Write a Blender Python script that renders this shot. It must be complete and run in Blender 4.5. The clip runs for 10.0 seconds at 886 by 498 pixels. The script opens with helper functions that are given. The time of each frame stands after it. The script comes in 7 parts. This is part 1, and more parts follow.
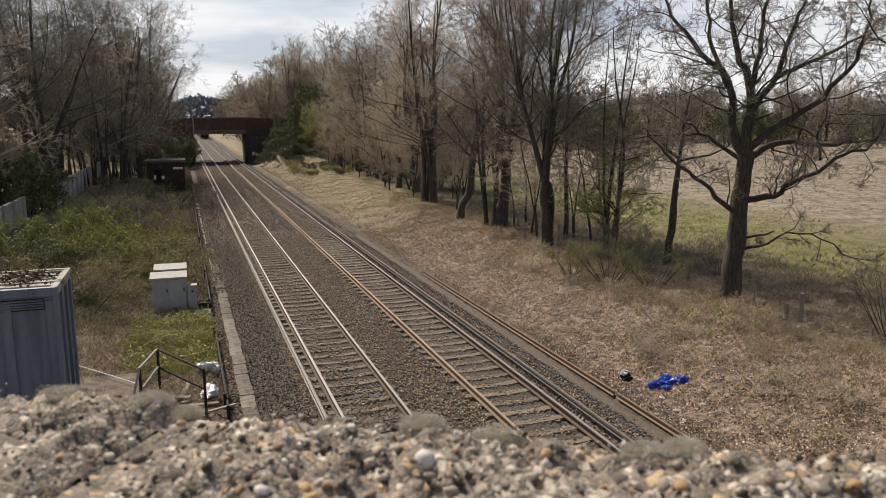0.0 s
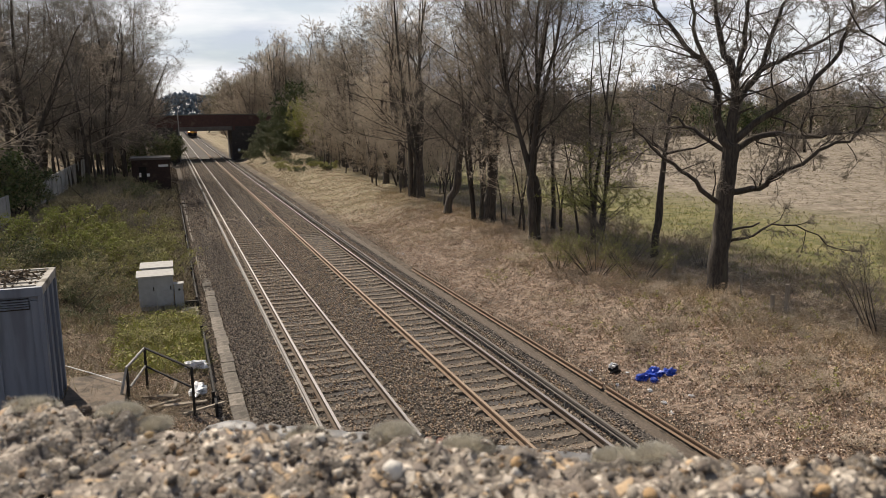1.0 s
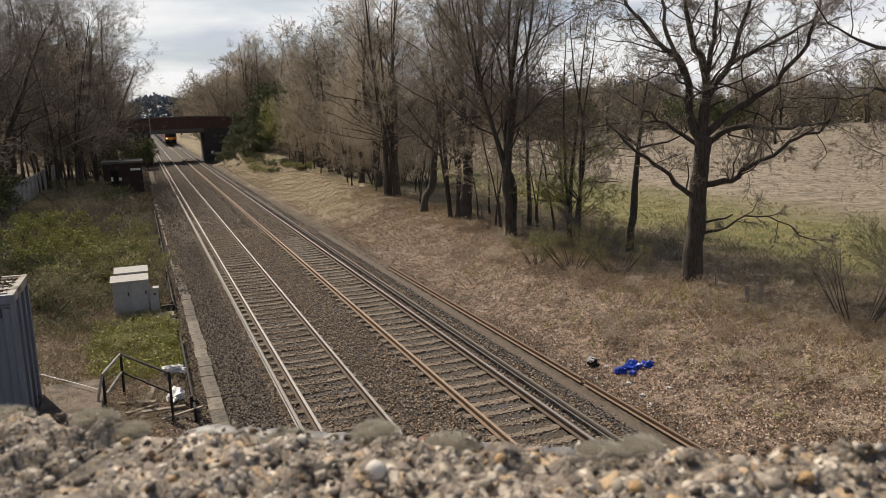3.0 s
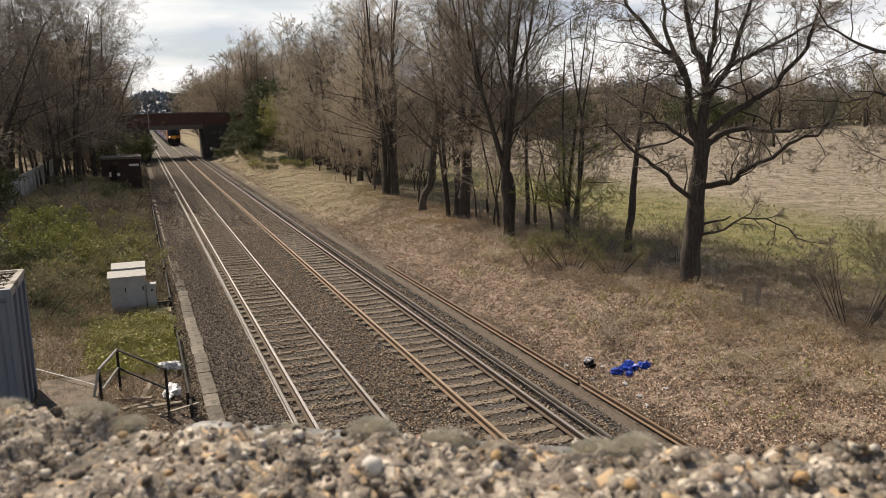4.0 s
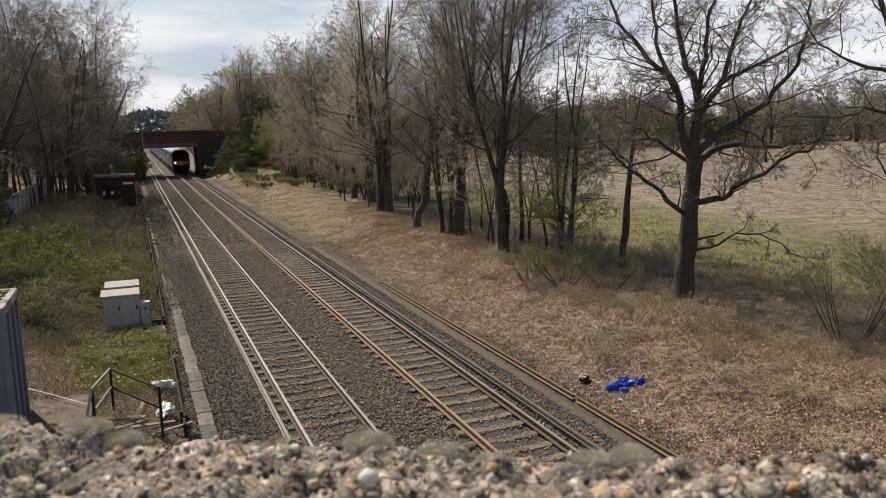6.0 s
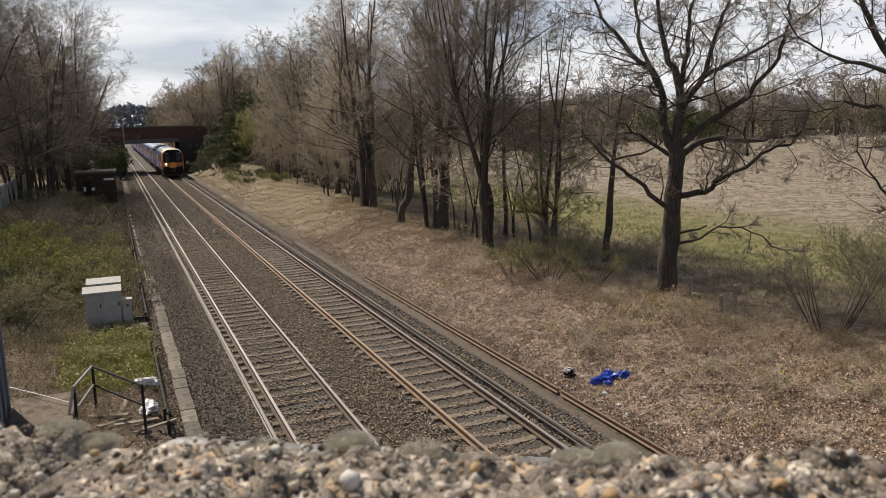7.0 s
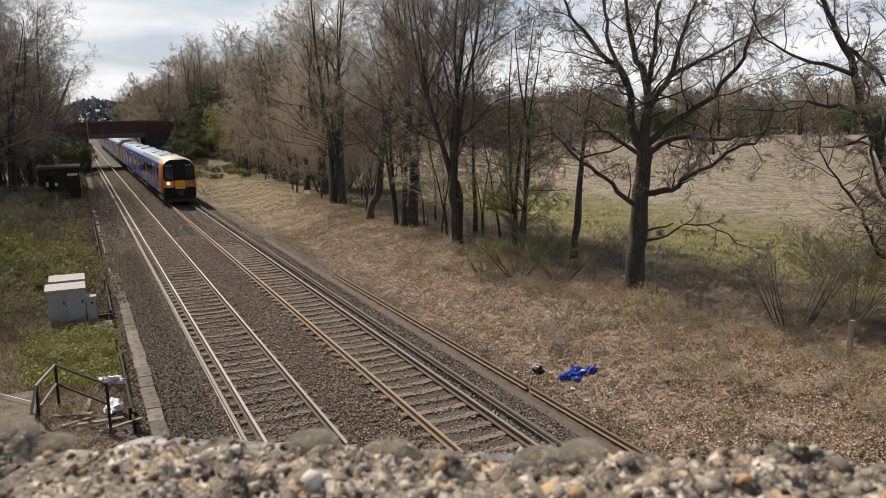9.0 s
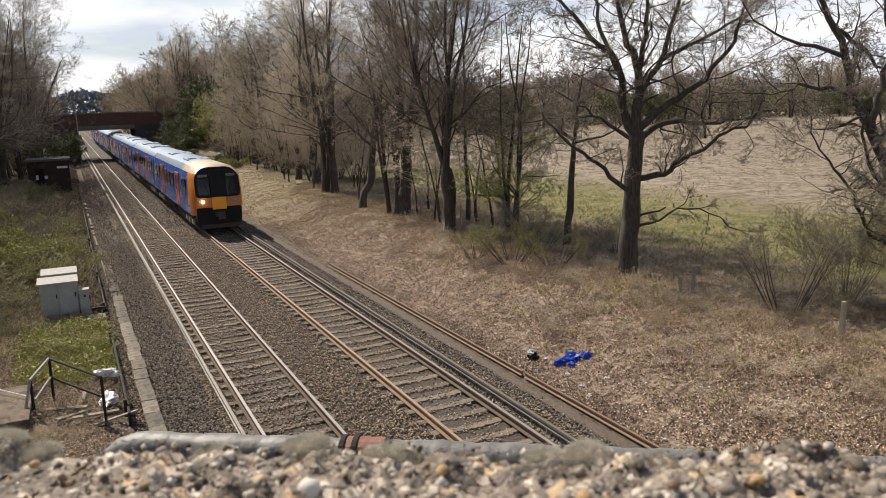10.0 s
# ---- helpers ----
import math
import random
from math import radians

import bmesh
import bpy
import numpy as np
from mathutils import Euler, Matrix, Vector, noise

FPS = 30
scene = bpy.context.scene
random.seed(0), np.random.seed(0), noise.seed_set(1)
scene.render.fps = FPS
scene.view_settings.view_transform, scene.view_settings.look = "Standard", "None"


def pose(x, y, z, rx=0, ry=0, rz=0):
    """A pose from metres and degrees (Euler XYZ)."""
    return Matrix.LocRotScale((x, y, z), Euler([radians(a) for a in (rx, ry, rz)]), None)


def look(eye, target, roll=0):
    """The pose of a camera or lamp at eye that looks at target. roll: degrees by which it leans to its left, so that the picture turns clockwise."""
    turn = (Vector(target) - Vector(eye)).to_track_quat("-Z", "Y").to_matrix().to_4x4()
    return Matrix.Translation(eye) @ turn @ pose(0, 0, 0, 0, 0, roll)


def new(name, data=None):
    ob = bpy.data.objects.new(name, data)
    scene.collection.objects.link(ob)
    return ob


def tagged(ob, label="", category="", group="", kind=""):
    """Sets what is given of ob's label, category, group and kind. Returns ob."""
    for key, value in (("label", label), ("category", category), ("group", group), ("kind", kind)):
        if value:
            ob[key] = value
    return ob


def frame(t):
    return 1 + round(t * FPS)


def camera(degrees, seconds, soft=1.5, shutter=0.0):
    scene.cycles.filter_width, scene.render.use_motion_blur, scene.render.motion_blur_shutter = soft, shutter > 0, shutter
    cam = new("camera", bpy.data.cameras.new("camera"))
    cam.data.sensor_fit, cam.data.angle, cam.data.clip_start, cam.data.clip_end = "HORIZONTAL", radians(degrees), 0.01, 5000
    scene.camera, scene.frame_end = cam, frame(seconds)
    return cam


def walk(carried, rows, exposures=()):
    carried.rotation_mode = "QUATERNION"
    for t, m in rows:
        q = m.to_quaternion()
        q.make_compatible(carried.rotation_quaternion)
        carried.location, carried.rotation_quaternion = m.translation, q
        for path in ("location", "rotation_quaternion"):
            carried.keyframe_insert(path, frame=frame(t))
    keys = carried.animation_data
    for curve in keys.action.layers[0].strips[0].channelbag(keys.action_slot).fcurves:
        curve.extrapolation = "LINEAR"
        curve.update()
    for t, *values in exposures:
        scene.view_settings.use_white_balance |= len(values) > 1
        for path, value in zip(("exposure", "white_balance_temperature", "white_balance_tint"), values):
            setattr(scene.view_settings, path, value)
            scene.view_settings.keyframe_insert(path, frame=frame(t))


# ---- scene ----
# t, x, y, z, yaw, pitch, roll
PATH = [
    (0.0, -5.612, -0.007, 6.732, -18.12, -9.55, 0.46),
    (0.5, -5.603, -0.005, 6.737, -18.35, -9.67, 0.89),
    (1.0, -5.599, -0.005, 6.738, -19.08, -9.92, 0.91),
    (1.5, -5.598, -0.000, 6.739, -20.43, -10.05, 1.54),
    (2.0, -5.597, 0.001, 6.741, -20.77, -10.06, 2.43),
    (2.5, -5.598, -0.000, 6.738, -20.91, -10.08, 2.17),
    (4.0, -5.599, -0.001, 6.735, -20.97, -10.18, 1.25),
    (4.5, -5.602, -0.003, 6.734, -21.20, -10.23, 0.95),
    (5.0, -5.602, -0.004, 6.734, -21.19, -10.12, 1.05),
    (5.5, -5.602, -0.006, 6.734, -21.20, -8.89, 1.33),
    (7.0, -5.597, 0.001, 6.734, -22.58, -9.38, 1.58),
    (7.5, -5.599, 0.005, 6.731, -23.80, -9.46, 0.99),
    (8.0, -5.598, 0.006, 6.730, -24.36, -9.50, 0.91),
    (8.5, -5.594, 0.006, 6.729, -24.68, -9.51, 1.02),
    (9.0, -5.592, 0.006, 6.732, -24.73, -9.65, 1.16),
    (9.5, -5.591, 0.009, 6.731, -24.80, -9.95, 1.02),
    (10.0, -5.587, 0.023, 6.734, -25.36, -10.57, 1.90),
]
cam = camera(58.28, 10.0, soft=0.75)
cam.data.dof.use_dof, cam.data.dof.focus_distance, cam.data.dof.aperture_fstop = True, 28.0, 17.0
walk(cam, [(t, pose(x, y, z, 90 + p, r, w)) for t, x, y, z, w, p, r in PATH],
     exposures=[(0.0, 0.33, 6620, 10), (0.5, 0.18, 6620, 10), (1.0, 0.40, 6600, 10), (1.5, 0.40, 6660, 10), (2.5, 0.22, 6660, 10), (4.0, 0.44, 6900, 10), (4.5, 0.38, 6900, 10),
                (5.5, 0.24, 6500, 10), (7.5, 0.30, 6600, 10), (9.5, 0.38, 6620, 10), (10.0, 0.54, 6620, 10)])

# ---- light ----
SUN_AZ, SUN_EL = 20.0, 47.0      # degrees left of the track's direction, above the horizon


def sky_world():
    w = bpy.data.worlds.new("sky")
    scene.world = w
    w.use_nodes = True
    n, l = w.node_tree.nodes, w.node_tree.links
    n.clear()
    out, bg = n.new("ShaderNodeOutputWorld"), n.new("ShaderNodeBackground")
    sky = n.new("ShaderNodeTexSky")
    sky.sky_type, sky.sun_disc = "NISHITA", False
    sky.sun_elevation, sky.sun_rotation = radians(SUN_EL), radians(-SUN_AZ)
    sky.air_density, sky.dust_density, sky.ozone_density = 1.0, 0.6, 2.0
    tc, mp = n.new("ShaderNodeTexCoord"), n.new("ShaderNodeMapping")
    mp.inputs["Scale"].default_value = (1.0, 1.0, 5.5)
    mp.inputs["Location"].default_value = (0.35, 0.2, 0.1)
    nz, nz2 = n.new("ShaderNodeTexNoise"), n.new("ShaderNodeTexNoise")
    nz.inputs["Scale"].default_value, nz.inputs["Detail"].default_value, nz.inputs["Roughness"].default_value = 3.2, 8, 0.55
    nz2.inputs["Scale"].default_value, nz2.inputs["Detail"].default_value = 3.6, 7
    ramp, ramp2 = n.new("ShaderNodeValToRGB"), n.new("ShaderNodeValToRGB")
    ramp.color_ramp.elements[0].position, ramp.color_ramp.elements[1].position = 0.40, 0.58
    ramp.color_ramp.elements[0].color = (0.5, 0.5, 0.5, 1)      # thin veil between the clouds
    ramp2.color_ramp.elements[0].position, ramp2.color_ramp.elements[1].position = 0.42, 0.56
    ramp2.color_ramp.elements[0].color, ramp2.color_ramp.elements[1].color = (8.2, 8.8, 10.4, 1), (12.7, 12.8, 13.2, 1)
    mix = n.new("ShaderNodeMix")
    mix.data_type = "RGBA"
    l.new(tc.outputs["Generated"], mp.inputs["Vector"])
    l.new(mp.outputs["Vector"], nz.inputs["Vector"])
    l.new(mp.outputs["Vector"], nz2.inputs["Vector"])
    l.new(nz.outputs["Fac"], ramp.inputs["Fac"])
    l.new(nz2.outputs["Fac"], ramp2.inputs["Fac"])
    sep, low, mul = n.new("ShaderNodeSeparateXYZ"), n.new("ShaderNodeMapRange"), n.new("ShaderNodeMath")
    l.new(tc.outputs["Generated"], sep.inputs["Vector"])
    l.new(sep.outputs["Z"], low.inputs["Value"])
    low.inputs["From Min"].default_value, low.inputs["From Max"].default_value = 0.24, 0.5
    low.inputs["To Min"].default_value, low.inputs["To Max"].default_value = 1.0, 0.12
    mul.operation = "MULTIPLY"
    l.new(ramp.outputs["Color"], mul.inputs[0])
    l.new(low.outputs["Result"], mul.inputs[1])
    l.new(mul.outputs[0], mix.inputs["Factor"])
    l.new(sky.outputs["Color"], mix.inputs["A"])
    l.new(ramp2.outputs["Color"], mix.inputs["B"])
    l.new(mix.outputs["Result"], bg.inputs["Color"])
    bg.inputs["Strength"].default_value = 0.06
    l.new(bg.outputs["Background"], out.inputs["Surface"])


sky_world()
sun = new("sun", bpy.data.lights.new("sun", "SUN"))
sun.data.energy, sun.data.angle, sun.data.color = 5.0, radians(0.6), (1.0, 0.90, 0.77)
sa, se = radians(SUN_AZ), radians(SUN_EL)
TO_SUN = Vector((-math.sin(sa) * math.cos(se), math.cos(sa) * math.cos(se), math.sin(se)))
sun.matrix_basis = look(TO_SUN * 200, (0, 0, 0))


# ---- materials ----
def mat(name, a, b=None, scale=8.0, rough=0.85, metal=0.0, bump=0.0, bump_scale=40.0, spots=None, spot_scale=3.0, spot_at=0.6,
        vary=0.0, stretch=(1, 1, 1), island=False, space="Object", spec=0.5):
    """Two mixed tones of noise, optional larger stains, optional bump, optional variation from piece to piece."""
    m = bpy.data.materials.new(name)
    m.use_nodes = True
    n, l = m.node_tree.nodes, m.node_tree.links
    p = n["Principled BSDF"]
    p.inputs["Roughness"].default_value, p.inputs["Metallic"].default_value = rough, metal
    p.inputs["Specular IOR Level"].default_value = spec
    tc, mp = n.new("ShaderNodeTexCoord"), n.new("ShaderNodeMapping")
    mp.inputs["Scale"].default_value = stretch
    l.new(tc.outputs[space], mp.inputs["Vector"])
    nz = n.new("ShaderNodeTexNoise")
    nz.inputs["Scale"].default_value, nz.inputs["Detail"].default_value, nz.inputs["Roughness"].default_value = scale, 6, 0.65
    l.new(mp.outputs["Vector"], nz.inputs["Vector"])
    rp = n.new("ShaderNodeValToRGB")
    rp.color_ramp.elements[0].position, rp.color_ramp.elements[1].position = 0.32, 0.68
    rp.color_ramp.elements[0].color, rp.color_ramp.elements[1].color = (*a, 1), (*(b or [c * 0.7 for c in a]), 1)
    l.new(nz.outputs["Fac"], rp.inputs["Fac"])
    col = rp.outputs["Color"]
    if spots:
        n2 = n.new("ShaderNodeTexNoise")
        n2.inputs["Scale"].default_value, n2.inputs["Detail"].default_value = spot_scale, 5
        l.new(mp.outputs["Vector"], n2.inputs["Vector"])
        r2 = n.new("ShaderNodeValToRGB")
        r2.color_ramp.elements[0].position, r2.color_ramp.elements[1].position = spot_at, spot_at + 0.1
        l.new(n2.outputs["Fac"], r2.inputs["Fac"])
        mx = n.new("ShaderNodeMix")
        mx.data_type = "RGBA"
        l.new(r2.outputs["Color"], mx.inputs["Factor"])
        l.new(col, mx.inputs["A"])
        mx.inputs["B"].default_value = (*spots, 1)
        col = mx.outputs["Result"]
    if vary:
        hs = n.new("ShaderNodeHueSaturation")
        src = n.new("ShaderNodeNewGeometry").outputs["Random Per Island"] if island else n.new("ShaderNodeObjectInfo").outputs["Random"]
        mr = n.new("ShaderNodeMapRange")
        mr.inputs["To Min"].default_value, mr.inputs["To Max"].default_value = 1 - vary, 1 + vary
        l.new(src, mr.inputs["Value"])
        l.new(mr.outputs["Result"], hs.inputs["Value"])
        l.new(col, hs.inputs["Color"])
        col = hs.outputs["Color"]
    l.new(col, p.inputs["Base Color"])
    if bump:
        n3, bp = n.new("ShaderNodeTexNoise"), n.new("ShaderNodeBump")
        n3.inputs["Scale"].default_value, n3.inputs["Detail"].default_value = bump_scale, 5
        l.new(mp.outputs["Vector"], n3.inputs["Vector"])
        bp.inputs["Strength"].default_value, bp.inputs["Distance"].default_value = bump, 0.6 / bump_scale
        l.new(n3.outputs["Fac"], bp.inputs["Height"])
        l.new(bp.outputs["Normal"], p.inputs["Normal"])
    return m


def palette(name, tones, rough=0.9, island=True, noise_scale=30.0, bump=0.0):
    """One tone out of a list for each loose piece of a mesh, with a little grain."""
    m = bpy.data.materials.new(name)
    m.use_nodes = True
    n, l = m.node_tree.nodes, m.node_tree.links
    p = n["Principled BSDF"]
    p.inputs["Roughness"].default_value = rough
    p.inputs["Specular IOR Level"].default_value = 0.15
    rp = n.new("ShaderNodeValToRGB")
    rp.color_ramp.interpolation = "CONSTANT"
    e = rp.color_ramp.elements
    while len(e) < len(tones):
        e.new(0.5)
    for i, c in enumerate(tones):
        e[i].position, e[i].color = i / len(tones), (*c, 1)
    src = n.new("ShaderNodeNewGeometry").outputs["Random Per Island"] if island else n.new("ShaderNodeObjectInfo").outputs["Random"]
    l.new(src, rp.inputs["Fac"])
    tc, nz, mr, hs = n.new("ShaderNodeTexCoord"), n.new("ShaderNodeTexNoise"), n.new("ShaderNodeMapRange"), n.new("ShaderNodeHueSaturation")
    nz.inputs["Scale"].default_value, nz.inputs["Detail"].default_value = noise_scale, 4
    mr.inputs["To Min"].default_value, mr.inputs["To Max"].default_value = 0.55, 1.45
    l.new(tc.outputs["Object"], nz.inputs["Vector"])
    l.new(nz.outputs["Fac"], mr.inputs["Value"])
    l.new(mr.outputs["Result"], hs.inputs["Value"])
    l.new(rp.outputs["Color"], hs.inputs["Color"])
    l.new(hs.outputs["Color"], p.inputs["Base Color"])
    if bump:
        bp = n.new("ShaderNodeBump")
        bp.inputs["Strength"].default_value, bp.inputs["Distance"].default_value = bump, 0.3 / noise_scale
        l.new(nz.outputs["Fac"], bp.inputs["Height"])
        l.new(bp.outputs["Normal"], p.inputs["Normal"])
    return m


def ground_mat():
    """Ground cover by place: dark soil and weeds beside the line, leaf litter on the bank, straw field beyond the trees."""
    m = bpy.data.materials.new("ground_cover")
    m.use_nodes = True
    n, l = m.node_tree.nodes, m.node_tree.links
    p = n["Principled BSDF"]
    p.inputs["Roughness"].default_value = 0.95
    p.inputs["Specular IOR Level"].default_value = 0.2
    tc = n.new("ShaderNodeTexCoord")
    sep = n.new("ShaderNodeSeparateXYZ")
    l.new(tc.outputs["Object"], sep.inputs["Vector"])

    def noise_ramp(scale, c0, c1, lo=0.35, hi=0.65):
        nz, rp = n.new("ShaderNodeTexNoise"), n.new("ShaderNodeValToRGB")
        nz.inputs["Scale"].default_value, nz.inputs["Detail"].default_value, nz.inputs["Roughness"].default_value = scale, 8, 0.7
        l.new(tc.outputs["Object"], nz.inputs["Vector"])
        rp.color_ramp.elements[0].position, rp.color_ramp.elements[1].position = lo, hi
        rp.color_ramp.elements[0].color, rp.color_ramp.elements[1].color = (*c0, 1), (*c1, 1)
        l.new(nz.outputs["Fac"], rp.inputs["Fac"])
        return nz, rp

    edge, _ = noise_ramp(0.35, (0, 0, 0), (1, 1, 1))
    wob = n.new("ShaderNodeMath")
    wob.operation = "MULTIPLY_ADD"
    wob.inputs[1].default_value = 5.0
    l.new(edge.outputs["Fac"], wob.inputs[0])
    l.new(sep.outputs["X"], wob.inputs[2])

    def over(below, above, at, width):
        mr, mx = n.new("ShaderNodeMapRange"), n.new("ShaderNodeMix")
        mr.inputs["From Min"].default_value, mr.inputs["From Max"].default_value = at + 2.5, at + 2.5 + width
        l.new(wob.outputs[0], mr.inputs["Value"])
        mx.data_type = "RGBA"
        l.new(mr.outputs["Result"], mx.inputs["Factor"])
        l.new(below, mx.inputs["A"])
        l.new(above, mx.inputs["B"])
        return mx.outputs["Result"]

    grass = noise_ramp(1.6, (0.06, 0.05, 0.03), (0.20, 0.155, 0.10))[1].outputs["Color"]
    soil = noise_ramp(5.0, (0.032, 0.026, 0.021), (0.14, 0.11, 0.082))[1].outputs["Color"]
    # Dark patches: bare soil, plus shade under leaf clumps put into the colour.
    litter = noise_ramp(5.0, (0.055, 0.041, 0.031), (0.31, 0.235, 0.18), 0.38, 0.6)[1].outputs["Color"]
    scrub = noise_ramp(2.2, (0.06, 0.046, 0.034), (0.16, 0.125, 0.085))[1].outputs["Color"]
    green = noise_ramp(1.2, (0.065, 0.072, 0.024), (0.22, 0.19, 0.088))[1].outputs["Color"]
    straw = noise_ramp(1.3, (0.10, 0.08, 0.056), (0.29, 0.245, 0.19), 0.36, 0.6)[1].outputs["Color"]
    col = over(grass, soil, -6.0, 1.0)
    col = over(col, litter, 4.6, 0.8)
    col = over(col, scrub, 12.2, 1.5)
    col = over(col, green, 17.0, 3.0)
    col = over(col, straw, 25.0, 8.0)
    far = noise_ramp(2.6, (0.11, 0.10, 0.05), (0.35, 0.285, 0.205), 0.38, 0.62)[1].outputs["Color"]
    fy, fx, mx = n.new("ShaderNodeMapRange"), n.new("ShaderNodeMapRange"), n.new("ShaderNodeMix")
    wy, both = n.new("ShaderNodeMath"), n.new("ShaderNodeMath")
    wy.operation, both.operation = "MULTIPLY_ADD", "MULTIPLY"
    wy.inputs[1].default_value = 40.0
    l.new(edge.outputs["Fac"], wy.inputs[0])
    l.new(sep.outputs["Y"], wy.inputs[2])
    fy.inputs["From Min"].default_value, fy.inputs["From Max"].default_value = 62.0, 80.0
    l.new(wy.outputs[0], fy.inputs["Value"])
    fx.inputs["From Min"].default_value, fx.inputs["From Max"].default_value = 6.5, 8.5
    l.new(wob.outputs[0], fx.inputs["Value"])
    l.new(fy.outputs["Result"], both.inputs[0])
    l.new(fx.outputs["Result"], both.inputs[1])
    mx.data_type = "RGBA"
    l.new(both.outputs[0], mx.inputs["Factor"])
    l.new(col, mx.inputs["A"])
    l.new(far, mx.inputs["B"])
    fin = over(mx.outputs["Result"], col, 13.0, 4.0)
    l.new(fin, p.inputs["Base Color"])
    nb, bp = n.new("ShaderNodeTexNoise"), n.new("ShaderNodeBump")
    nb.inputs["Scale"].default_value, nb.inputs["Detail"].default_value = 18.0, 6
    l.new(tc.outputs["Object"], nb.inputs["Vector"])
    bp.inputs["Strength"].default_value, bp.inputs["Distance"].default_value = 0.7, 0.05
    l.new(nb.outputs["Fac"], bp.inputs["Height"])
    l.new(bp.outputs["Normal"], p.inputs["Normal"])
    return m


def conglomerate():
    """Worn concrete with its gravel laid bare: stones of two sizes in a pale gritty matrix."""
    m = bpy.data.materials.new("coping_concrete")
    m.use_nodes = True
    n, l = m.node_tree.nodes, m.node_tree.links
    p = n["Principled BSDF"]
    p.inputs["Roughness"].default_value = 0.85
    p.inputs["Specular IOR Level"].default_value = 0.3
    tc = n.new("ShaderNodeTexCoord")
    warp, add = n.new("ShaderNodeTexNoise"), n.new("ShaderNodeMix")
    warp.inputs["Scale"].default_value, warp.inputs["Detail"].default_value = 70, 3
    add.data_type = "RGBA"
    add.inputs["Factor"].default_value = 0.012
    l.new(tc.outputs["Object"], warp.inputs["Vector"])
    l.new(tc.outputs["Object"], add.inputs["A"])
    l.new(warp.outputs["Color"], add.inputs["B"])

    def stones(scale, tones):
        v, e = n.new("ShaderNodeTexVoronoi"), n.new("ShaderNodeTexVoronoi")
        e.feature = "DISTANCE_TO_EDGE"
        rp, sp, er = n.new("ShaderNodeValToRGB"), n.new("ShaderNodeSeparateColor"), n.new("ShaderNodeMapRange")
        for q in (v, e):
            q.inputs["Scale"].default_value = scale
            l.new(add.outputs["Result"], q.inputs["Vector"])
        l.new(v.outputs["Color"], sp.inputs["Color"])
        l.new(sp.outputs["Red"], rp.inputs["Fac"])
        rp.color_ramp.interpolation = "CONSTANT"
        el = rp.color_ramp.elements
        while len(el) < len(tones):
            el.new(0.5)
        for i, c in enumerate(tones):
            el[i].position, el[i].color = i / len(tones), (*c, 1)
        er.inputs["From Max"].default_value = 0.16
        l.new(e.outputs["Distance"], er.inputs["Value"])
        return rp.outputs["Color"], er.outputs["Result"]

    big, big_edge = stones(135, [(0.30, 0.25, 0.19), (0.20, 0.165, 0.13), (0.42, 0.36, 0.29), (0.13, 0.105, 0.085), (0.36, 0.25, 0.14), (0.26, 0.22, 0.175), (0.38, 0.33, 0.265), (0.17, 0.135, 0.105)])
    small, small_edge = stones(260, [(0.24, 0.20, 0.155), (0.15, 0.12, 0.095), (0.34, 0.29, 0.23), (0.09, 0.075, 0.06), (0.28, 0.21, 0.13), (0.20, 0.17, 0.135), (0.33, 0.285, 0.23)])
    pick, rp, mx = n.new("ShaderNodeTexNoise"), n.new("ShaderNodeValToRGB"), n.new("ShaderNodeMix")
    pick.inputs["Scale"].default_value, pick.inputs["Detail"].default_value = 34, 4
    rp.color_ramp.elements[0].position, rp.color_ramp.elements[1].position = 0.47, 0.53
    l.new(tc.outputs["Object"], pick.inputs["Vector"])
    l.new(pick.outputs["Fac"], rp.inputs["Fac"])
    mx.data_type = "RGBA"
    l.new(rp.outputs["Color"], mx.inputs["Factor"])
    l.new(small, mx.inputs["A"])
    l.new(big, mx.inputs["B"])
    hm, gap = n.new("ShaderNodeMix"), n.new("ShaderNodeMix")
    l.new(rp.outputs["Color"], hm.inputs["Factor"])
    l.new(small_edge, hm.inputs["A"])
    l.new(big_edge, hm.inputs["B"])
    gap.data_type = "RGBA"
    gap.inputs["A"].default_value = (0.15, 0.122, 0.095, 1)
    l.new(hm.outputs["Result"], gap.inputs["Factor"])
    l.new(mx.outputs["Result"], gap.inputs["B"])
    fine, hs, mr = n.new("ShaderNodeTexNoise"), n.new("ShaderNodeHueSaturation"), n.new("ShaderNodeMapRange")
    fine.inputs["Scale"].default_value, fine.inputs["Detail"].default_value = 34, 8
    mr.inputs["From Min"].default_value, mr.inputs["From Max"].default_value = 0.3, 0.7
    mr.inputs["To Min"].default_value, mr.inputs["To Max"].default_value = 0.38, 1.75
    l.new(tc.outputs["Object"], fine.inputs["Vector"])
    l.new(fine.outputs["Fac"], mr.inputs["Value"])
    l.new(mr.outputs["Result"], hs.inputs["Value"])
    hs.inputs["Saturation"].default_value = 0.88
    l.new(gap.outputs["Result"], hs.inputs["Color"])
    l.new(hs.outputs["Color"], p.inputs["Base Color"])
    b1, b2, gr = n.new("ShaderNodeBump"), n.new("ShaderNodeBump"), n.new("ShaderNodeTexNoise")
    gr.inputs["Scale"].default_value, gr.inputs["Detail"].default_value = 420, 4
    l.new(tc.outputs["Object"], gr.inputs["Vector"])
    b1.inputs["Strength"].default_value, b1.inputs["Distance"].default_value = 0.5, 0.0025
    b2.inputs["Strength"].default_value, b2.inputs["Distance"].default_value = 0.6, 0.0015
    l.new(hm.outputs["Result"], b1.inputs["Height"])
    l.new(gr.outputs["Fac"], b2.inputs["Height"])
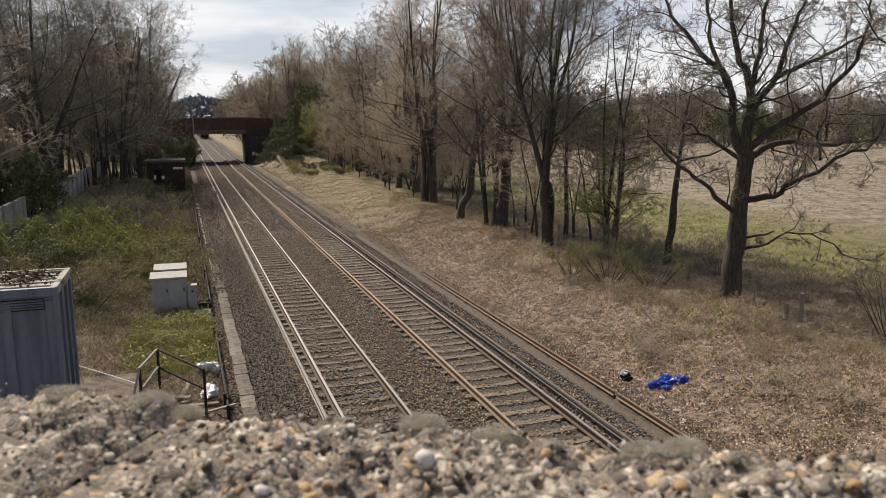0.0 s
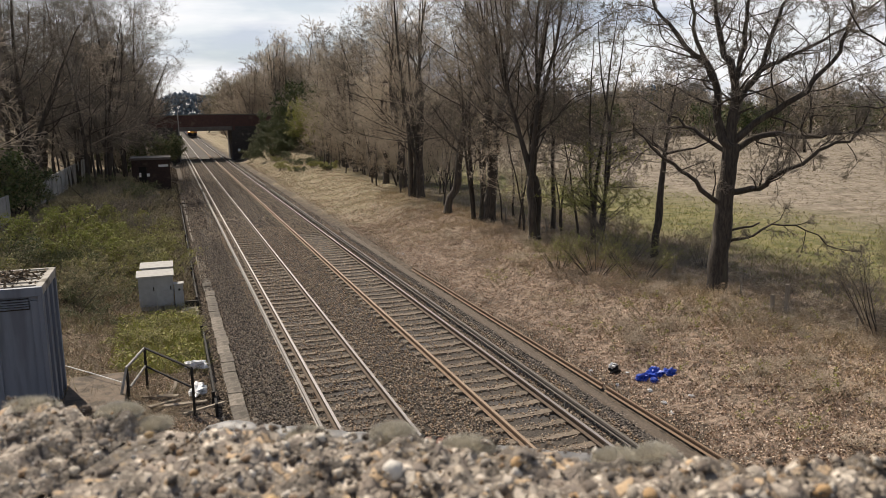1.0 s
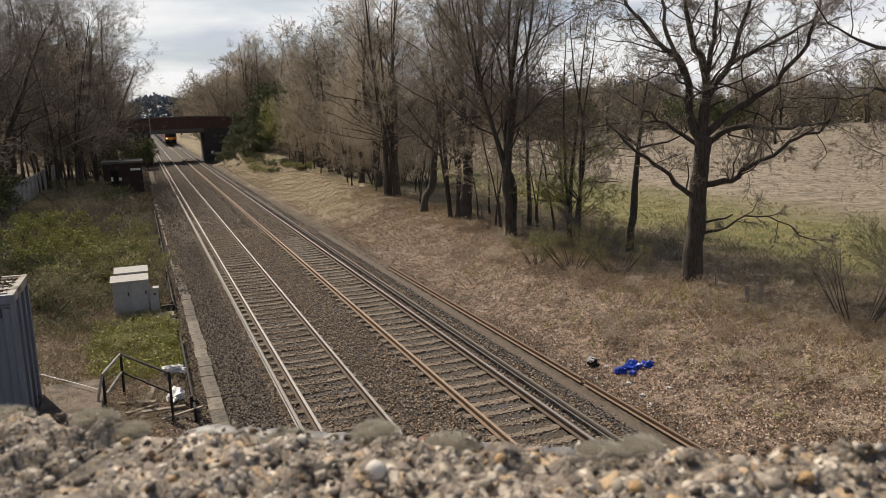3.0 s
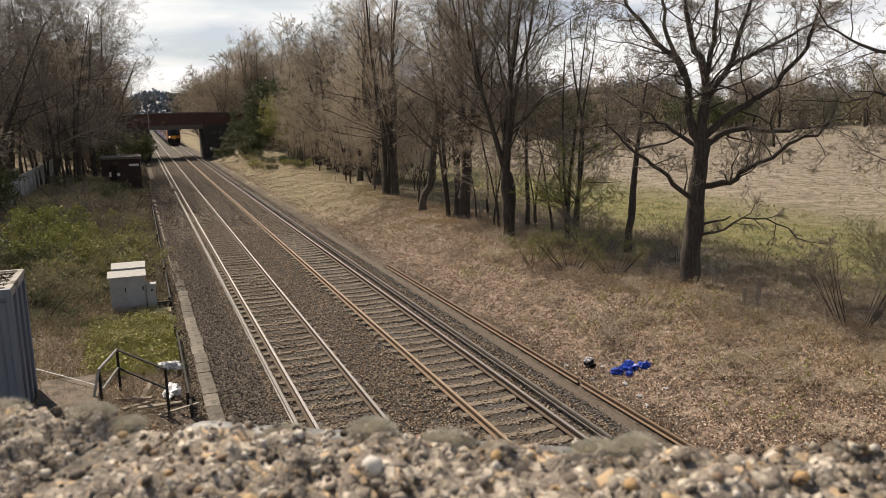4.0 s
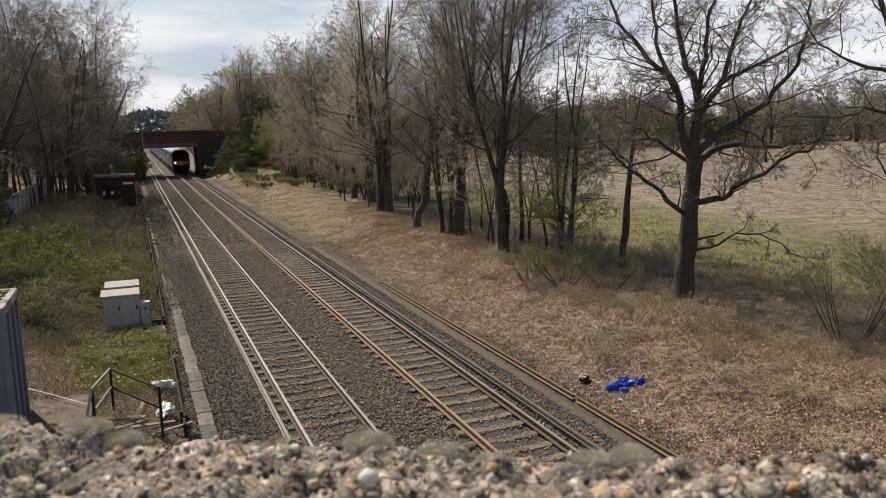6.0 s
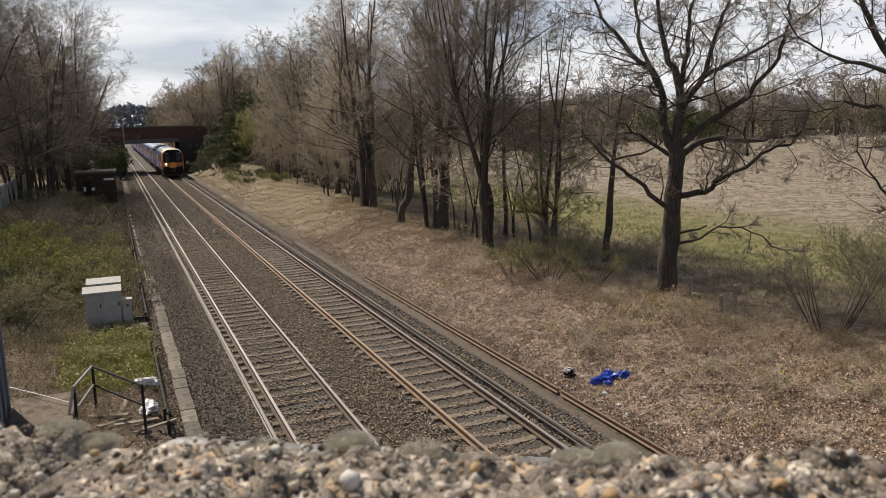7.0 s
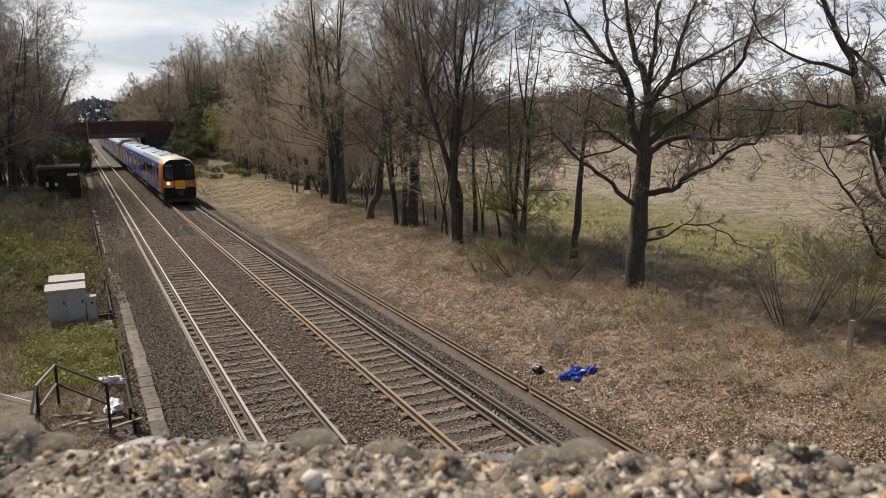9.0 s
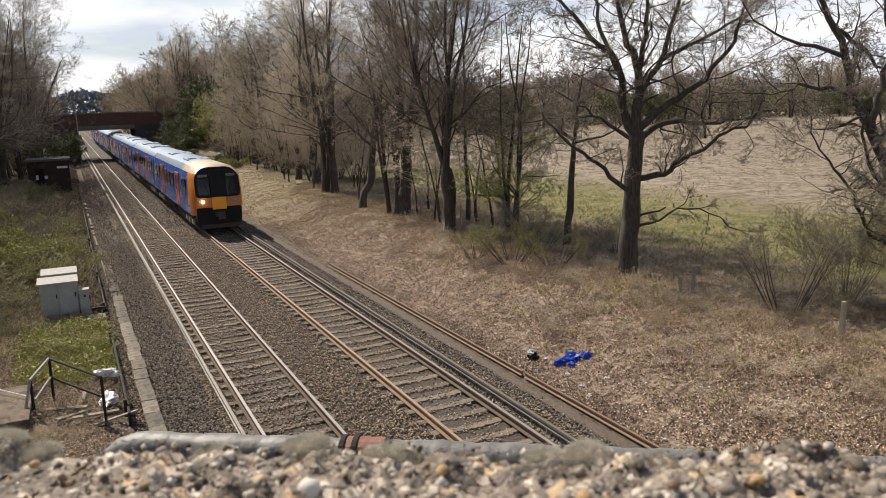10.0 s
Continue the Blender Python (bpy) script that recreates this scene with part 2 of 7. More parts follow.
    l.new(b1.outputs["Normal"], b2.inputs["Normal"])
    l.new(b2.outputs["Normal"], p.inputs["Normal"])
    return m


GROUND = ground_mat()
# Bed colour is darkened to stand in for shade in the stones' gaps.
BALLAST = mat("ballast_bed", (0.085, 0.068, 0.052), (0.022, 0.018, 0.015), 13, 0.95, bump=1.0, bump_scale=22, spots=(0.06, 0.055, 0.052), spot_scale=0.35, spot_at=0.56)
STONE = palette("ballast_stone", [(0.23, 0.175, 0.13), (0.31, 0.245, 0.185), (0.13, 0.105, 0.085), (0.37, 0.305, 0.24), (0.27, 0.19, 0.125), (0.18, 0.145, 0.115)])
STONE_DARK = palette("dark_ballast_stone", [(0.12, 0.105, 0.092), (0.18, 0.155, 0.135), (0.07, 0.062, 0.056), (0.24, 0.205, 0.175)])
STONE_MIX = palette("mixed_ballast_stone", [(0.14, 0.115, 0.092), (0.22, 0.175, 0.135), (0.075, 0.062, 0.052), (0.30, 0.245, 0.19), (0.10, 0.083, 0.068), (0.17, 0.135, 0.105)])
STONE_BLACK = palette("sooty_ballast_stone", [(0.11, 0.095, 0.082), (0.165, 0.14, 0.118), (0.06, 0.053, 0.047), (0.24, 0.205, 0.17), (0.19, 0.15, 0.115)])
SLEEPER = mat("sleeper_concrete", (0.18, 0.145, 0.11), (0.095, 0.076, 0.058), 9, 0.95, bump=0.5, bump_scale=60, vary=0.25)
RAIL_TOP = mat("rail_head_steel", (0.48, 0.44, 0.41), (0.34, 0.305, 0.28), 20, 0.42, 0.7)
RAIL_TOP_RUSTY = mat("rusty_rail_head", (0.33, 0.24, 0.165), (0.22, 0.155, 0.105), 20, 0.6, 0.3)
RUST = mat("rail_rust", (0.12, 0.085, 0.06), (0.07, 0.05, 0.036), 25, 0.9, 0.1, bump=0.3)
RUST_LIGHT = mat("rail_rust_orange", (0.21, 0.14, 0.088), (0.13, 0.085, 0.055), 25, 0.85, 0.1, bump=0.3)
COND_DARK = mat("dark_conductor_steel", (0.13, 0.11, 0.092), (0.07, 0.06, 0.05), 12, 0.75)
COND = mat("conductor_steel", (0.24, 0.22, 0.20), (0.15, 0.135, 0.12), 12, 0.6, 0.2)
POT = mat("insulator_ceramic", (0.22, 0.20, 0.18), (0.12, 0.11, 0.10), 12, 0.6)
CONC = mat("weathered_concrete", (0.34, 0.31, 0.27), (0.21, 0.185, 0.155), 6, 0.92, bump=0.4, bump_scale=50, spots=(0.12, 0.105, 0.085), spot_scale=2.5, vary=0.16)
FENCE = mat("fence_concrete", (0.40, 0.39, 0.37), (0.27, 0.26, 0.24), 3, 0.9, bump=0.3, vary=0.12)
COPING = conglomerate()
PEBBLE = palette("pebble", [(0.30, 0.26, 0.21), (0.40, 0.26, 0.13), (0.46, 0.41, 0.33), (0.13, 0.105, 0.085), (0.36, 0.31, 0.25), (0.48, 0.34, 0.18), (0.24, 0.16, 0.10), (0.60, 0.56, 0.50), (0.20, 0.17, 0.14)], 0.5, False, 90, 0.3)
GRIT = palette("grit", [(0.25, 0.215, 0.175), (0.11, 0.092, 0.076), (0.40, 0.36, 0.30), (0.27, 0.19, 0.12), (0.17, 0.14, 0.115), (0.06, 0.05, 0.042), (0.52, 0.48, 0.42)], 0.8, True, 120, 0.4)
MOSS = palette("moss", [(0.54, 0.50, 0.41), (0.64, 0.60, 0.51), (0.42, 0.385, 0.30), (0.70, 0.665, 0.58)])
BARK = mat("bark", (0.085, 0.068, 0.053), (0.024, 0.02, 0.0165), 13, 0.95, bump=1.0, bump_scale=30, stretch=(1, 1, 0.2), spots=(0.09, 0.082, 0.055), spot_scale=2.0, spot_at=0.6)
OAKBARK = mat("oak_bark", (0.085, 0.069, 0.054), (0.022, 0.018, 0.015), 15, 0.95, bump=1.0, bump_scale=34, stretch=(1, 1, 0.2), spots=(0.10, 0.09, 0.062), spot_scale=1.6, spot_at=0.6)
TWIG = mat("twig_bark", (0.22, 0.185, 0.145), (0.115, 0.096, 0.077), 2, 0.9, vary=0.15)
# Lighter than TWIG; makes up in colour for sunlight lost to self-shading.
TWIG_FAR_LIT = mat("far_sunlit_twig", (0.42, 0.345, 0.265), (0.26, 0.215, 0.16), 0.6, 0.9, vary=0.25)
# Pale copy of TWIG: the look of sunlit twigs put into the colour.
TWIG_LIT = mat("sunlit_twig_bark", (0.54, 0.45, 0.345), (0.34, 0.285, 0.215), 2, 0.9, vary=0.2)
TWIG_OLIVE = mat("olive_twig", (0.27, 0.235, 0.125), (0.165, 0.14, 0.08), 2, 0.9, vary=0.2)
LEAF = palette("spring_leaf", [(0.27, 0.29, 0.06), (0.34, 0.345, 0.085), (0.19, 0.21, 0.05), (0.40, 0.38, 0.13)], 0.6)
EVERGREEN = palette("evergreen_leaf", [(0.056, 0.080, 0.029), (0.088, 0.112, 0.038), (0.128, 0.144, 0.056), (0.040, 0.054, 0.022)], 0.5)
LITTER = palette("dead_leaf", [(0.47, 0.34, 0.25), (0.58, 0.455, 0.36), (0.31, 0.21, 0.145), (0.62, 0.53, 0.43), (0.14, 0.10, 0.072), (0.40, 0.295, 0.21), (0.24, 0.18, 0.13)])
DRYSTEM = palette("dry_stem", [(0.425, 0.312, 0.188), (0.575, 0.444, 0.281), (0.250, 0.175, 0.106), (0.375, 0.300, 0.150), (0.163, 0.138, 0.075)])
STRAW = palette("straw", [(0.33, 0.28, 0.205), (0.41, 0.355, 0.27), (0.26, 0.215, 0.15), (0.22, 0.195, 0.105), (0.15, 0.12, 0.08)])
GRASS = palette("grass_blade", [(0.21, 0.235, 0.055), (0.29, 0.29, 0.085), (0.15, 0.165, 0.045), (0.34, 0.30, 0.14)])
BRICK = mat("dark_red_brick", (0.105, 0.05, 0.038), (0.06, 0.032, 0.027), 5, 0.9, bump=0.6, bump_scale=12, spots=(0.13, 0.085, 0.06), spot_scale=0.8, spot_at=0.58)
BRICK_GREY = mat("dark_grey_brick", (0.075, 0.062, 0.054), (0.035, 0.03, 0.027), 4, 0.95, bump=0.6, bump_scale=12, spots=(0.14, 0.12, 0.10), spot_scale=1.5)
BEAM = mat("bridge_beam_concrete", (0.15, 0.13, 0.11), (0.09, 0.075, 0.065), 2, 0.9, spots=(0.20, 0.185, 0.16), spot_scale=0.7)
WHITE = mat("white_paint", (0.78, 0.78, 0.76), (0.62, 0.62, 0.60), 9, 0.6)
STEELBLUE = mat("blue_grey_painted_steel", (0.15, 0.175, 0.22), (0.11, 0.13, 0.17), 3, 0.55, 0.0, spots=(0.09, 0.105, 0.135), spot_scale=2.4, spot_at=0.54, stretch=(1, 1, 0.12))
ROOFDIRT = mat("dirty_pale_roof", (0.42, 0.40, 0.36), (0.24, 0.215, 0.18), 4, 0.9, spots=(0.10, 0.085, 0.06), spot_scale=2.2, spot_at=0.52)
CABGREY = mat("grey_cabinet_paint", (0.30, 0.305, 0.31), (0.24, 0.245, 0.25), 5, 0.6, vary=0.05)
CABTOP = mat("white_cabinet_lid", (0.36, 0.35, 0.33), (0.25, 0.24, 0.22), 6, 0.75)
BLACK = mat("black_paint", (0.016, 0.015, 0.014), (0.03, 0.026, 0.022), 15, 0.8, spec=0.2)
GREYPIPE = mat("grey_galvanised", (0.36, 0.35, 0.33), (0.22, 0.20, 0.18), 10, 0.6, 0.3)
BLUE = mat("blue_plastic_sheet", (0.012, 0.07, 0.46), (0.008, 0.035, 0.28), 9, 0.35)
WOODPOST = mat("weathered_post", (0.32, 0.27, 0.21), (0.18, 0.15, 0.115), 12, 0.95, bump=0.5, stretch=(1, 1, 0.2))
WRAP = mat("grey_pipe_wrap", (0.17, 0.165, 0.16), (0.10, 0.097, 0.094), 18, 0.55, 0.0, bump=0.25, bump_scale=45, spots=(0.10, 0.093, 0.085), spot_scale=9)
REDPIPE = mat("red_brown_collar", (0.22, 0.085, 0.05), (0.13, 0.055, 0.035), 20, 0.7, bump=0.3)
T_BLUE = mat("train_blue", (0.03, 0.085, 0.34), (0.025, 0.065, 0.26), 0.6, 0.2, spots=(0.05, 0.09, 0.25), spot_scale=0.9)
T_ORANGE = mat("train_orange", (0.50, 0.17, 0.02), (0.43, 0.135, 0.016), 2, 0.35)
T_RED = mat("train_door_orange", (0.46, 0.10, 0.04), (0.38, 0.085, 0.035), 2, 0.35)
T_YELLOW = mat("train_yellow", (0.85, 0.36, 0.02), (0.76, 0.31, 0.02), 3, 0.4)
T_ROOF = mat("train_roof_grey", (0.27, 0.34, 0.43), (0.20, 0.255, 0.33), 1.5, 0.35, 0.1, spots=(0.33, 0.36, 0.39), spot_scale=0.8)
T_BLACK = mat("train_black", (0.009, 0.009, 0.010), (0.016, 0.015, 0.015), 4, 0.6, spec=0.15)
T_GLASS = mat("train_dark_glass", (0.012, 0.013, 0.015), (0.02, 0.021, 0.024), 3, 0.1, spec=0.3)
T_SIGN = mat("display_grey", (0.16, 0.16, 0.15), (0.05, 0.05, 0.05), 14, 0.4)
T_UNDER = mat("underframe_grime", (0.035, 0.03, 0.026), (0.06, 0.05, 0.042), 6, 0.85)
T_BUFF = mat("train_roof_cream", (0.46, 0.36, 0.25), (0.37, 0.29, 0.20), 2, 0.55)
CESS = mat("trodden_dirt", (0.13, 0.10, 0.075), (0.055, 0.044, 0.034), 14, 0.95, bump=0.5, bump_scale=30)
MORTAR = mat("old_mortar", (0.27, 0.225, 0.175), (0.12, 0.10, 0.078), 160, 0.95, bump=0.8, bump_scale=120)
# The blue in these leaf tones is distance haze put into the colour.
DISTANT_HAZY = palette("hazy_distant_foliage", [(0.12, 0.16, 0.21), (0.15, 0.19, 0.23), (0.095, 0.13, 0.17)])
ROOFT = mat("felt_roof", (0.13, 0.12, 0.11), (0.08, 0.075, 0.07), 3, 0.9, spots=(0.2, 0.19, 0.17))
PAD = mat("stained_concrete", (0.17, 0.13, 0.095), (0.085, 0.066, 0.05), 6, 0.95, bump=0.4, bump_scale=40, spots=(0.07, 0.055, 0.04), spot_scale=2.5, spot_at=0.5)
SACK = mat("white_plastic_sack", (0.72, 0.72, 0.72), (0.52, 0.52, 0.53), 9, 0.4, spots=(0.3, 0.28, 0.26), spot_scale=4, spot_at=0.62)
LITTER_DARK = palette("dark_dead_leaf", [(0.10, 0.075, 0.05), (0.16, 0.12, 0.08), (0.07, 0.055, 0.04)])
DRYSTEM_GREEN = palette("rough_grass", [(0.27, 0.24, 0.11), (0.38, 0.31, 0.17), (0.19, 0.175, 0.08), (0.45, 0.37, 0.225), (0.26, 0.215, 0.13)])
DRYSTEM_DARK = palette("dead_weeds", [(0.30, 0.24, 0.17), (0.40, 0.325, 0.23), (0.19, 0.15, 0.11), (0.26, 0.23, 0.12)])
WEED = palette("bright_weed", [(0.30, 0.31, 0.065), (0.38, 0.37, 0.10), (0.18, 0.20, 0.05), (0.42, 0.38, 0.15), (0.25, 0.21, 0.09)], 0.6)
MOSSMOUND = mat("moss_mound", (0.40, 0.36, 0.29), (0.22, 0.19, 0.145), 300, 0.95, bump=0.8, bump_scale=900)
LID = mat("trough_lid_concrete", (0.19, 0.165, 0.135), (0.085, 0.072, 0.058), 7, 0.95, bump=0.5, bump_scale=50, spots=(0.09, 0.078, 0.062), spot_scale=3, spot_at=0.52, vary=0.3)
TWIG_DRY = mat("dry_bramble", (0.33, 0.255, 0.175), (0.19, 0.145, 0.10), 3, 0.9, vary=0.25)
WOODS = palette("woodland_edge", [(0.17, 0.14, 0.10), (0.22, 0.18, 0.125), (0.14, 0.135, 0.068), (0.17, 0.16, 0.08), (0.26, 0.215, 0.155), (0.10, 0.09, 0.058)])
LEFTWOOD = palette("leafing_woodland", [(0.24, 0.23, 0.085), (0.16, 0.15, 0.065), (0.31, 0.29, 0.115), (0.22, 0.175, 0.105), (0.11, 0.095, 0.055)])
# BRICK darkened for the hut: shade on its walls put into the colour.
HUT = mat("shaded_brown_brick", (0.055, 0.032, 0.026), (0.03, 0.02, 0.017), 5, 0.9, bump=0.6, bump_scale=12, spots=(0.08, 0.055, 0.042), spot_scale=1.2)
LAMP = bpy.data.materials.new("headlamp_glow")
LAMP.use_nodes = True
LAMP.node_tree.nodes["Principled BSDF"].inputs["Emission Color"].default_value = (1.0, 0.92, 0.76, 1)
LAMP.node_tree.nodes["Principled BSDF"].inputs["Emission Strength"].default_value = 6.0


# ---- mesh helpers ----
def to_mesh(name, verts, faces, material=None, smooth=False):
    me = bpy.data.meshes.new(name)
    me.from_pydata([tuple(v) for v in verts], [], faces)
    me.update()
    if material:
        me.materials.append(material)
    if smooth:
        me.shade_smooth()
    return me


def np_mesh(name, verts, tris, material=None, smooth=False):
    """A mesh from arrays of corners and of faces with the same number of corners each."""
    me = bpy.data.meshes.new(name)
    nv, (nf, k) = len(verts), tris.shape
    me.vertices.add(nv)
    me.vertices.foreach_set("co", np.asarray(verts, np.float32).ravel())
    me.loops.add(nf * k)
    me.loops.foreach_set("vertex_index", tris.astype(np.int32).ravel())
    me.polygons.add(nf)
    me.polygons.foreach_set("loop_start", np.arange(0, nf * k, k, dtype=np.int32))
    me.update(calc_edges=True)
    if material:
        me.materials.append(material)
    if smooth:
        me.shade_smooth()
    return me


def part(name, bm, material, parent, label="", smooth=False):
    me = bpy.data.meshes.new(name)
    if isinstance(bm, bmesh.types.BMesh):
        bm.to_mesh(me)
        bm.free()
    else:
        me = bm
    if material and not me.materials:
        me.materials.append(material)
    if smooth:
        me.shade_smooth()
    ob = new(name, me)
    ob.parent = parent
    return tagged(ob, label=label)


def thing(name, label, category, m=None, group="", kind=""):
    ob = new(name)
    ob.matrix_basis = m or Matrix()
    return tagged(ob, label, category, group, kind)


def box(x0, x1, y0, y1, z0, z1, bevel=0.0, bm=None):
    bm = bm or bmesh.new()
    r = bmesh.ops.create_cube(bm, size=1.0, matrix=Matrix.Translation(((x0 + x1) / 2, (y0 + y1) / 2, (z0 + z1) / 2))
                              @ Matrix.Diagonal((x1 - x0, y1 - y0, z1 - z0, 1)))
    if bevel:
        es = {e for v in r["verts"] for e in v.link_edges}
        bmesh.ops.bevel(bm, geom=list(es), offset=bevel, segments=2, affect="EDGES", profile=0.6)
    return bm


def rod(points, r, sides=8, bm=None):
    """A bent round bar through the points."""
    bm = bm or bmesh.new()
    pts = [Vector(p) for p in points]
    rs = r if isinstance(r, (list, tuple)) else [r] * len(pts)
    rings = []
    for i, p in enumerate(pts):
        d = (pts[min(i + 1, len(pts) - 1)] - pts[max(i - 1, 0)]).normalized()
        q = d.to_track_quat("Z", "Y")
        rings.append([bm.verts.new(p + q @ Vector((rs[i] * math.cos(a), rs[i] * math.sin(a), 0)))
                      for a in [2 * math.pi * k / sides for k in range(sides)]])
    for a, b in zip(rings, rings[1:]):
        for k in range(sides):
            bm.faces.new((a[k], a[(k + 1) % sides], b[(k + 1) % sides], b[k]))
    bm.faces.new(rings[0][::-1])
    bm.faces.new(rings[-1])
    return bm


def extrude_y(profile, ys, bm=None):
    """A closed section (x, z) drawn along y."""
    bm = bm or bmesh.new()
    rings = [[bm.verts.new((x, y, z)) for x, z in profile] for y in ys]
    k = len(profile)
    for a, b in zip(rings, rings[1:]):
        for i in range(k):
            bm.faces.new((a[i], a[(i + 1) % k], b[(i + 1) % k], b[i]))
    bm.faces.new(rings[0][::-1])
    bm.faces.new(rings[-1])
    bmesh.ops.recalc_face_normals(bm, faces=bm.faces)
    return bm


def tube_mesh(name, segs, sides, material):
    """Thin tapered bars: segs is an array of rows start xyz, end xyz, two radii."""
    s = np.asarray(segs, float)
    a, b, ra, rb = s[:, 0:3], s[:, 3:6], s[:, 6], s[:, 7]
    d = b - a
    d /= np.linalg.norm(d, axis=1)[:, None] + 1e-9
    ref = np.where(np.abs(d[:, 2:3]) > 0.9, [[1.0, 0, 0]], [[0, 0, 1.0]])
    u = np.cross(d, ref)
    u /= np.linalg.norm(u, axis=1)[:, None] + 1e-9
    w = np.cross(d, u)
    ang = 2 * np.pi * np.arange(sides) / sides
    ring = u[:, None, :] * np.cos(ang)[None, :, None] + w[:, None, :] * np.sin(ang)[None, :, None]
    v = np.concatenate([a[:, None] + ring * ra[:, None, None], b[:, None] + ring * rb[:, None, None]], 1).reshape(-1, 3)
    base = np.arange(len(s))[:, None] * 2 * sides
    f = [np.stack([base[:, 0] + k, base[:, 0] + (k + 1) % sides, base[:, 0] + sides + (k + 1) % sides, base[:, 0] + sides + k], 1) for k in range(sides)]
    return np_mesh(name, v, np.concatenate(f), material, smooth=sides > 4)


def limb_mesh(name, chains, sides, material, furrow=0.0):
    """Unbroken tapered limbs: each chain is a row of points and a row of radii."""
    vs, fs, base = [], [], 0
    ang = 2 * np.pi * np.arange(sides) / sides
    for pts, rad in chains:
        p = np.array([tuple(q) for q in pts], float)
        d = np.gradient(p, axis=0)
        d /= np.linalg.norm(d, axis=1)[:, None] + 1e-9
        u = np.cross(d[0], (1.0, 0, 0) if abs(d[0][0]) < 0.8 else (0, 1.0, 0))
        for i in range(len(p)):
            u = u - d[i] * np.dot(u, d[i])
            u = u / (np.linalg.norm(u) + 1e-9)
            w = np.cross(d[i], u)
            lump = 1 + 0.07 * np.sin(ang * 3 + i * 0.9 + base) + 0.05 * np.sin(ang * 2 - i * 1.7)
            if furrow and rad[i] > 0.06:
                lump = lump + furrow * 0.07 * np.array([noise.noise((math.cos(q) * 3.2, math.sin(q) * 3.2, i * 0.22 + base * 0.01)) for q in ang])
            vs.append(p[i] + (np.outer(np.cos(ang), u) + np.outer(np.sin(ang), w)) * (rad[i] * lump)[:, None])
        i = np.arange(len(p) - 1)[:, None] * sides + base
        k = np.arange(sides)[None]
        fs.append(np.stack([i + k, i + (k + 1) % sides, i + sides + (k + 1) % sides, i + sides + k], 2).reshape(-1, 4))
        base += len(p) * sides
    return np_mesh(name, np.concatenate(vs), np.concatenate(fs), material, True)


def crown_mesh(name, segs, tips, material):
    """Thin branches as three-sided bars, the last twigs as three-sided points, in one mesh."""
    def frame_of(a, b):
        d = b - a
        d /= np.linalg.norm(d, axis=1)[:, None] + 1e-9
        u = np.cross(d, np.where(np.abs(d[:, 2:3]) > 0.9, [[1.0, 0, 0]], [[0, 0, 1.0]]))
        u /= np.linalg.norm(u, axis=1)[:, None] + 1e-9
        return u, np.cross(d, u)
    ang = 2 * np.pi * np.arange(3) / 3
    def rings(c, r, u, w):
        return c[:, None] + (u[:, None, :] * np.cos(ang)[None, :, None] + w[:, None, :] * np.sin(ang)[None, :, None]) * r[:, None, None]
    s, t = np.asarray(segs, float).reshape(-1, 8), np.asarray(tips, float).reshape(-1, 8)
    u, w = frame_of(s[:, 0:3], s[:, 3:6])
    v1 = np.concatenate([rings(s[:, 0:3], s[:, 6], u, w), rings(s[:, 3:6], s[:, 7], u, w)], 1).reshape(-1, 3)
    b1 = np.arange(len(s))[:, None] * 6
    f1 = np.concatenate([b1 + np.array(q)[None] for k in range(3) for q in ((k, (k + 1) % 3, 3 + (k + 1) % 3), (k, 3 + (k + 1) % 3, 3 + k))])
    u, w = frame_of(t[:, 0:3], t[:, 3:6])
    v2 = np.concatenate([rings(t[:, 0:3], t[:, 6], u, w), t[:, None, 3:6]], 1).reshape(-1, 3)
    b2 = np.arange(len(t))[:, None] * 4 + len(v1)
    f2 = np.concatenate([b2 + np.array((k, (k + 1) % 3, 3))[None] for k in range(3)])
    return np_mesh(name, np.concatenate([v1, v2]), np.concatenate([f1, f2]), material)


def scatter_quads(name, centres, size, material, rng, flat=0.5, aspect=1.0):
    """Small four-cornered leaves, each turned its own way; flat 1 lies level, 0 any way."""
    c = np.asarray(centres, float)
    n = len(c)
    nor = rng.normal(size=(n, 3)) * (1 - flat) + np.array([0, 0, 1.0]) * flat
    nor /= np.linalg.norm(nor, axis=1)[:, None]
    t = rng.normal(size=(n, 3))
    u = np.cross(nor, t)
    u /= np.linalg.norm(u, axis=1)[:, None]
    w = np.cross(nor, u)
    s = np.asarray(size) * rng.uniform(0.6, 1.3, n)
    u, w = u * s[:, None] * 0.5, w * s[:, None] * 0.5 * aspect
    lift = nor * s[:, None] * 0.12
    v = np.stack([c - u, c - w * 0.8 + lift, c + u, c + w * 0.8 + lift], 1).reshape(-1, 3)
    return np_mesh(name, v, np.arange(4 * n).reshape(n, 4), material)


def blades(name, roots, height, width, material, rng, lean=0.4):
    """Upright stems: one narrow triangle each."""
    c = np.asarray(roots, float)
    n = len(c)
    a = rng.uniform(0, 2 * np.pi, n)
    h = np.asarray(height) * rng.uniform(0.5, 1.4, n)
    side = np.stack([np.cos(a), np.sin(a), np.zeros(n)], 1) * np.asarray(width)[..., None] * 0.5
    b = rng.normal(size=(n, 2)) * lean
    tip = c + np.stack([b[:, 0] * h, b[:, 1] * h, h], 1)
    v = np.stack([c - side, c + side, tip], 1).reshape(-1, 3)
    return np_mesh(name, v, np.arange(3 * n).reshape(n, 3), material)


# ---- lie of the land ----
def step(a, b, x):
    t = np.clip((x - a) / (b - a), 0, 1)
    return t * t * (3 - 2 * t)


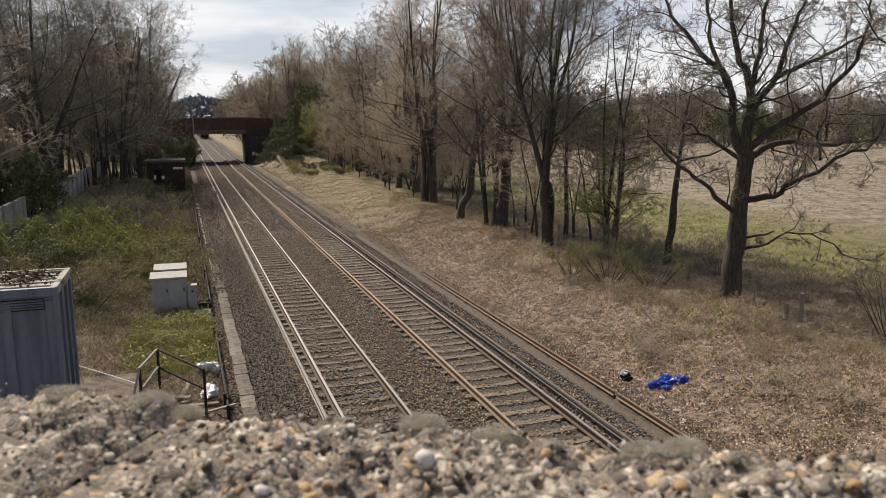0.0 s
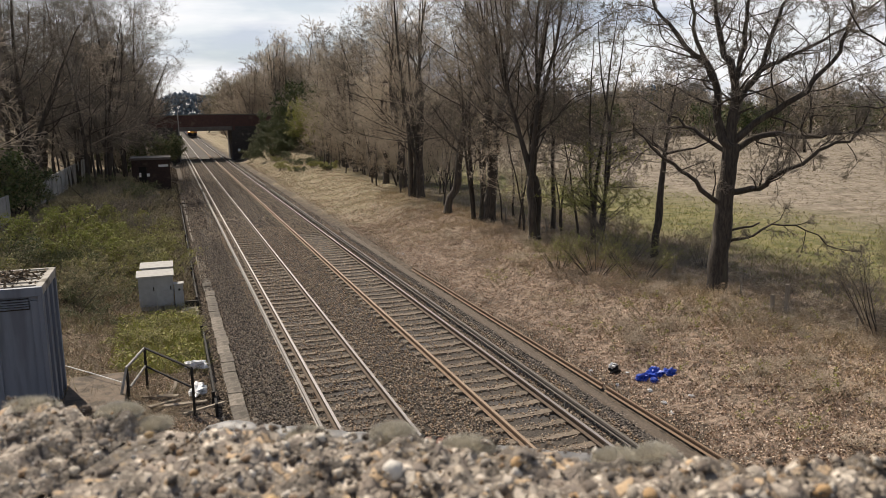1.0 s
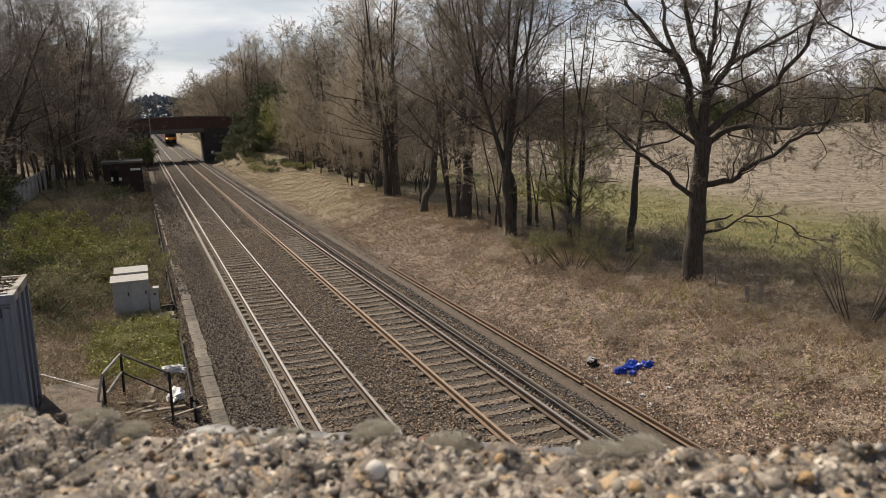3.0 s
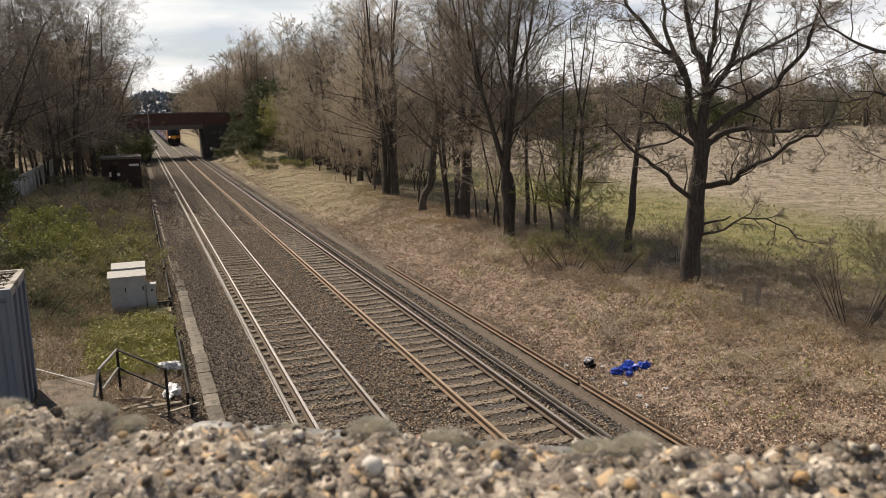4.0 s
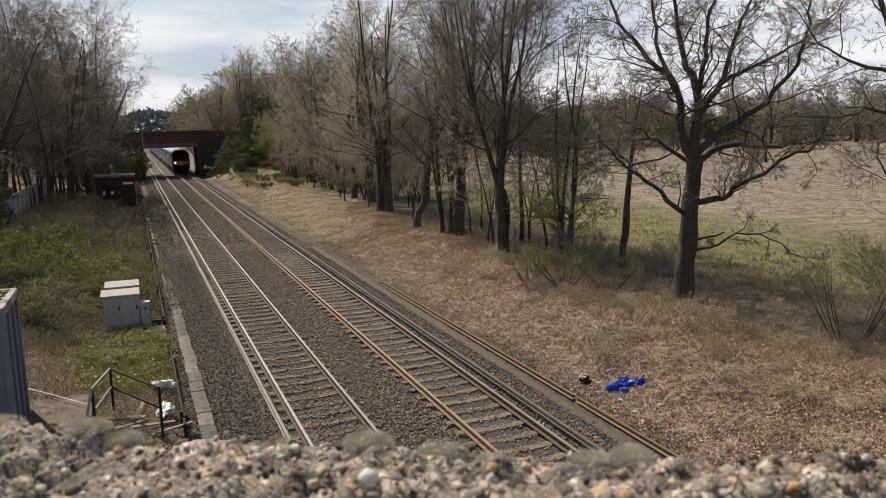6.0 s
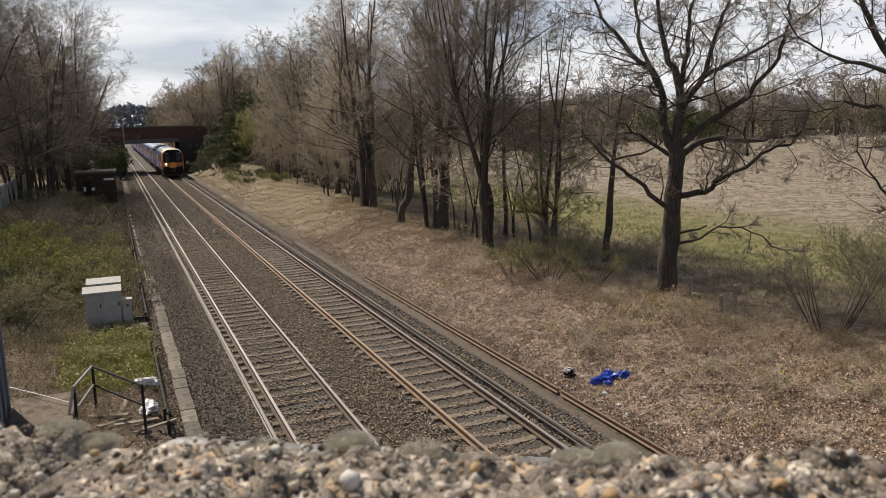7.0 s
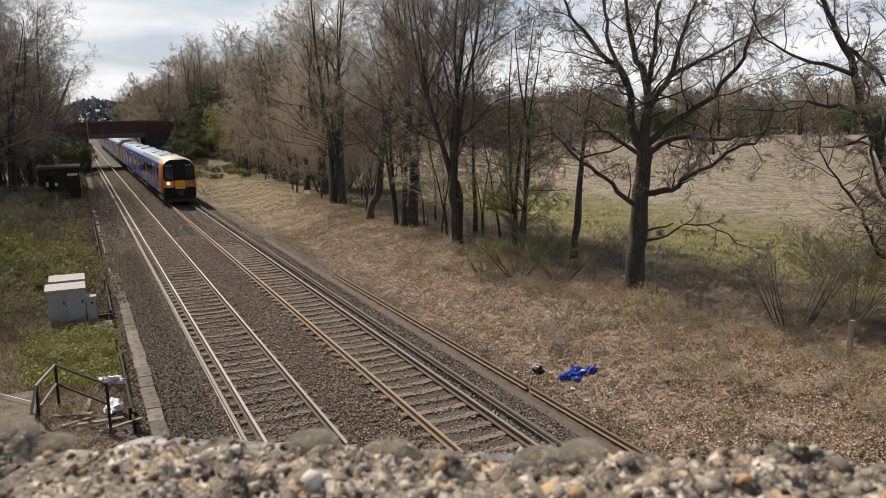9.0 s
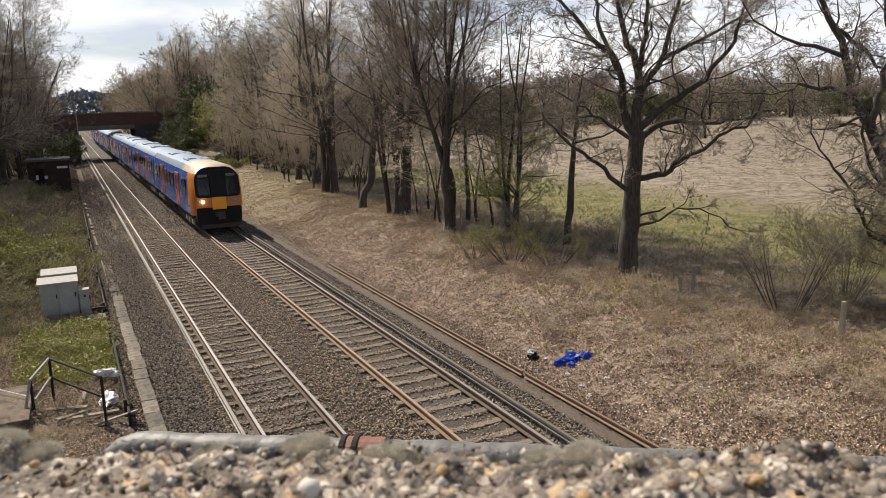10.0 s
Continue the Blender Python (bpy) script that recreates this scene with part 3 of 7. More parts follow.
def land(x, y):
    """Height of the ground: the line in a shallow trough, banks on both sides, ramps to the far bridge."""
    x, y = np.asarray(x, float), np.asarray(y, float)
    z = -0.42 + 0.15 * step(3.7, 4.3, x) + 0.9 * step(4.8, 10.2, x) - 0.35 * step(12.5, 17, x)
    z = z + 0.25 * step(-4.7, -5.2, x) + 0.75 * step(-6, -13, x)
    z = z + 0.5 * step(-5.3, -9, x) * step(30, 50, y)
    z = z + 0.45 * np.sin(x * 0.045 + 1.0) * np.sin(y * 0.035) * step(20, 50, x)
    z = z + 0.9 * step(70, 130, x)
    ramp = step(96, 122, y) * (1 - step(136, 170, y))
    z = z + ramp * (5.6 * step(4.6, 13.5, x) * (1 - step(19, 36, x)) + 5.6 * step(-5.0, -13, x) * (1 - step(-19, -36, x)))
    z = z + 0.035 * np.sin(x * 3.3 - y * 1.9) * np.sin(y * 2.7 + x * 1.3) * step(5.5, 7.5, x) * (1 - step(14, 18, x))
    z = z + 0.05 * np.sin(x * 1.7 + y * 0.6) * np.sin(y * 1.1 - x * 0.4) * (step(4.6, 6, x) + step(-5.2, -6.5, x))
    return z


def on_land(x, y, lift=0.0):
    return float(land(x, y)) + lift


# ---- ground ----
def axis(*pieces):
    out = [np.arange(a, b, s) for a, b, s in pieces]
    return np.concatenate(out + [[pieces[-1][1]]])


def build_ground():
    xs = axis((-1500, -200, 100), (-200, -40, 10), (-40, -14, 1.5), (-14, 22, 0.4), (22, 60, 2), (60, 240, 10), (240, 1500, 100))
    ys = axis((-40, 6, 4), (6, 60, 0.5), (60, 180, 1.5), (180, 400, 15), (400, 4000, 150))
    gx, gy = np.meshgrid(xs, ys)
    v = np.stack([gx, gy, land(gx, gy)], 2).reshape(-1, 3)
    nx, ny = len(xs), len(ys)
    i = (np.arange(ny - 1)[:, None] * nx + np.arange(nx - 1)[None, :]).ravel()
    ob = new("ground", np_mesh("ground", v, np.stack([i, i + 1, i + nx + 1, i + nx], 1), GROUND, True))
    tagged(ob, "leaf-strewn banks, weeds and pale straw field", "ground", kind="structure")


build_ground()

LEFT_C, RIGHT_C, GAUGE = -1.73, 1.73, 0.7525
NEAR_Y, FAR_Y = 5.0, 420.0
BED = 0.2        # depth of the stones below the rail heads


def build_ballast():
    prof = [(-3.75, -0.5), (-3.35, -0.27), (-3.0, -0.235), (-0.6, -0.24), (0, -0.225), (0.6, -0.24), (3.0, -0.235), (3.4, -0.27), (4.15, -0.36), (4.3, -0.5)]
    xs = np.concatenate([np.linspace(a[0], b[0], 6)[:-1] for a, b in zip(prof, prof[1:])] + [[prof[-1][0]]])
    zs = np.interp(xs, [p[0] for p in prof], [p[1] for p in prof])
    ys = axis((NEAR_Y, 40, 0.25), (40, 140, 1.0), (140, FAR_Y, 10))
    gx, gy = np.meshgrid(xs, ys)
    r = np.random.default_rng(3)
    gz = np.tile(zs, (len(ys), 1)) + r.normal(size=gx.shape) * 0.012
    nx, ny = len(xs), len(ys)
    i = (np.arange(ny - 1)[:, None] * nx + np.arange(nx - 1)[None, :]).ravel()
    ob = new("track_bed", np_mesh("track_bed", np.stack([gx, gy, gz], 2).reshape(-1, 3), np.stack([i, i + 1, i + nx + 1, i + nx], 1), BALLAST, True))
    tagged(ob, "brown and grey crushed stone track bed", "track bed", kind="structure")


build_ballast()


def stone_cloud(name, pts, size, material, rng):
    """Broken stones: squashed, twisted octahedra joined into one mesh."""
    c = np.asarray(pts, float)
    n = len(c)
    o = np.array([[1, 0, 0], [-1, 0, 0], [0, 1, 0], [0, -1, 0], [0, 0, 1], [0, 0, -1]], float)
    q = rng.normal(size=(n, 4))
    q /= np.linalg.norm(q, axis=1)[:, None]
    w, x, y, z = q.T
    R = np.stack([1 - 2 * (y * y + z * z), 2 * (x * y - z * w), 2 * (x * z + y * w), 2 * (x * y + z * w), 1 - 2 * (x * x + z * z), 2 * (y * z - x * w),
                  2 * (x * z - y * w), 2 * (y * z + x * w), 1 - 2 * (x * x + y * y)], 1).reshape(n, 3, 3)
    s = size * rng.uniform(0.55, 1.25, (n, 1, 1)) * rng.uniform(0.6, 1.2, (n, 6, 1))
    v = c[:, None] + np.einsum("nij,nkj->nki", R, o[None] * s)
    f = np.array([[0, 2, 4], [2, 1, 4], [1, 3, 4], [3, 0, 4], [2, 0, 5], [1, 2, 5], [3, 1, 5], [0, 3, 5]])
    return new(name, np_mesh(name, v.reshape(-1, 3), (np.arange(n)[:, None, None] * 6 + f[None]).reshape(-1, 3), material))


def build_stones():
    r = np.random.default_rng(5)
    y = 9 + 40 * r.random(66000) ** 1.7
    x = r.uniform(-3.1, 3.5, len(y))
    keep = np.ones(len(y), bool)
    for c in (LEFT_C, RIGHT_C):
        for s in (-1, 1):
            keep &= np.abs(x - c - s * GAUGE) > 0.09
    on_sleeper = (np.abs((y / 0.66) % 1 - 0.5) < 0.2) & ((np.abs(x - LEFT_C) < 0.98) | (np.abs(x - RIGHT_C) < 0.98))
    keep &= ~on_sleeper | (r.random(len(y)) < np.where(x < 0, 0.30, 0.07))
    x, y = x[keep], y[keep]
    ob = stone_cloud("ballast_stones", np.stack([x, y, np.where(np.abs(np.abs(x) - RIGHT_C) > 0.85, -0.20, np.where(x < 0, -0.215, -0.232)) + r.uniform(-0.015, 0.02, len(x))], 1), 0.036, STONE, r)
    tagged(ob, "loose brown crushed stones between the sleepers", "ballast", kind="stuff")
    y = 11 + 40 * r.random(22000) ** 1.5
    x = r.uniform(-4.15, -3.0, len(y))
    z = np.interp(x, [-4.15, -3.75, -3.35, -3.0], [-0.38, -0.38, -0.26, -0.225])
    ob = stone_cloud("shoulder_stones", np.stack([x, y, z + r.uniform(0, 0.03, len(x))], 1), 0.036, STONE_BLACK, r)
    tagged(ob, "dark grey crushed stones of the bed's shoulder", "ballast", kind="stuff")
    y = 9 + 40 * r.random(26000) ** 1.6
    # Inside the conductor rail the dark stones also stand in for shade.
    x = r.uniform(2.6, 4.7, len(y))
    ob = stone_cloud("shoulder_stones", np.stack([x, y, np.interp(x, [2.95, 3.4, 4.15, 4.7], [-0.225, -0.26, -0.36, -0.40]) + r.uniform(0, 0.03, len(x))], 1), 0.036, STONE_DARK, r)
    tagged(ob, "dark grey crushed stones beside the conductor rail", "ballast", kind="stuff")


build_stones()


def build_far_stones():
    """Coarser speckle of the bed further up the line."""
    r = np.random.default_rng(6)
    y = 46 + 84 * r.random(34000) ** 1.35
    x = r.uniform(-4.1, 3.9, len(y))
    keep = np.ones(len(y), bool)
    for c in (LEFT_C, RIGHT_C):
        for s in (-1, 1):
            keep &= np.abs(x - c - s * GAUGE) > 0.12
    x, y = x[keep], y[keep]
    z = np.interp(x, [-4.1, -3.75, -3.35, -3.0, 2.95, 3.4, 4.15], [-0.4, -0.38, -0.27, -0.225, -0.225, -0.27, -0.36])
    ob = stone_cloud("ballast_stones", np.stack([x, y, z + r.uniform(-0.01, 0.02, len(x))], 1), 0.06, STONE_MIX, r)
    tagged(ob, "dark and brown crushed stones further up the line", "ballast", kind="stuff")


build_far_stones()


def build_cess_stones():
    """Fine dirt and stones spilt over the cable trough and the strip beside it."""
    r = np.random.default_rng(7)
    y = 15 + 75 * r.random(20000) ** 1.2
    x = np.where(r.random(len(y)) < 0.55, r.uniform(-4.9, -4.56, len(y)), r.uniform(-4.6, -4.1, len(y)))
    keep = (x < -4.57) | (x > -4.2) | (r.random(len(y)) < step(26, 38, y) * 0.9)
    x, y = x[keep], y[keep]
    ob = stone_cloud("cess_stones", np.stack([x, y, np.where((x > -4.57) & (x < -4.2), -0.262, -0.37) + r.uniform(-0.01, 0.02, len(x))], 1), 0.035, STONE_MIX, r)
    tagged(ob, "dirt and small stones spilt over the cable trough", "ballast", kind="stuff")


build_cess_stones()

RAIL = [(-0.035, 0.0), (0.035, 0.0), (0.036, -0.035), (0.010, -0.048), (0.010, -0.125), (0.07, -0.15), (0.07, -0.16), (-0.07, -0.16), (-0.07, -0.15),
        (-0.010, -0.125), (-0.010, -0.048), (-0.036, -0.035)]
CRAIL = [(-0.034, 0.076), (0.034, 0.076), (0.04, 0.03), (0.012, 0.02), (0.012, -0.02), (0.045, -0.035), (0.045, -0.05), (-0.045, -0.05), (-0.045, -0.035),
         (-0.012, -0.02), (-0.012, 0.02), (-0.04, 0.03)]


def sleeper_mesh():
    """A concrete sleeper, thinner and lower in the middle."""
    bm = bmesh.new()
    xs = [-0.98, -0.84, -0.45, 0, 0.45, 0.84, 0.98]
    zt = [-0.175, -0.172, -0.205, -0.215, -0.205, -0.172, -0.175]
    rings = []
    for x, z in zip(xs, zt):
        rings.append([bm.verts.new(p) for p in ((x, -0.135, -0.36), (x, -0.105, z), (x, 0.105, z), (x, 0.135, -0.36))])
    for a, b in zip(rings, rings[1:]):
        for k in range(4):
            bm.faces.new((a[k], a[(k + 1) % 4], b[(k + 1) % 4], b[k]))
    bm.faces.new(rings[0])
    bm.faces.new(rings[-1][::-1])
    bmesh.ops.recalc_face_normals(bm, faces=bm.faces)
    me = bpy.data.meshes.new("sleeper")
    bm.to_mesh(me)
    bm.free()
    me.materials.append(SLEEPER)
    return me


def build_track(c, cond_side, worn, label):
    tr = thing("railway_track", label, "railway track", pose(c, 0, 0), "tracks")
    ys = [NEAR_Y, 60, 140, 260, FAR_Y]
    for s in (-1, 1):
        rail = part("rail", extrude_y([(x + s * GAUGE, z) for x, z in RAIL], ys), worn[0 if s < 0 else 1], tr, "rusty steel running rail")
        part("rail_head", extrude_y([(s * GAUGE - 0.036, -0.006), (s * GAUGE - 0.032, 0.003), (s * GAUGE + 0.032, 0.003), (s * GAUGE + 0.036, -0.006)], ys), RAIL_TOP_RUSTY if worn[0] is RUST_LIGHT and s < 0 else RAIL_TOP, rail, "bright worn rail head")
    # conductor rail on insulators, outside the running rail
    cx = cond_side * (GAUGE + 0.40)
    cr = part("conductor_rail", extrude_y([(x + cx, z) for x, z in CRAIL], [NEAR_Y, 72.0]), COND if cond_side < 0 else COND_DARK, tr, "grey steel conductor rail")
    part("conductor_rail", extrude_y([(x + cx, z) for x, z in CRAIL], [75.0, FAR_Y]), COND if cond_side < 0 else COND_DARK, tr, "grey steel conductor rail")
    pot = bmesh.new()
    bmesh.ops.create_cone(pot, cap_ends=True, segments=10, radius1=0.075, radius2=0.045, depth=0.14, matrix=Matrix.Translation((0, 0, -0.12)))
    me = bpy.data.meshes.new("insulator")
    pot.to_mesh(me)
    pot.free()
    me.materials.append(POT)
    for k in range(28):
        ob = new("insulator", me)
        ob.parent, ob.location = tr, (cx, 8 + k * 2.64, 0)
    me = sleeper_mesh()
    rng = random.Random(int(c * 100))
    for k in range(200):
        ob = new("sleeper", me)
        ob.parent = tr
        ob.location = (rng.uniform(-0.02, 0.02), NEAR_Y + 0.33 + (k + 0.5) * 0.66 - (NEAR_Y % 0.66), rng.uniform(-0.012, 0.006))
        ob.rotation_euler = (0, 0, rng.uniform(-0.012, 0.012))
    return tr


build_track(LEFT_C, -1, (RUST, RUST), "railway track with concrete sleepers and worn rails")
build_track(RIGHT_C, 1, (RUST_LIGHT, RUST), "railway track with rusty rails and dished concrete sleepers")


def build_cess_rail():
    """An old rail lying in the dirt at the foot of the bank."""
    bm = extrude_y([(x * 0.75, z * 0.8) for x, z in RAIL], [9.0, 16.6])
    ob = new("scrap_rail")
    tagged(ob, "old rusty rail lying at the foot of the leafy bank", "scrap rail")
    ob.matrix_basis = pose(4.33, 0, -0.1)
    part("rail_length", bm, RUST_LIGHT, ob)
    part("rail_length", extrude_y([(x * 0.75, z * 0.8) for x, z in RAIL], [16.75, 33.2]), RUST_LIGHT, ob)
    r = np.random.default_rng(8)
    xs, ys = np.linspace(3.86, 4.27, 7), np.arange(6, 46, 0.3)
    gx, gy = np.meshgrid(xs, ys)
    gz = -0.28 + r.normal(size=gx.shape) * 0.02 - 0.14 * (np.abs(gx - 4.06) > 0.18)
    i = (np.arange(len(ys) - 1)[:, None] * 7 + np.arange(6)[None, :]).ravel()
    me = np_mesh("cess_path", np.stack([gx, gy, gz], 2).reshape(-1, 3), np.stack([i, i + 1, i + 8, i + 7], 1), CESS, True)
    tagged(new("cess_path", me), "strip of trodden grey-brown dirt beside the rails", "path", kind="structure")


build_cess_rail()


def build_troughs():
    """Concrete cable trough: a row of lids flush with the ground left of the line."""
    tr = thing("cable_trough", "row of weathered concrete cable trough lids", "cable trough", pose(0, 0, 0), kind="structure")
    part("trough_body", box(-4.58, -4.24, 9, 76, -0.5, -0.33), CESS, tr)
    bm = box(-0.18, 0.18, -0.445, 0.445, -0.03, 0.03, 0.006)
    me = bpy.data.meshes.new("trough_lid")
    bm.to_mesh(me)
    bm.free()
    me.materials.append(LID)
    rng = random.Random(4)
    for k in range(75):
        y = 9.5 + k * 0.9
        if y > 36 and rng.random() < 0.45:
            continue
        ob = new("trough_lid", me)
        ob.parent = tr
        ob.location = (-4.40 + rng.uniform(-0.02, 0.02) - 0.004 * max(0, y - 30), y, -0.25 - 0.05 * min(1.0, max(0.0, (y - 28) / 8)) + rng.uniform(-0.012, 0.012))
        ob.rotation_euler = (rng.uniform(-0.012, 0.012), rng.uniform(-0.03, 0.03), rng.uniform(-0.015, 0.015))
    edge = thing("edging_board", "dark timber edging boards beside the cable trough", "edging", pose(0, 0, 0))
    for y0, y1 in ((18.6, 25.8), (29.7, 36.0), (36.1, 46.0), (46.1, 62.0)):
        part("board", box(-4.95, -4.89, y0, y1, -0.45, 0.0, 0.01), BLACK, edge)
    for y in (19.2, 25.6, 29.9, 36.0, 46.0):
        part("stake", box(-5.0, -4.92, y - 0.05, y + 0.05, -0.6, 0.12, 0.01), BLACK, edge)


build_troughs()


# ---- far road bridge ----
def build_far_bridge():
    br = thing("road_bridge", "old dark brick road bridge over the railway", "bridge", pose(0, 126, 0), kind="structure")
    L, R, W = -3.62, 3.9, 9.0
    part("abutment", box(L - 3.4, L, 0.4, W, -0.6, 4.3, 0.03), BRICK_GREY, br, "dark grey brick abutment")
    part("abutment", box(R, R + 3.4, 0.4, W, -0.6, 4.3, 0.03), BRICK_GREY, br, "dark grey brick abutment")
    part("deck", box(L - 3.4, R + 3.4, 0.35, W, 4.3, 5.25), BEAM, br, "concrete deck beams")
    part("edge_beam", box(L - 0.3, R + 0.3, 0.05, 0.7, 4.2, 4.82, 0.03), BEAM, br, "pale concrete edge beam")
    # parapet, rising a little to the middle
    xs = np.linspace(-13, 17, 21)
    def wall(y0, y1, z0, top, cope):
        bm = bmesh.new()
        tops = [6.55 + cope - 0.0028 * (x - 0.6) ** 2 for x in xs]
        rings = [[bm.verts.new(p) for p in ((x, y0, z0 if not cope else t - 0.16), (x, y0, t), (x, y1, t), (x, y1, z0 if not cope else t - 0.16))] for x, t in zip(xs, tops)]
        for a, b in zip(rings, rings[1:]):
            for k in range(4):
                bm.faces.new((a[k], a[(k + 1) % 4], b[(k + 1) % 4], b[k]))
        bm.faces.new(rings[0])
        bm.faces.new(rings[-1][::-1])
        bmesh.ops.recalc_face_normals(bm, faces=bm.faces)
        return bm
    part("parapet", wall(0.12, 0.5, 4.78, 0, 0), BRICK, br, "dark red brick parapet")
    part("coping", wall(0.02, 0.6, 4.78, 0, 0.15), BEAM, br, "stone coping")
    part("parapet", wall(W - 0.5, W - 0.1, 4.78, 0, 0), BRICK, br, "dark red brick parapet")
    for x in (-4.3, 4.25, 10.6):
        part("pilaster", box(x - 0.18, x + 0.18, -0.06, 0.5, 4.2 if abs(x) < 5 else 1, 6.4, 0.02), BRICK, br)
    # wing walls
    part("wing_wall", box(R + 0.02, 15, 0.0, 0.5, -0.6, 4.8, 0.02), BRICK_GREY, br, "dark grey brick wing wall")
    part("wing_wall", box(-13, L - 0.02, 0.0, 0.5, -0.6, 4.8, 0.02), BRICK_GREY, br, "dark grey brick wing wall")
    part("notice_plate", box(4.7, 5.1, -0.04, 0.0, 1.0, 1.4), WHITE, br, "small white plate")


build_far_bridge()


# ---- the bridge underfoot: its parapet coping ----
SKEW = -33.0
PM = pose(-5.6, 0.535, 6.53, 0, 0, SKEW)     # on the coping's outer top edge; x along the wall, -y towards the road


def coping_height(x, y):
    """Worn relief of the coping's top; the stone before the joint stands a little prouder."""
    e = 0.007 * noise.noise((x * 14, y * 14, 1)) + 0.0095 * noise.noise((x * 45, y * 45, 7)) + 0.0062 * noise.noise((x * 110, y * 110, 0)) - 0.004 * abs(noise.noise((x * 190, y * 190, 4)))
    return e + 0.0085 + 0.011 * max(0.0, min(x, 0.8))


def build_parapet():
    pw = new("parapet_wall")
    pw.matrix_basis = PM
    tagged(pw, "weathered exposed-aggregate concrete parapet with moss", "parapet", kind="structure")
    part("wall_core", box(-8, 10, -0.34, -0.06, -6.9, -0.12, 0.01), BRICK, pw, "red brick wall below the coping")
    # three coping stones; the open joint is seen between the first two
    r = np.random.default_rng(11)
    for x0, x1 in ((-2.2, -0.021), (0.017, 1.9), (1.93, 4.0)):
        xs = axis((x0, max(x0, -0.4), 0.05), (max(x0, -0.4), min(x1, 0.75), 0.0028), (min(x1, 0.75), x1, 0.05)) if x0 < 0.75 else axis((x0, x1, 0.05))
        xs = np.unique(np.round(xs, 4))
        sec = [(0.0, -0.12), (0.004, -0.06), (0.0, -0.025), (-0.006, -0.010), (-0.016, -0.003)] + [(y, 0.0) for y in np.concatenate([np.arange(-0.02, -0.2, -0.0028), np.arange(-0.2, -0.37, -0.02)])] + [(-0.385, -0.02), (-0.39, -0.12)]
        ny = len(sec)
        g = np.zeros((len(xs), ny, 3))
        for i, x in enumerate(xs):
            for j, (y, z) in enumerate(sec):
                e = coping_height(x, y)
                edge = min(x - x0, x1 - x)
                top = z > -0.02
                g[i, j] = (x, y + 0.5 * e, z + (e if top else 0) - (0.008 * math.exp(-edge / 0.008)))
        i = (np.arange(len(xs) - 1)[:, None] * ny + np.arange(ny - 1)[None, :]).ravel()
        part("coping_stone", np_mesh("coping_stone", g.reshape(-1, 3), np.stack([i, i + 1, i + ny + 1, i + ny], 1), COPING, True), COPING, pw)
    part("mortar_joint", box(-0.0203, 0.0163, -0.38, -0.012, -0.11, 0.001), COPING, pw, "crumbling mortar joint")


build_parapet()


# ---- trees ----
def grow(rng, segs, p, d, length, r, lvl, top, k):
    """One branch as a bent row of pieces, with its side branches. k holds the habit: wobble, lift, angle, ratio, children by level."""
    if lvl == top:
        d = (d + Vector((rng.gauss(0, 0.1), rng.gauss(0, 0.1), rng.gauss(0, 0.1) + k["lift"][lvl]))).normalized()
        segs["tip"].append((*p, *(p + d * length), max(k["tip"], r * 0.55), 0))
        side = (d + Vector((rng.gauss(0, 0.5), rng.gauss(0, 0.5), rng.gauss(0, 0.4)))).normalized()
        segs["tip"].append((*(p + d * length * rng.uniform(0.25, 0.6)), *(p + d * length * 0.4 + side * length * 0.6), max(k["tip"], r * 0.55) * 0.8, 0))
        return p
    n = max(1 if lvl == top - 1 else 2, int(length / k["step"][lvl]))
    kids = k["kids"][lvl] if lvl < top else 0
    spots = sorted(rng.uniform(k["bare"][lvl], 1.0) for _ in range(kids))
    j = 0
    chain = ([p.copy()], [r])
    r_end = max(k["tip"], r * (0.25 if lvl else 0.12))
    for i in range(n):
        w = k["wobble"] * (1 + 0.5 * lvl if lvl else 0.4)
        d = (d + Vector((rng.gauss(0, w), rng.gauss(0, w), rng.gauss(0, w * 0.6) + k["lift"][lvl]))).normalized()
        q = p + d * (length / n)
        ra, rb = r + (r_end - r) * i / n, r + (r_end - r) * (i + 1) / n
        if lvl <= 1:
            chain[0].append(q.copy())
            chain[1].append(rb)
        else:
            segs[min(lvl, 9)].append((*p, *q, ra, rb))
        while j < kids and spots[j] <= (i + 1) / n:
            f = spots[j]
            az = rng.uniform(0, 2 * math.pi)
            a = radians(k["angle"][lvl] * rng.uniform(0.7, 1.25))
            u = d.orthogonal().normalized()
            u = Matrix.Rotation(az, 3, d) @ u
            cd = (d * math.cos(a) + u * math.sin(a)).normalized()
            cl = length * k["ratio"][lvl] * rng.uniform(0.6, 1.15) * (1.15 - 0.55 * f)
            cr = max(k["tip"], (ra + (rb - ra) * 0.5) * k["thin"][lvl] * rng.uniform(0.7, 1.1))
            grow(rng, segs, p.lerp(q, min(1.0, max(0.0, f * n - i))), cd, cl, cr, lvl + 1, top, k)
            j += 1
        p = q
    if lvl <= 1:
        segs["limb"].append((lvl, chain))
    return p


HABIT = dict(step=(0.6, 0.55, 0.5, 0.45, 0.4, 0.3), wobble=0.06, lift=(0.03, 0.08, 0.05, 0.04, 0.03, 0.0), angle=(40, 40, 38, 36, 34, 34),
             ratio=(0.55, 0.5, 0.5, 0.5, 0.5, 0.5), kids=(13, 8, 7, 5, 0, 0), bare=(0.25, 0.2, 0.15, 0.1, 0.1, 0.1), thin=(0.55, 0.55, 0.55, 0.6, 0.6, 0.6), tip=0.0045)


def habit(**over):
    k = dict(HABIT)
    k.update(over)
    return k


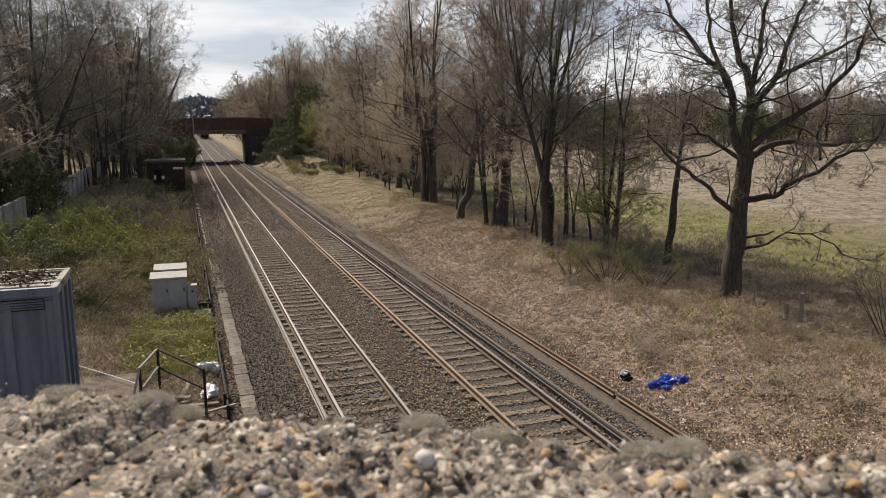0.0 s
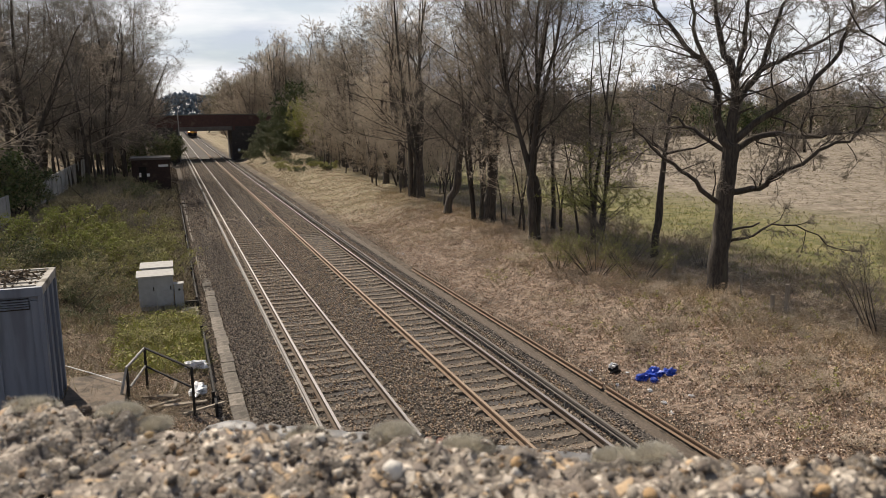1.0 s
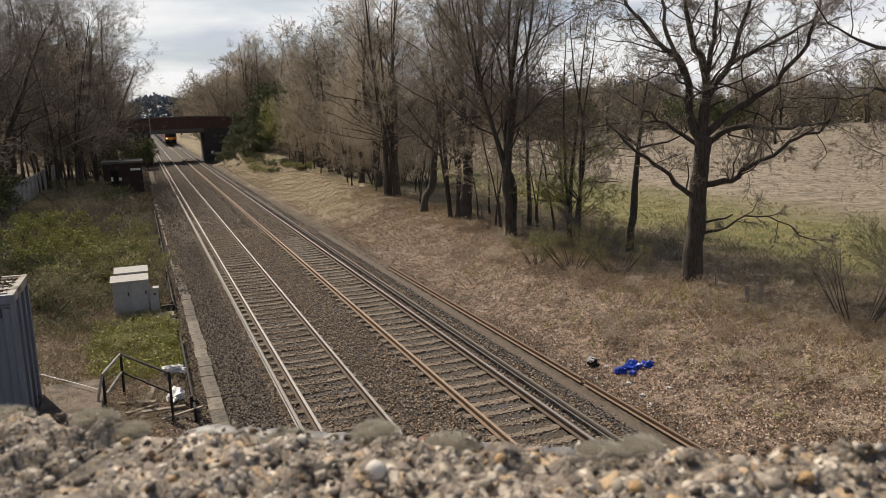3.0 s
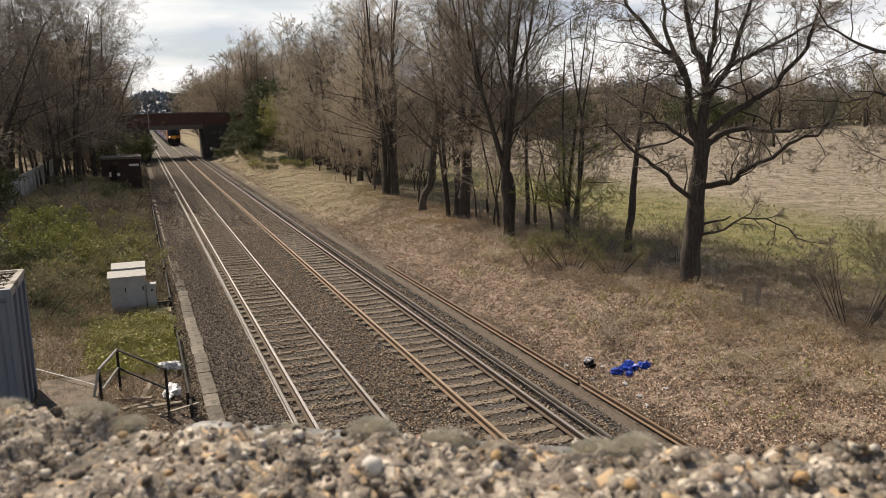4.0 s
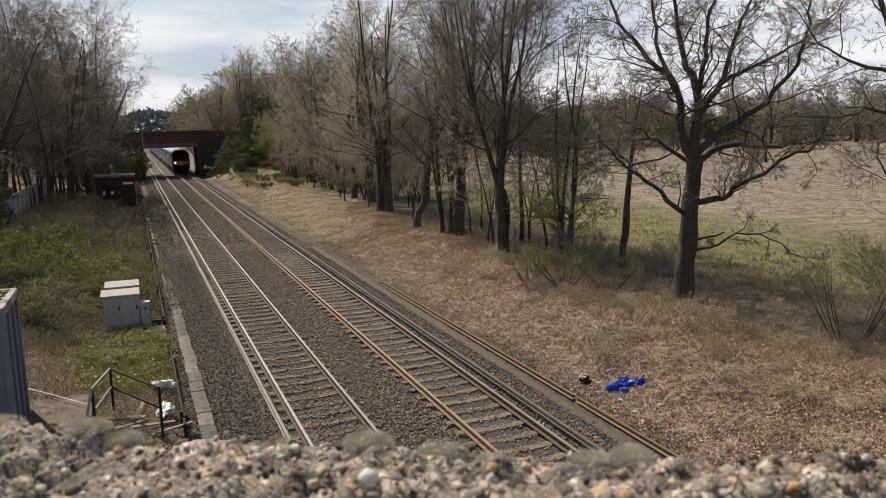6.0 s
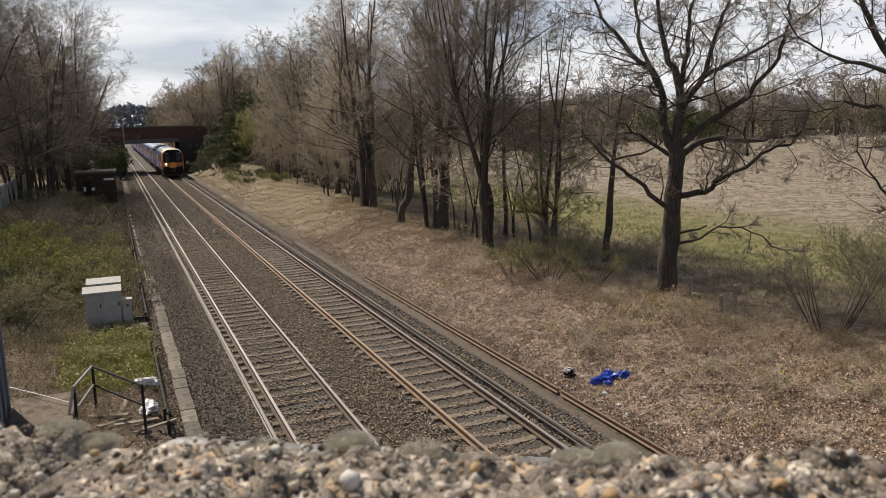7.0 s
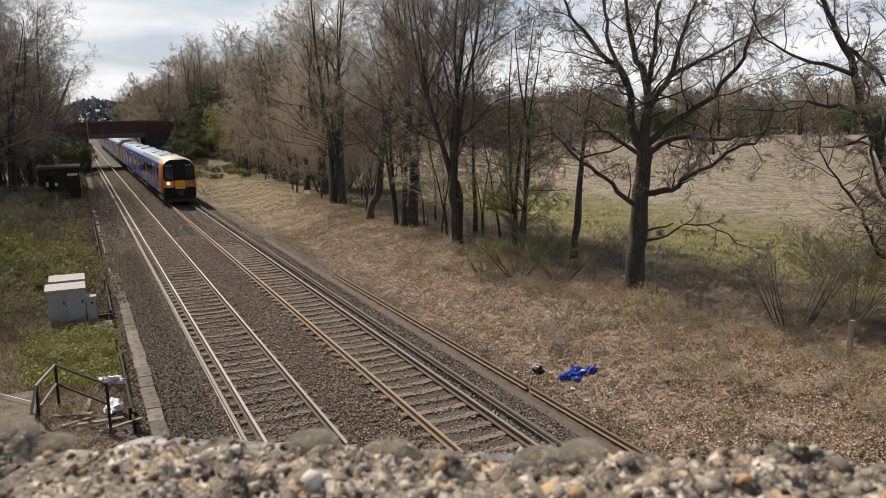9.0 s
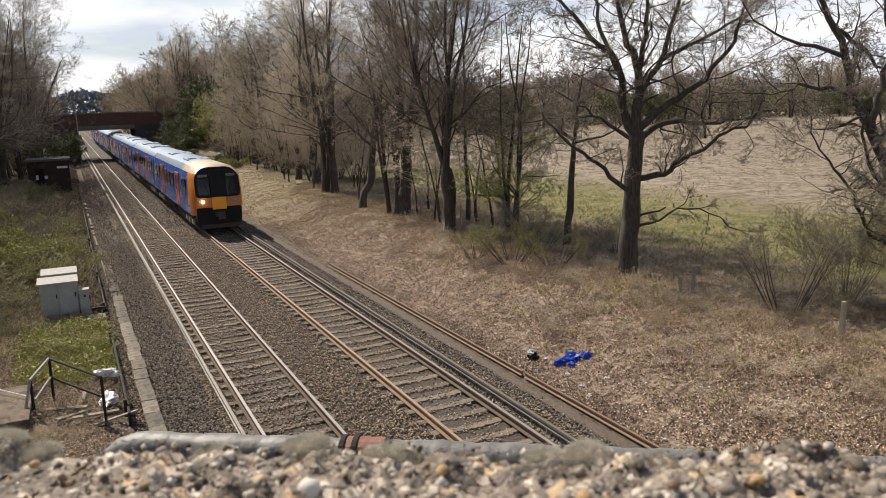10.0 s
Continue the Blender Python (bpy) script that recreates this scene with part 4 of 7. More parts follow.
def tree_meshes(seed, height, r, k, top=4, stems=1, fat_levels=1, spread=0.25, bark=None, twig=None, kink=0.0, flare=1.35, fork=0, leaders=4, sides=8):
    """Two meshes: trunk with limbs, and the crown of finer branches."""
    rng = random.Random(seed)
    segs = {i: [] for i in [*range(10), "tip", "limb"]}
    for s in range(stems):
        a = rng.uniform(0, 2 * math.pi)
        d = Vector((spread * math.cos(a), spread * math.sin(a), 1)).normalized() if stems > 1 else Vector((rng.gauss(0, 0.04), rng.gauss(0, 0.04), 1)).normalized()
        base = Vector((0.22 * math.cos(a), 0.22 * math.sin(a), -0.25)) if stems > 1 else Vector((0, 0, -0.25))
        rr = r * (1 if s == 0 else rng.uniform(0.6, 0.95))
        lead = [base, base + d * 0.35, base + d * 0.7]
        fat = [rr * flare, rr * (1 + flare) / 2, rr]
        if kink:
            lead += [lead[-1] + Vector((kink * 0.1, 0, 0.5)), lead[-1] + Vector((kink * 0.5, 0, 1.0)), lead[-1] + Vector((kink * 0.65, 0, 1.5))]
            fat += [rr, rr, rr]
        if fork:
            q = lead[-1].copy()
            for i in range(fork):
                q = q + Vector((rng.gauss(0, 0.07), rng.gauss(0, 0.07), 0.6))
                lead.append(q.copy())
                fat.append(rr * (1 - 0.04 * i))
            turn = rng.uniform(0, 6.28)
            for j in range(leaders):
                az, sp = turn + 2 * math.pi * j / leaders + rng.uniform(-0.5, 0.5), rng.uniform(0.1, 0.36)
                grow(rng, segs, lead[-1 - j % 2].copy(), Vector((sp * math.cos(az), sp * math.sin(az), 1)).normalized(), (height - 0.6 * fork) * rng.uniform(0.72, 1.05), fat[-1] * rng.uniform(0.5, 0.72), 0, top, k)
            segs["limb"].append((0, (lead, fat)))
            continue
        grow(rng, segs, lead[-1], d, height * rng.uniform(0.85, 1.05), rr, 0, top, k)
        lvl, chain = segs["limb"][-1]
        segs["limb"][-1] = (lvl, (lead[:-1] + chain[0], fat[:-1] + chain[1]))
    fat = limb_mesh("trunk", [c for lvl, c in segs["limb"] if lvl <= fat_levels], sides, bark or BARK)
    thin = [s for i in range(10) for s in segs[i]]
    for lvl, (pts, rad) in segs["limb"]:
        if lvl > fat_levels:
            thin += [(*a, *b, ra, rb) for a, b, ra, rb in zip(pts, pts[1:], rad, rad[1:])]
    return fat, crown_mesh("crown", thin, segs["tip"], twig or TWIG), np.array(thin + segs["tip"])


def plant(meshes, m, label, category="tree", group="", name="tree", leaves=None):
    ob = thing(name, label, category, m, group)
    if name.endswith("tree"):
        part("trunk", meshes[0], None, ob)
    else:
        tagged(part("undergrowth", meshes[0], None, ob), kind="stuff")
    part("crown", meshes[1], None, ob)
    if leaves:
        part("leaves", leaves, None, ob)
    return ob


def sprout(thin, count, size, material, seed, low=None):
    """Small leaves along the thin branches."""
    r = np.random.default_rng(seed)
    pick = thin[r.integers(0, len(thin), count)]
    if low is not None:
        pick = pick[pick[:, 2] < low]
    f = r.random((len(pick), 1))
    c = pick[:, 0:3] * (1 - f) + pick[:, 3:6] * f + r.normal(size=(len(pick), 3)) * size * 0.6
    return scatter_quads("leaves", c, size, material, r, 0.2, 0.8)


def scaled(x, y, turn, s=1.0, lift=0.0, tall=1.0):
    return pose(x, y, on_land(x, y, lift), 0, 0, turn) @ Matrix.Diagonal((s, s, s * tall, 1))


# ascending woodland trees along the right bank
UPRIGHT = habit(thin=(0.42, 0.55, 0.62, 0.68, 0.7, 0.7), bare=(0.12, 0.15, 0.1, 0.1, 0.1, 0.1), lift=(0.03, 0.04, 0.02, 0.0, 0.0, 0.0), angle=(50, 46, 46, 46, 44, 40), kids=(14, 9, 8, 6, 0, 0),
                ratio=(0.44, 0.52, 0.52, 0.5, 0.5, 0.5), wobble=0.11, step=(0.55, 0.4, 0.4, 0.4, 0.4, 0.3))
SINGLE = dict(UPRIGHT, kids=(24, 8, 7, 5, 0, 0), ratio=(0.36, 0.52, 0.52, 0.5, 0.5, 0.5), wobble=0.09)
LOWTWIG = habit(thin=(0.36, 0.55, 0.62, 0.68, 0.7, 0.7), lift=(0.03, 0.02, 0.01, 0.0, 0.0, 0.0), angle=(62, 48, 44, 42, 40, 40), kids=(14, 8, 7, 5, 0, 0), bare=(0.04, 0.12, 0.1, 0.1, 0.1, 0.1),
                ratio=(0.44, 0.5, 0.5, 0.5, 0.5, 0.5), wobble=0.11, step=(0.55, 0.4, 0.4, 0.4, 0.4, 0.3))
ROW_LABEL = "leafless woodland tree with dark trunk and fine ascending twigs"


UNDER_HABIT = habit(kids=(17, 7, 5, 4, 0, 0), bare=(0.22, 0.15, 0.1, 0.1, 0.1, 0.1), thin=(0.42, 0.6, 0.65, 0.7, 0.7, 0.7), lift=(0.02, 0.02, 0.01, 0.0, 0, 0),
                    angle=(72, 48, 46, 44, 44, 44), ratio=(0.48, 0.5, 0.5, 0.5, 0.5, 0.5), wobble=0.15, tip=0.006)
UNDER = tree_meshes(27, 6.2, 0.06, UNDER_HABIT, fat_levels=0, twig=TWIG_LIT)
UNDER_DARK = tree_meshes(28, 6.2, 0.07, UNDER_HABIT, fat_levels=0, twig=TWIG)


def build_right_row():
    kinds = [tree_meshes(21, 14.5, 0.30, UPRIGHT, fork=5, leaders=4, twig=TWIG_LIT), tree_meshes(22, 14.5, 0.23, UPRIGHT, stems=2, spread=0.05, fork=4, leaders=3),
             tree_meshes(23, 14.0, 0.17, dict(SINGLE, kids=(14, 7, 6, 4, 0, 0)), stems=3, spread=0.1), tree_meshes(24, 13.0, 0.25, LOWTWIG, fork=3, leaders=4, twig=TWIG_LIT), tree_meshes(25, 13.0, 0.24, SINGLE, kink=0.9)]
    places = [(10.05, 33.1, 1, 20, 1.05), (10.9, 40.2, 0, 80, 1.1), (10.6, 41.2, 2, 10, 0.9), (10.1, 44.8, 4, -18, 0.95), (11.16, 53.4, 3, 200, 1.1),
              (10.8, 54.4, 2, 120, 1.15), (12.0, 60.6, 0, 300, 1.0), (11.97, 66.0, 3, 40, 1.05), (12.6, 72.8, 1, 150, 0.95), (12.5, 80, 3, 250, 0.98),
              (13.2, 88, 0, 330, 0.95), (12.5, 95, 3, 75, 0.95), (16, 70, 3, 185, 1.0), (16.5, 82, 2, 280, 0.8),
              (15, 93, 1, 15, 0.95), (14.5, 104, 3, 200, 0.85), (17, 100, 0, 100, 0.92),
              (18.5, 112, 3, 60, 0.85), (16.5, 119, 0, 210, 0.75), (21, 117, 2, 330, 0.8), (20, 90, 0, 140, 0.95), (21, 76, 1, 250, 0.9)]
    for x, y, k, turn, s in places:
        plant(kinds[k], scaled(x, y, turn, s), ROW_LABEL, group="trees on the bank")
    r = random.Random(26)
    for k in range(34):
        y = 33 + 62 * r.random()
        plant(UNDER, scaled(r.uniform(10.6, 14.2), y, r.uniform(0, 360), r.uniform(0.75, 1.15)), "small leafless tree with fine level twigs under the row", "tree", "understorey trees")
    for x, y, s in ((12.9, 36.5, 1.7), (12.6, 31.8, 1.5), (12.8, 46.0, 1.6)):
        plant(UNDER_DARK, scaled(x, y, r.uniform(0, 360), s, tall=1.15), "slender leafless tree with dark level twigs in the row", "tree", "understorey trees")
    return kinds


ROW_KINDS = build_right_row()


def bough_line(rng, pts, bend, rough):
    """A crooked line through points (side, height), bent in depth away from the trunk."""
    line = [Vector((u, bend * abs(u - pts[0][0]), z)) for u, z in pts]
    fine = []
    for a, b in zip(line, line[1:]):
        m = max(2, int((b - a).length / 0.3))
        fine += [a.lerp(b, i / m) + Vector((rng.gauss(0, rough), rng.gauss(0, rough), rng.gauss(0, rough))) for i in range(m)]
    return fine + [line[-1]]


def laid_tree(seed, boughs, k, bark, twig, density=0.95):
    """A tree from its trunk and main boughs, each (points, first radius, last radius, depth bend, twig length), with finer growth on them."""
    rng = random.Random(seed)
    segs = {i: [] for i in [*range(10), "tip", "limb"]}
    chains = []
    for n, (pts, r0, r1, bend, reach) in enumerate(boughs):
        fine = bough_line(rng, pts, bend, 0.015 if n == 0 else 0.04)
        m = len(fine) - 1
        rad = [r0 + (r1 - r0) * (i / m) ** 0.8 for i in range(m + 1)]
        if n == 0:
            rad[0], rad[1], rad[2] = rad[0] * 1.35, rad[1] * 1.18, rad[2] * 1.06
        chains.append((fine, rad))
        for i in range(m):
            if reach and i > m * 0.12 and rng.random() < density:
                d = (fine[i + 1] - fine[i]).normalized()
                u = Matrix.Rotation(rng.uniform(0, 6.28), 3, d) @ d.orthogonal().normalized()
                a = radians(rng.uniform(35, 75))
                grow(rng, segs, fine[i], d * math.cos(a) + u * math.sin(a), rng.uniform(0.45, 1.25) * reach, max(0.016, rad[i + 1] * 0.36), 1, 4, k)
        if reach:
            grow(rng, segs, fine[-1], (fine[-1] - fine[-3]).normalized(), 0.9 * reach, r1, 1, 4, k)
    t = limb_mesh("trunk", chains + [c for lvl, c in segs["limb"]], 14, bark, 1.0)
    return t, crown_mesh("crown", [s for i in range(1, 10) for s in segs[i]], segs["tip"], twig)


OAK_TWIGS = habit(step=(0.5, 0.25, 0.24, 0.22, 0.2, 0.2), wobble=0.17, kids=(0, 8, 6, 5, 3, 0), lift=(0, 0.03, 0.02, 0.0, -0.02, 0.0), angle=(40, 48, 50, 50, 48, 48), ratio=(0.5, 0.55, 0.52, 0.5, 0.5, 0.5),
                  thin=(0.5, 0.5, 0.55, 0.6, 0.6, 0.6), tip=0.0055)


def oak():
    """The spreading oak by the fence: heavy crooked boughs."""
    b = [([(-0.03, -0.3), (-0.03, 0.0), (-0.07, 0.9), (0.01, 1.7), (0.05, 2.7), (0.1, 3.4), (0.18, 4.2), (0.2, 4.85)], 0.36, 0.25, 0.0, 0)]
    b.append(([(0.12, 4.7), (-0.22, 5.7), (-0.32, 6.4), (-0.5, 7.2), (-0.8, 7.65), (-1.3, 8.0), (-1.8, 8.7), (-2.3, 9.2), (-2.7, 10.2)], 0.17, 0.03, 0.25, 2.2))
    b.append(([(-0.41, 6.9), (-0.9, 7.7), (-1.2, 8.5), (-1.3, 9.2), (-1.6, 10.6)], 0.09, 0.03, -0.5, 2.0))
    b.append(([(0.2, 4.7), (0.22, 5.7), (0.3, 6.4), (0.2, 7.15), (-0.05, 7.7), (-0.24, 8.3), (-0.35, 9.2), (-0.6, 10.6)], 0.2, 0.035, 0.6, 2.0))
    b.append(([(0.24, 6.6), (0.42, 8.0), (0.5, 9.1), (0.8, 10.6)], 0.11, 0.03, -0.8, 2.0))
    b.append(([(0.2, 5.4), (0.62, 6.6), (1.1, 7.3), (1.25, 7.85), (1.5, 8.55), (1.75, 9.1), (2.3, 10.3)], 0.14, 0.03, 0.35, 2.2))
    b.append(([(1.02, 7.2), (2.1, 7.7), (3.0, 8.05), (3.4, 8.3), (4.1, 8.65), (4.9, 9.3)], 0.08, 0.025, 0.3, 1.8))
    b.append(([(0.24, 4.8), (0.83, 5.45), (1.5, 5.9), (2.2, 6.45), (2.7, 7.1), (3.05, 7.6), (3.3, 8.5), (3.4, 9.6)], 0.13, 0.03, -0.3, 2.0))
    b.append(([(0.2, 4.55), (1.0, 5.05), (1.9, 5.1), (2.75, 5.0), (3.7, 5.1), (4.6, 5.2), (5.4, 5.4), (6.1, 5.9)], 0.12, 0.025, 0.35, 2.1))
    b.append(([(0.1, 3.25), (0.86, 3.35), (1.25, 3.56), (1.43, 3.9), (1.9, 4.05), (2.5, 4.5), (2.85, 4.75), (3.4, 4.9), (3.7, 5.4)], 0.115, 0.03, -0.4, 1.6))
    b.append(([(0.04, 2.8), (-0.68, 3.35), (-1.25, 3.85), (-1.75, 4.25), (-2.2, 4.55), (-2.7, 5.1)], 0.1, 0.03, -0.35, 1.5))
    b.append(([(0.1, 4.55), (-0.68, 5.1), (-1.25, 5.4), (-1.8, 5.37), (-2.5, 5.36)], 0.085, 0.025, 0.3, 1.5))
    b.append(([(-1.3, 5.38), (-1.54, 5.73), (-1.9, 5.85), (-2.2, 6.1)], 0.045, 0.02, 0.2, 1.2))
    b.append(([(0.1, 1.9), (0.7, 2.13), (1.17, 2.27)], 0.05, 0.025, -0.2, 0))
    b.append(([(0.1, 1.55), (0.98, 1.83), (1.55, 2.2), (2.2, 2.18), (2.8, 1.87), (3.5, 1.5)], 0.055, 0.012, -0.25, 1.0))
    b.append(([(2.5, 4.55), (2.44, 5.3), (2.6, 6.0), (2.5, 6.7)], 0.045, 0.02, 0.2, 1.4))
    plant(laid_tree(77, b, OAK_TWIGS, OAKBARK, TWIG), pose(11.65, 21.74, on_land(11.65, 21.74), 0, 0, -25), "large leafless oak with heavy spreading limbs by the fence", name="oak_tree")


oak()


def leaning_tree():
    """The mossy tree that leans out over the field path."""
    b = [([(0.5, -0.4), (0.4, 0.2), (-0.1, 1.5), (-0.75, 3.0), (-1.25, 4.25), (-1.75, 5.25), (-2.2, 5.95), (-2.4, 6.7), (-2.65, 7.6), (-3.05, 8.2), (-3.4, 8.9), (-3.8, 9.9)], 0.27, 0.05, 0.0, 1.6)]
    b.append(([(-2.6, 7.2), (-3.25, 7.45), (-3.9, 7.7), (-4.45, 8.1)], 0.07, 0.025, 0.4, 1.6))
    b.append(([(-2.3, 6.2), (-3.0, 6.35), (-3.9, 6.45), (-4.8, 6.26)], 0.07, 0.02, -0.3, 1.8))
    b.append(([(-2.85, 7.95), (-2.2, 7.55), (-1.45, 7.0), (-0.8, 6.65)], 0.07, 0.03, 0.3, 1.4))
    b.append(([(-0.8, 3.1), (-1.8, 4.1), (-2.25, 4.75), (-2.4, 5.6), (-2.7, 6.3)], 0.09, 0.02, -0.5, 1.5))
    b.append(([(-1.75, 5.2), (-1.4, 6.4), (-1.3, 7.4), (-1.5, 8.6)], 0.12, 0.03, 0.5, 2.0))
    b.append(([(0.15, 0.6), (-1.1, 1.9), (-2.2, 2.7), (-2.7, 3.65), (-3.2, 4.15), (-4.0, 5.1)], 0.1, 0.02, -0.4, 1.9))
    plant(laid_tree(78, b, dict(OAK_TWIGS, lift=(0, 0.05, 0.04, 0.02, 0.0, 0.0)), OAKBARK, TWIG), pose(15.66, 13.93, on_land(15.66, 13.93), 0, 0, -25), "leaning leafless tree with mossy crooked limbs", group="trees on the bank")


leaning_tree()


def build_right_near():
    # slim bent tree and the leafing tree between the oak and the row
    k = tree_meshes(31, 5.6, 0.15, habit(kids=(9, 6, 5, 4, 0, 0), angle=(70, 50, 48, 48, 48, 48), wobble=0.13, bare=(0.35, 0.2, 0.1, 0.1, 0.1, 0.1)), kink=-0.25)
    plant(k, scaled(13.0, 27.5, 160), "slim crooked leafless tree behind the fence", group="trees on the bank")
    k = tree_meshes(32, 10.5, 0.1, dict(LOWTWIG, kids=(24, 6, 5, 4, 0, 0), ratio=(0.26, 0.5, 0.5, 0.5, 0.5, 0.5)), stems=3, spread=0.12, twig=TWIG_OLIVE)
    plant(k, scaled(12.1, 30.7, 0), "slender tree with yellow-green spring leaves", group="trees on the bank", leaves=sprout(k[2], 15000, 0.065, LEAF, 5, 4.6))
    # leaning trees at the field's edge beyond the oak
    k2 = tree_meshes(34, 6.8, 0.11, habit(lift=(0.0, 0.06, 0.04, 0.02, 0, 0), kids=(13, 8, 6, 5, 0, 0), wobble=0.1, angle=(52, 50, 48, 50, 50, 50)), twig=TWIG_OLIVE)
    plant(k2, pose(18.3, 12.2, on_land(18.3, 12.2), 0, -50, 0), "leaning leafless tree with mossy limbs", group="trees on the bank")
    # shrubs at the fence
    sh = tree_meshes(35, 1.9, 0.015, habit(kids=(9, 6, 5, 0, 0, 0), step=(0.25, 0.2, 0.2, 0.2, 0.2, 0.2), lift=(0.03, 0.03, 0.02, 0, 0, 0), angle=(42, 45, 46, 45, 45, 45), wobble=0.13, tip=0.003), top=3, stems=17, spread=0.55, flare=1.0, fat_levels=0, bark=BARK, twig=TWIG)
    ol = tree_meshes(38, 2.0, 0.011, habit(kids=(8, 6, 5, 0, 0, 0), step=(0.25, 0.25, 0.25, 0.2, 0.2, 0.2), lift=(0.03, 0.03, 0.02, 0, 0, 0), angle=(42, 44, 44, 42, 42, 42), tip=0.0028), top=3, stems=16, spread=0.6, flare=1.0, fat_levels=0, bark=TWIG_OLIVE, twig=TWIG_OLIVE)
    for x, y, s, turn in ((12.0, 15.4, 1.05, 0), (13.6, 25.0, 0.7, 100), (11.9, 29.0, 0.75, 210)):
        plant(sh, scaled(x, y, turn, s), "bare many-stemmed brown shrub by the fence", "shrub", "shrubs", "shrub")
    for x, y, s, turn in ((14.6, 15.6, 1.1, 40), (15.8, 13.4, 1.3, 150), (16.8, 17.2, 1.2, 260)):
        plant(ol, scaled(x, y, turn, s), "tall olive-twigged shrub at the field edge", "shrub", "shrubs", "shrub")
    bush = tree_meshes(36, 1.5, 0.02, habit(kids=(6, 5, 4, 0, 0, 0), step=(0.3, 0.3, 0.3, 0.2, 0.2, 0.2), lift=(0.02, 0.02, 0, 0, 0, 0), angle=(50, 50, 50, 50, 50, 50)), top=3, stems=14, spread=0.9, flare=1.0, fat_levels=0, twig=TWIG_OLIVE)
    lv = sprout(bush[2], 900, 0.06, LEAF, 9)
    for x, y, s, turn in ((9.3, 25.8, 0.85, 0), (8.9, 28.0, 0.8, 120), (10.2, 24.2, 0.7, 220), (10.9, 26.5, 0.8, 300)):
        plant(bush, scaled(x, y, turn, s), "tangled olive bramble bush on the bank", "bush", "bramble bushes", "bramble_bush", leaves=lv)
    return sh, bush


SHRUB, BRAMBLE = build_right_near()


def build_thicket():
    """Dense scrub of the far right bank, up to the bridge."""
    r = random.Random(41)
    a = tree_meshes(42, 4.2, 0.05, habit(kids=(8, 5, 4, 4, 0, 0), tip=0.012, bare=(0.05, 0.1, 0.1, 0.1, 0.1, 0.1), angle=(55, 50, 48, 48, 48, 48)), top=4, stems=5, spread=0.5, fat_levels=0, twig=TWIG_FAR_LIT)
    b = tree_meshes(43, 3.2, 0.05, habit(kids=(8, 6, 5, 0, 0, 0), tip=0.014, bare=(0.05, 0.1, 0.1, 0.1, 0.1, 0.1), angle=(55, 50, 48, 48, 48, 48)), top=3, stems=7, spread=0.7, fat_levels=0, twig=TWIG_OLIVE)
    lv = sprout(b[2], 2600, 0.19, LEAF, 12)
    ev = sprout(b[2], 3000, 0.21, EVERGREEN, 13)
    for k in range(24):
        y = r.uniform(62, 112)
        x = r.uniform(11.5, 18) + max(0, y - 90) * 0.02
        plant(a, scaled(x, y, r.uniform(0, 360), r.uniform(0.8, 1.3)), "dense leafless brown scrub", "shrub", "scrub on the bank", "shrub")
    for x, y, s in ((12.0, 106, 1.05), (13.0, 103, 1.1), (13.2, 109, 1.15), (11.2, 107, 0.7)):
        plant(b, scaled(x, y, r.uniform(0, 360), s, tall=1.25), "bush in bright yellow-green spring leaf", "bush", "bushes by the bridge", "bush", leaves=lv)
    for x, y, s in ((9.9, 112, 0.75), (10.4, 109, 0.7), (11.2, 114, 1.0), (10.6, 119, 0.7), (12.4, 117, 1.2), (14.6, 117, 1.5), (6.6, 121, 0.45), (7.6, 119, 0.55), (8.4, 122, 0.7), (9.4, 117, 0.6), (7.0, 116.5, 0.4), (8.6, 115, 0.45), (9.8, 123.5, 0.8)):
        plant(b, scaled(x, y, r.uniform(0, 360), s), "dark ivy-covered bush beside the bridge", "bush", "bushes by the bridge", "bush", leaves=ev)
    for k in range(20):
        x, y = r.uniform(5.6, 10.5), r.uniform(106, 124)
        plant(b, scaled(x, y, r.uniform(0, 360), r.uniform(0.4, 0.65), tall=0.8), "dark ivy-covered bush beside the bridge", "bush", "bushes by the bridge", "bush", leaves=ev)
    for k in range(22):
        y = r.uniform(80, 116)
        x = r.uniform(6.6, 11.0)
        plant(b, scaled(x, y, r.uniform(0, 360), r.uniform(0.22, 0.42), tall=0.7), "low ivy and bramble clump on the bank", "bush", "clumps on the bank", "bush", leaves=ev if k % 3 else lv)
    return a, b, lv, ev


SCRUB, BUSH, BUSH_LEAF, BUSH_IVY = build_thicket()


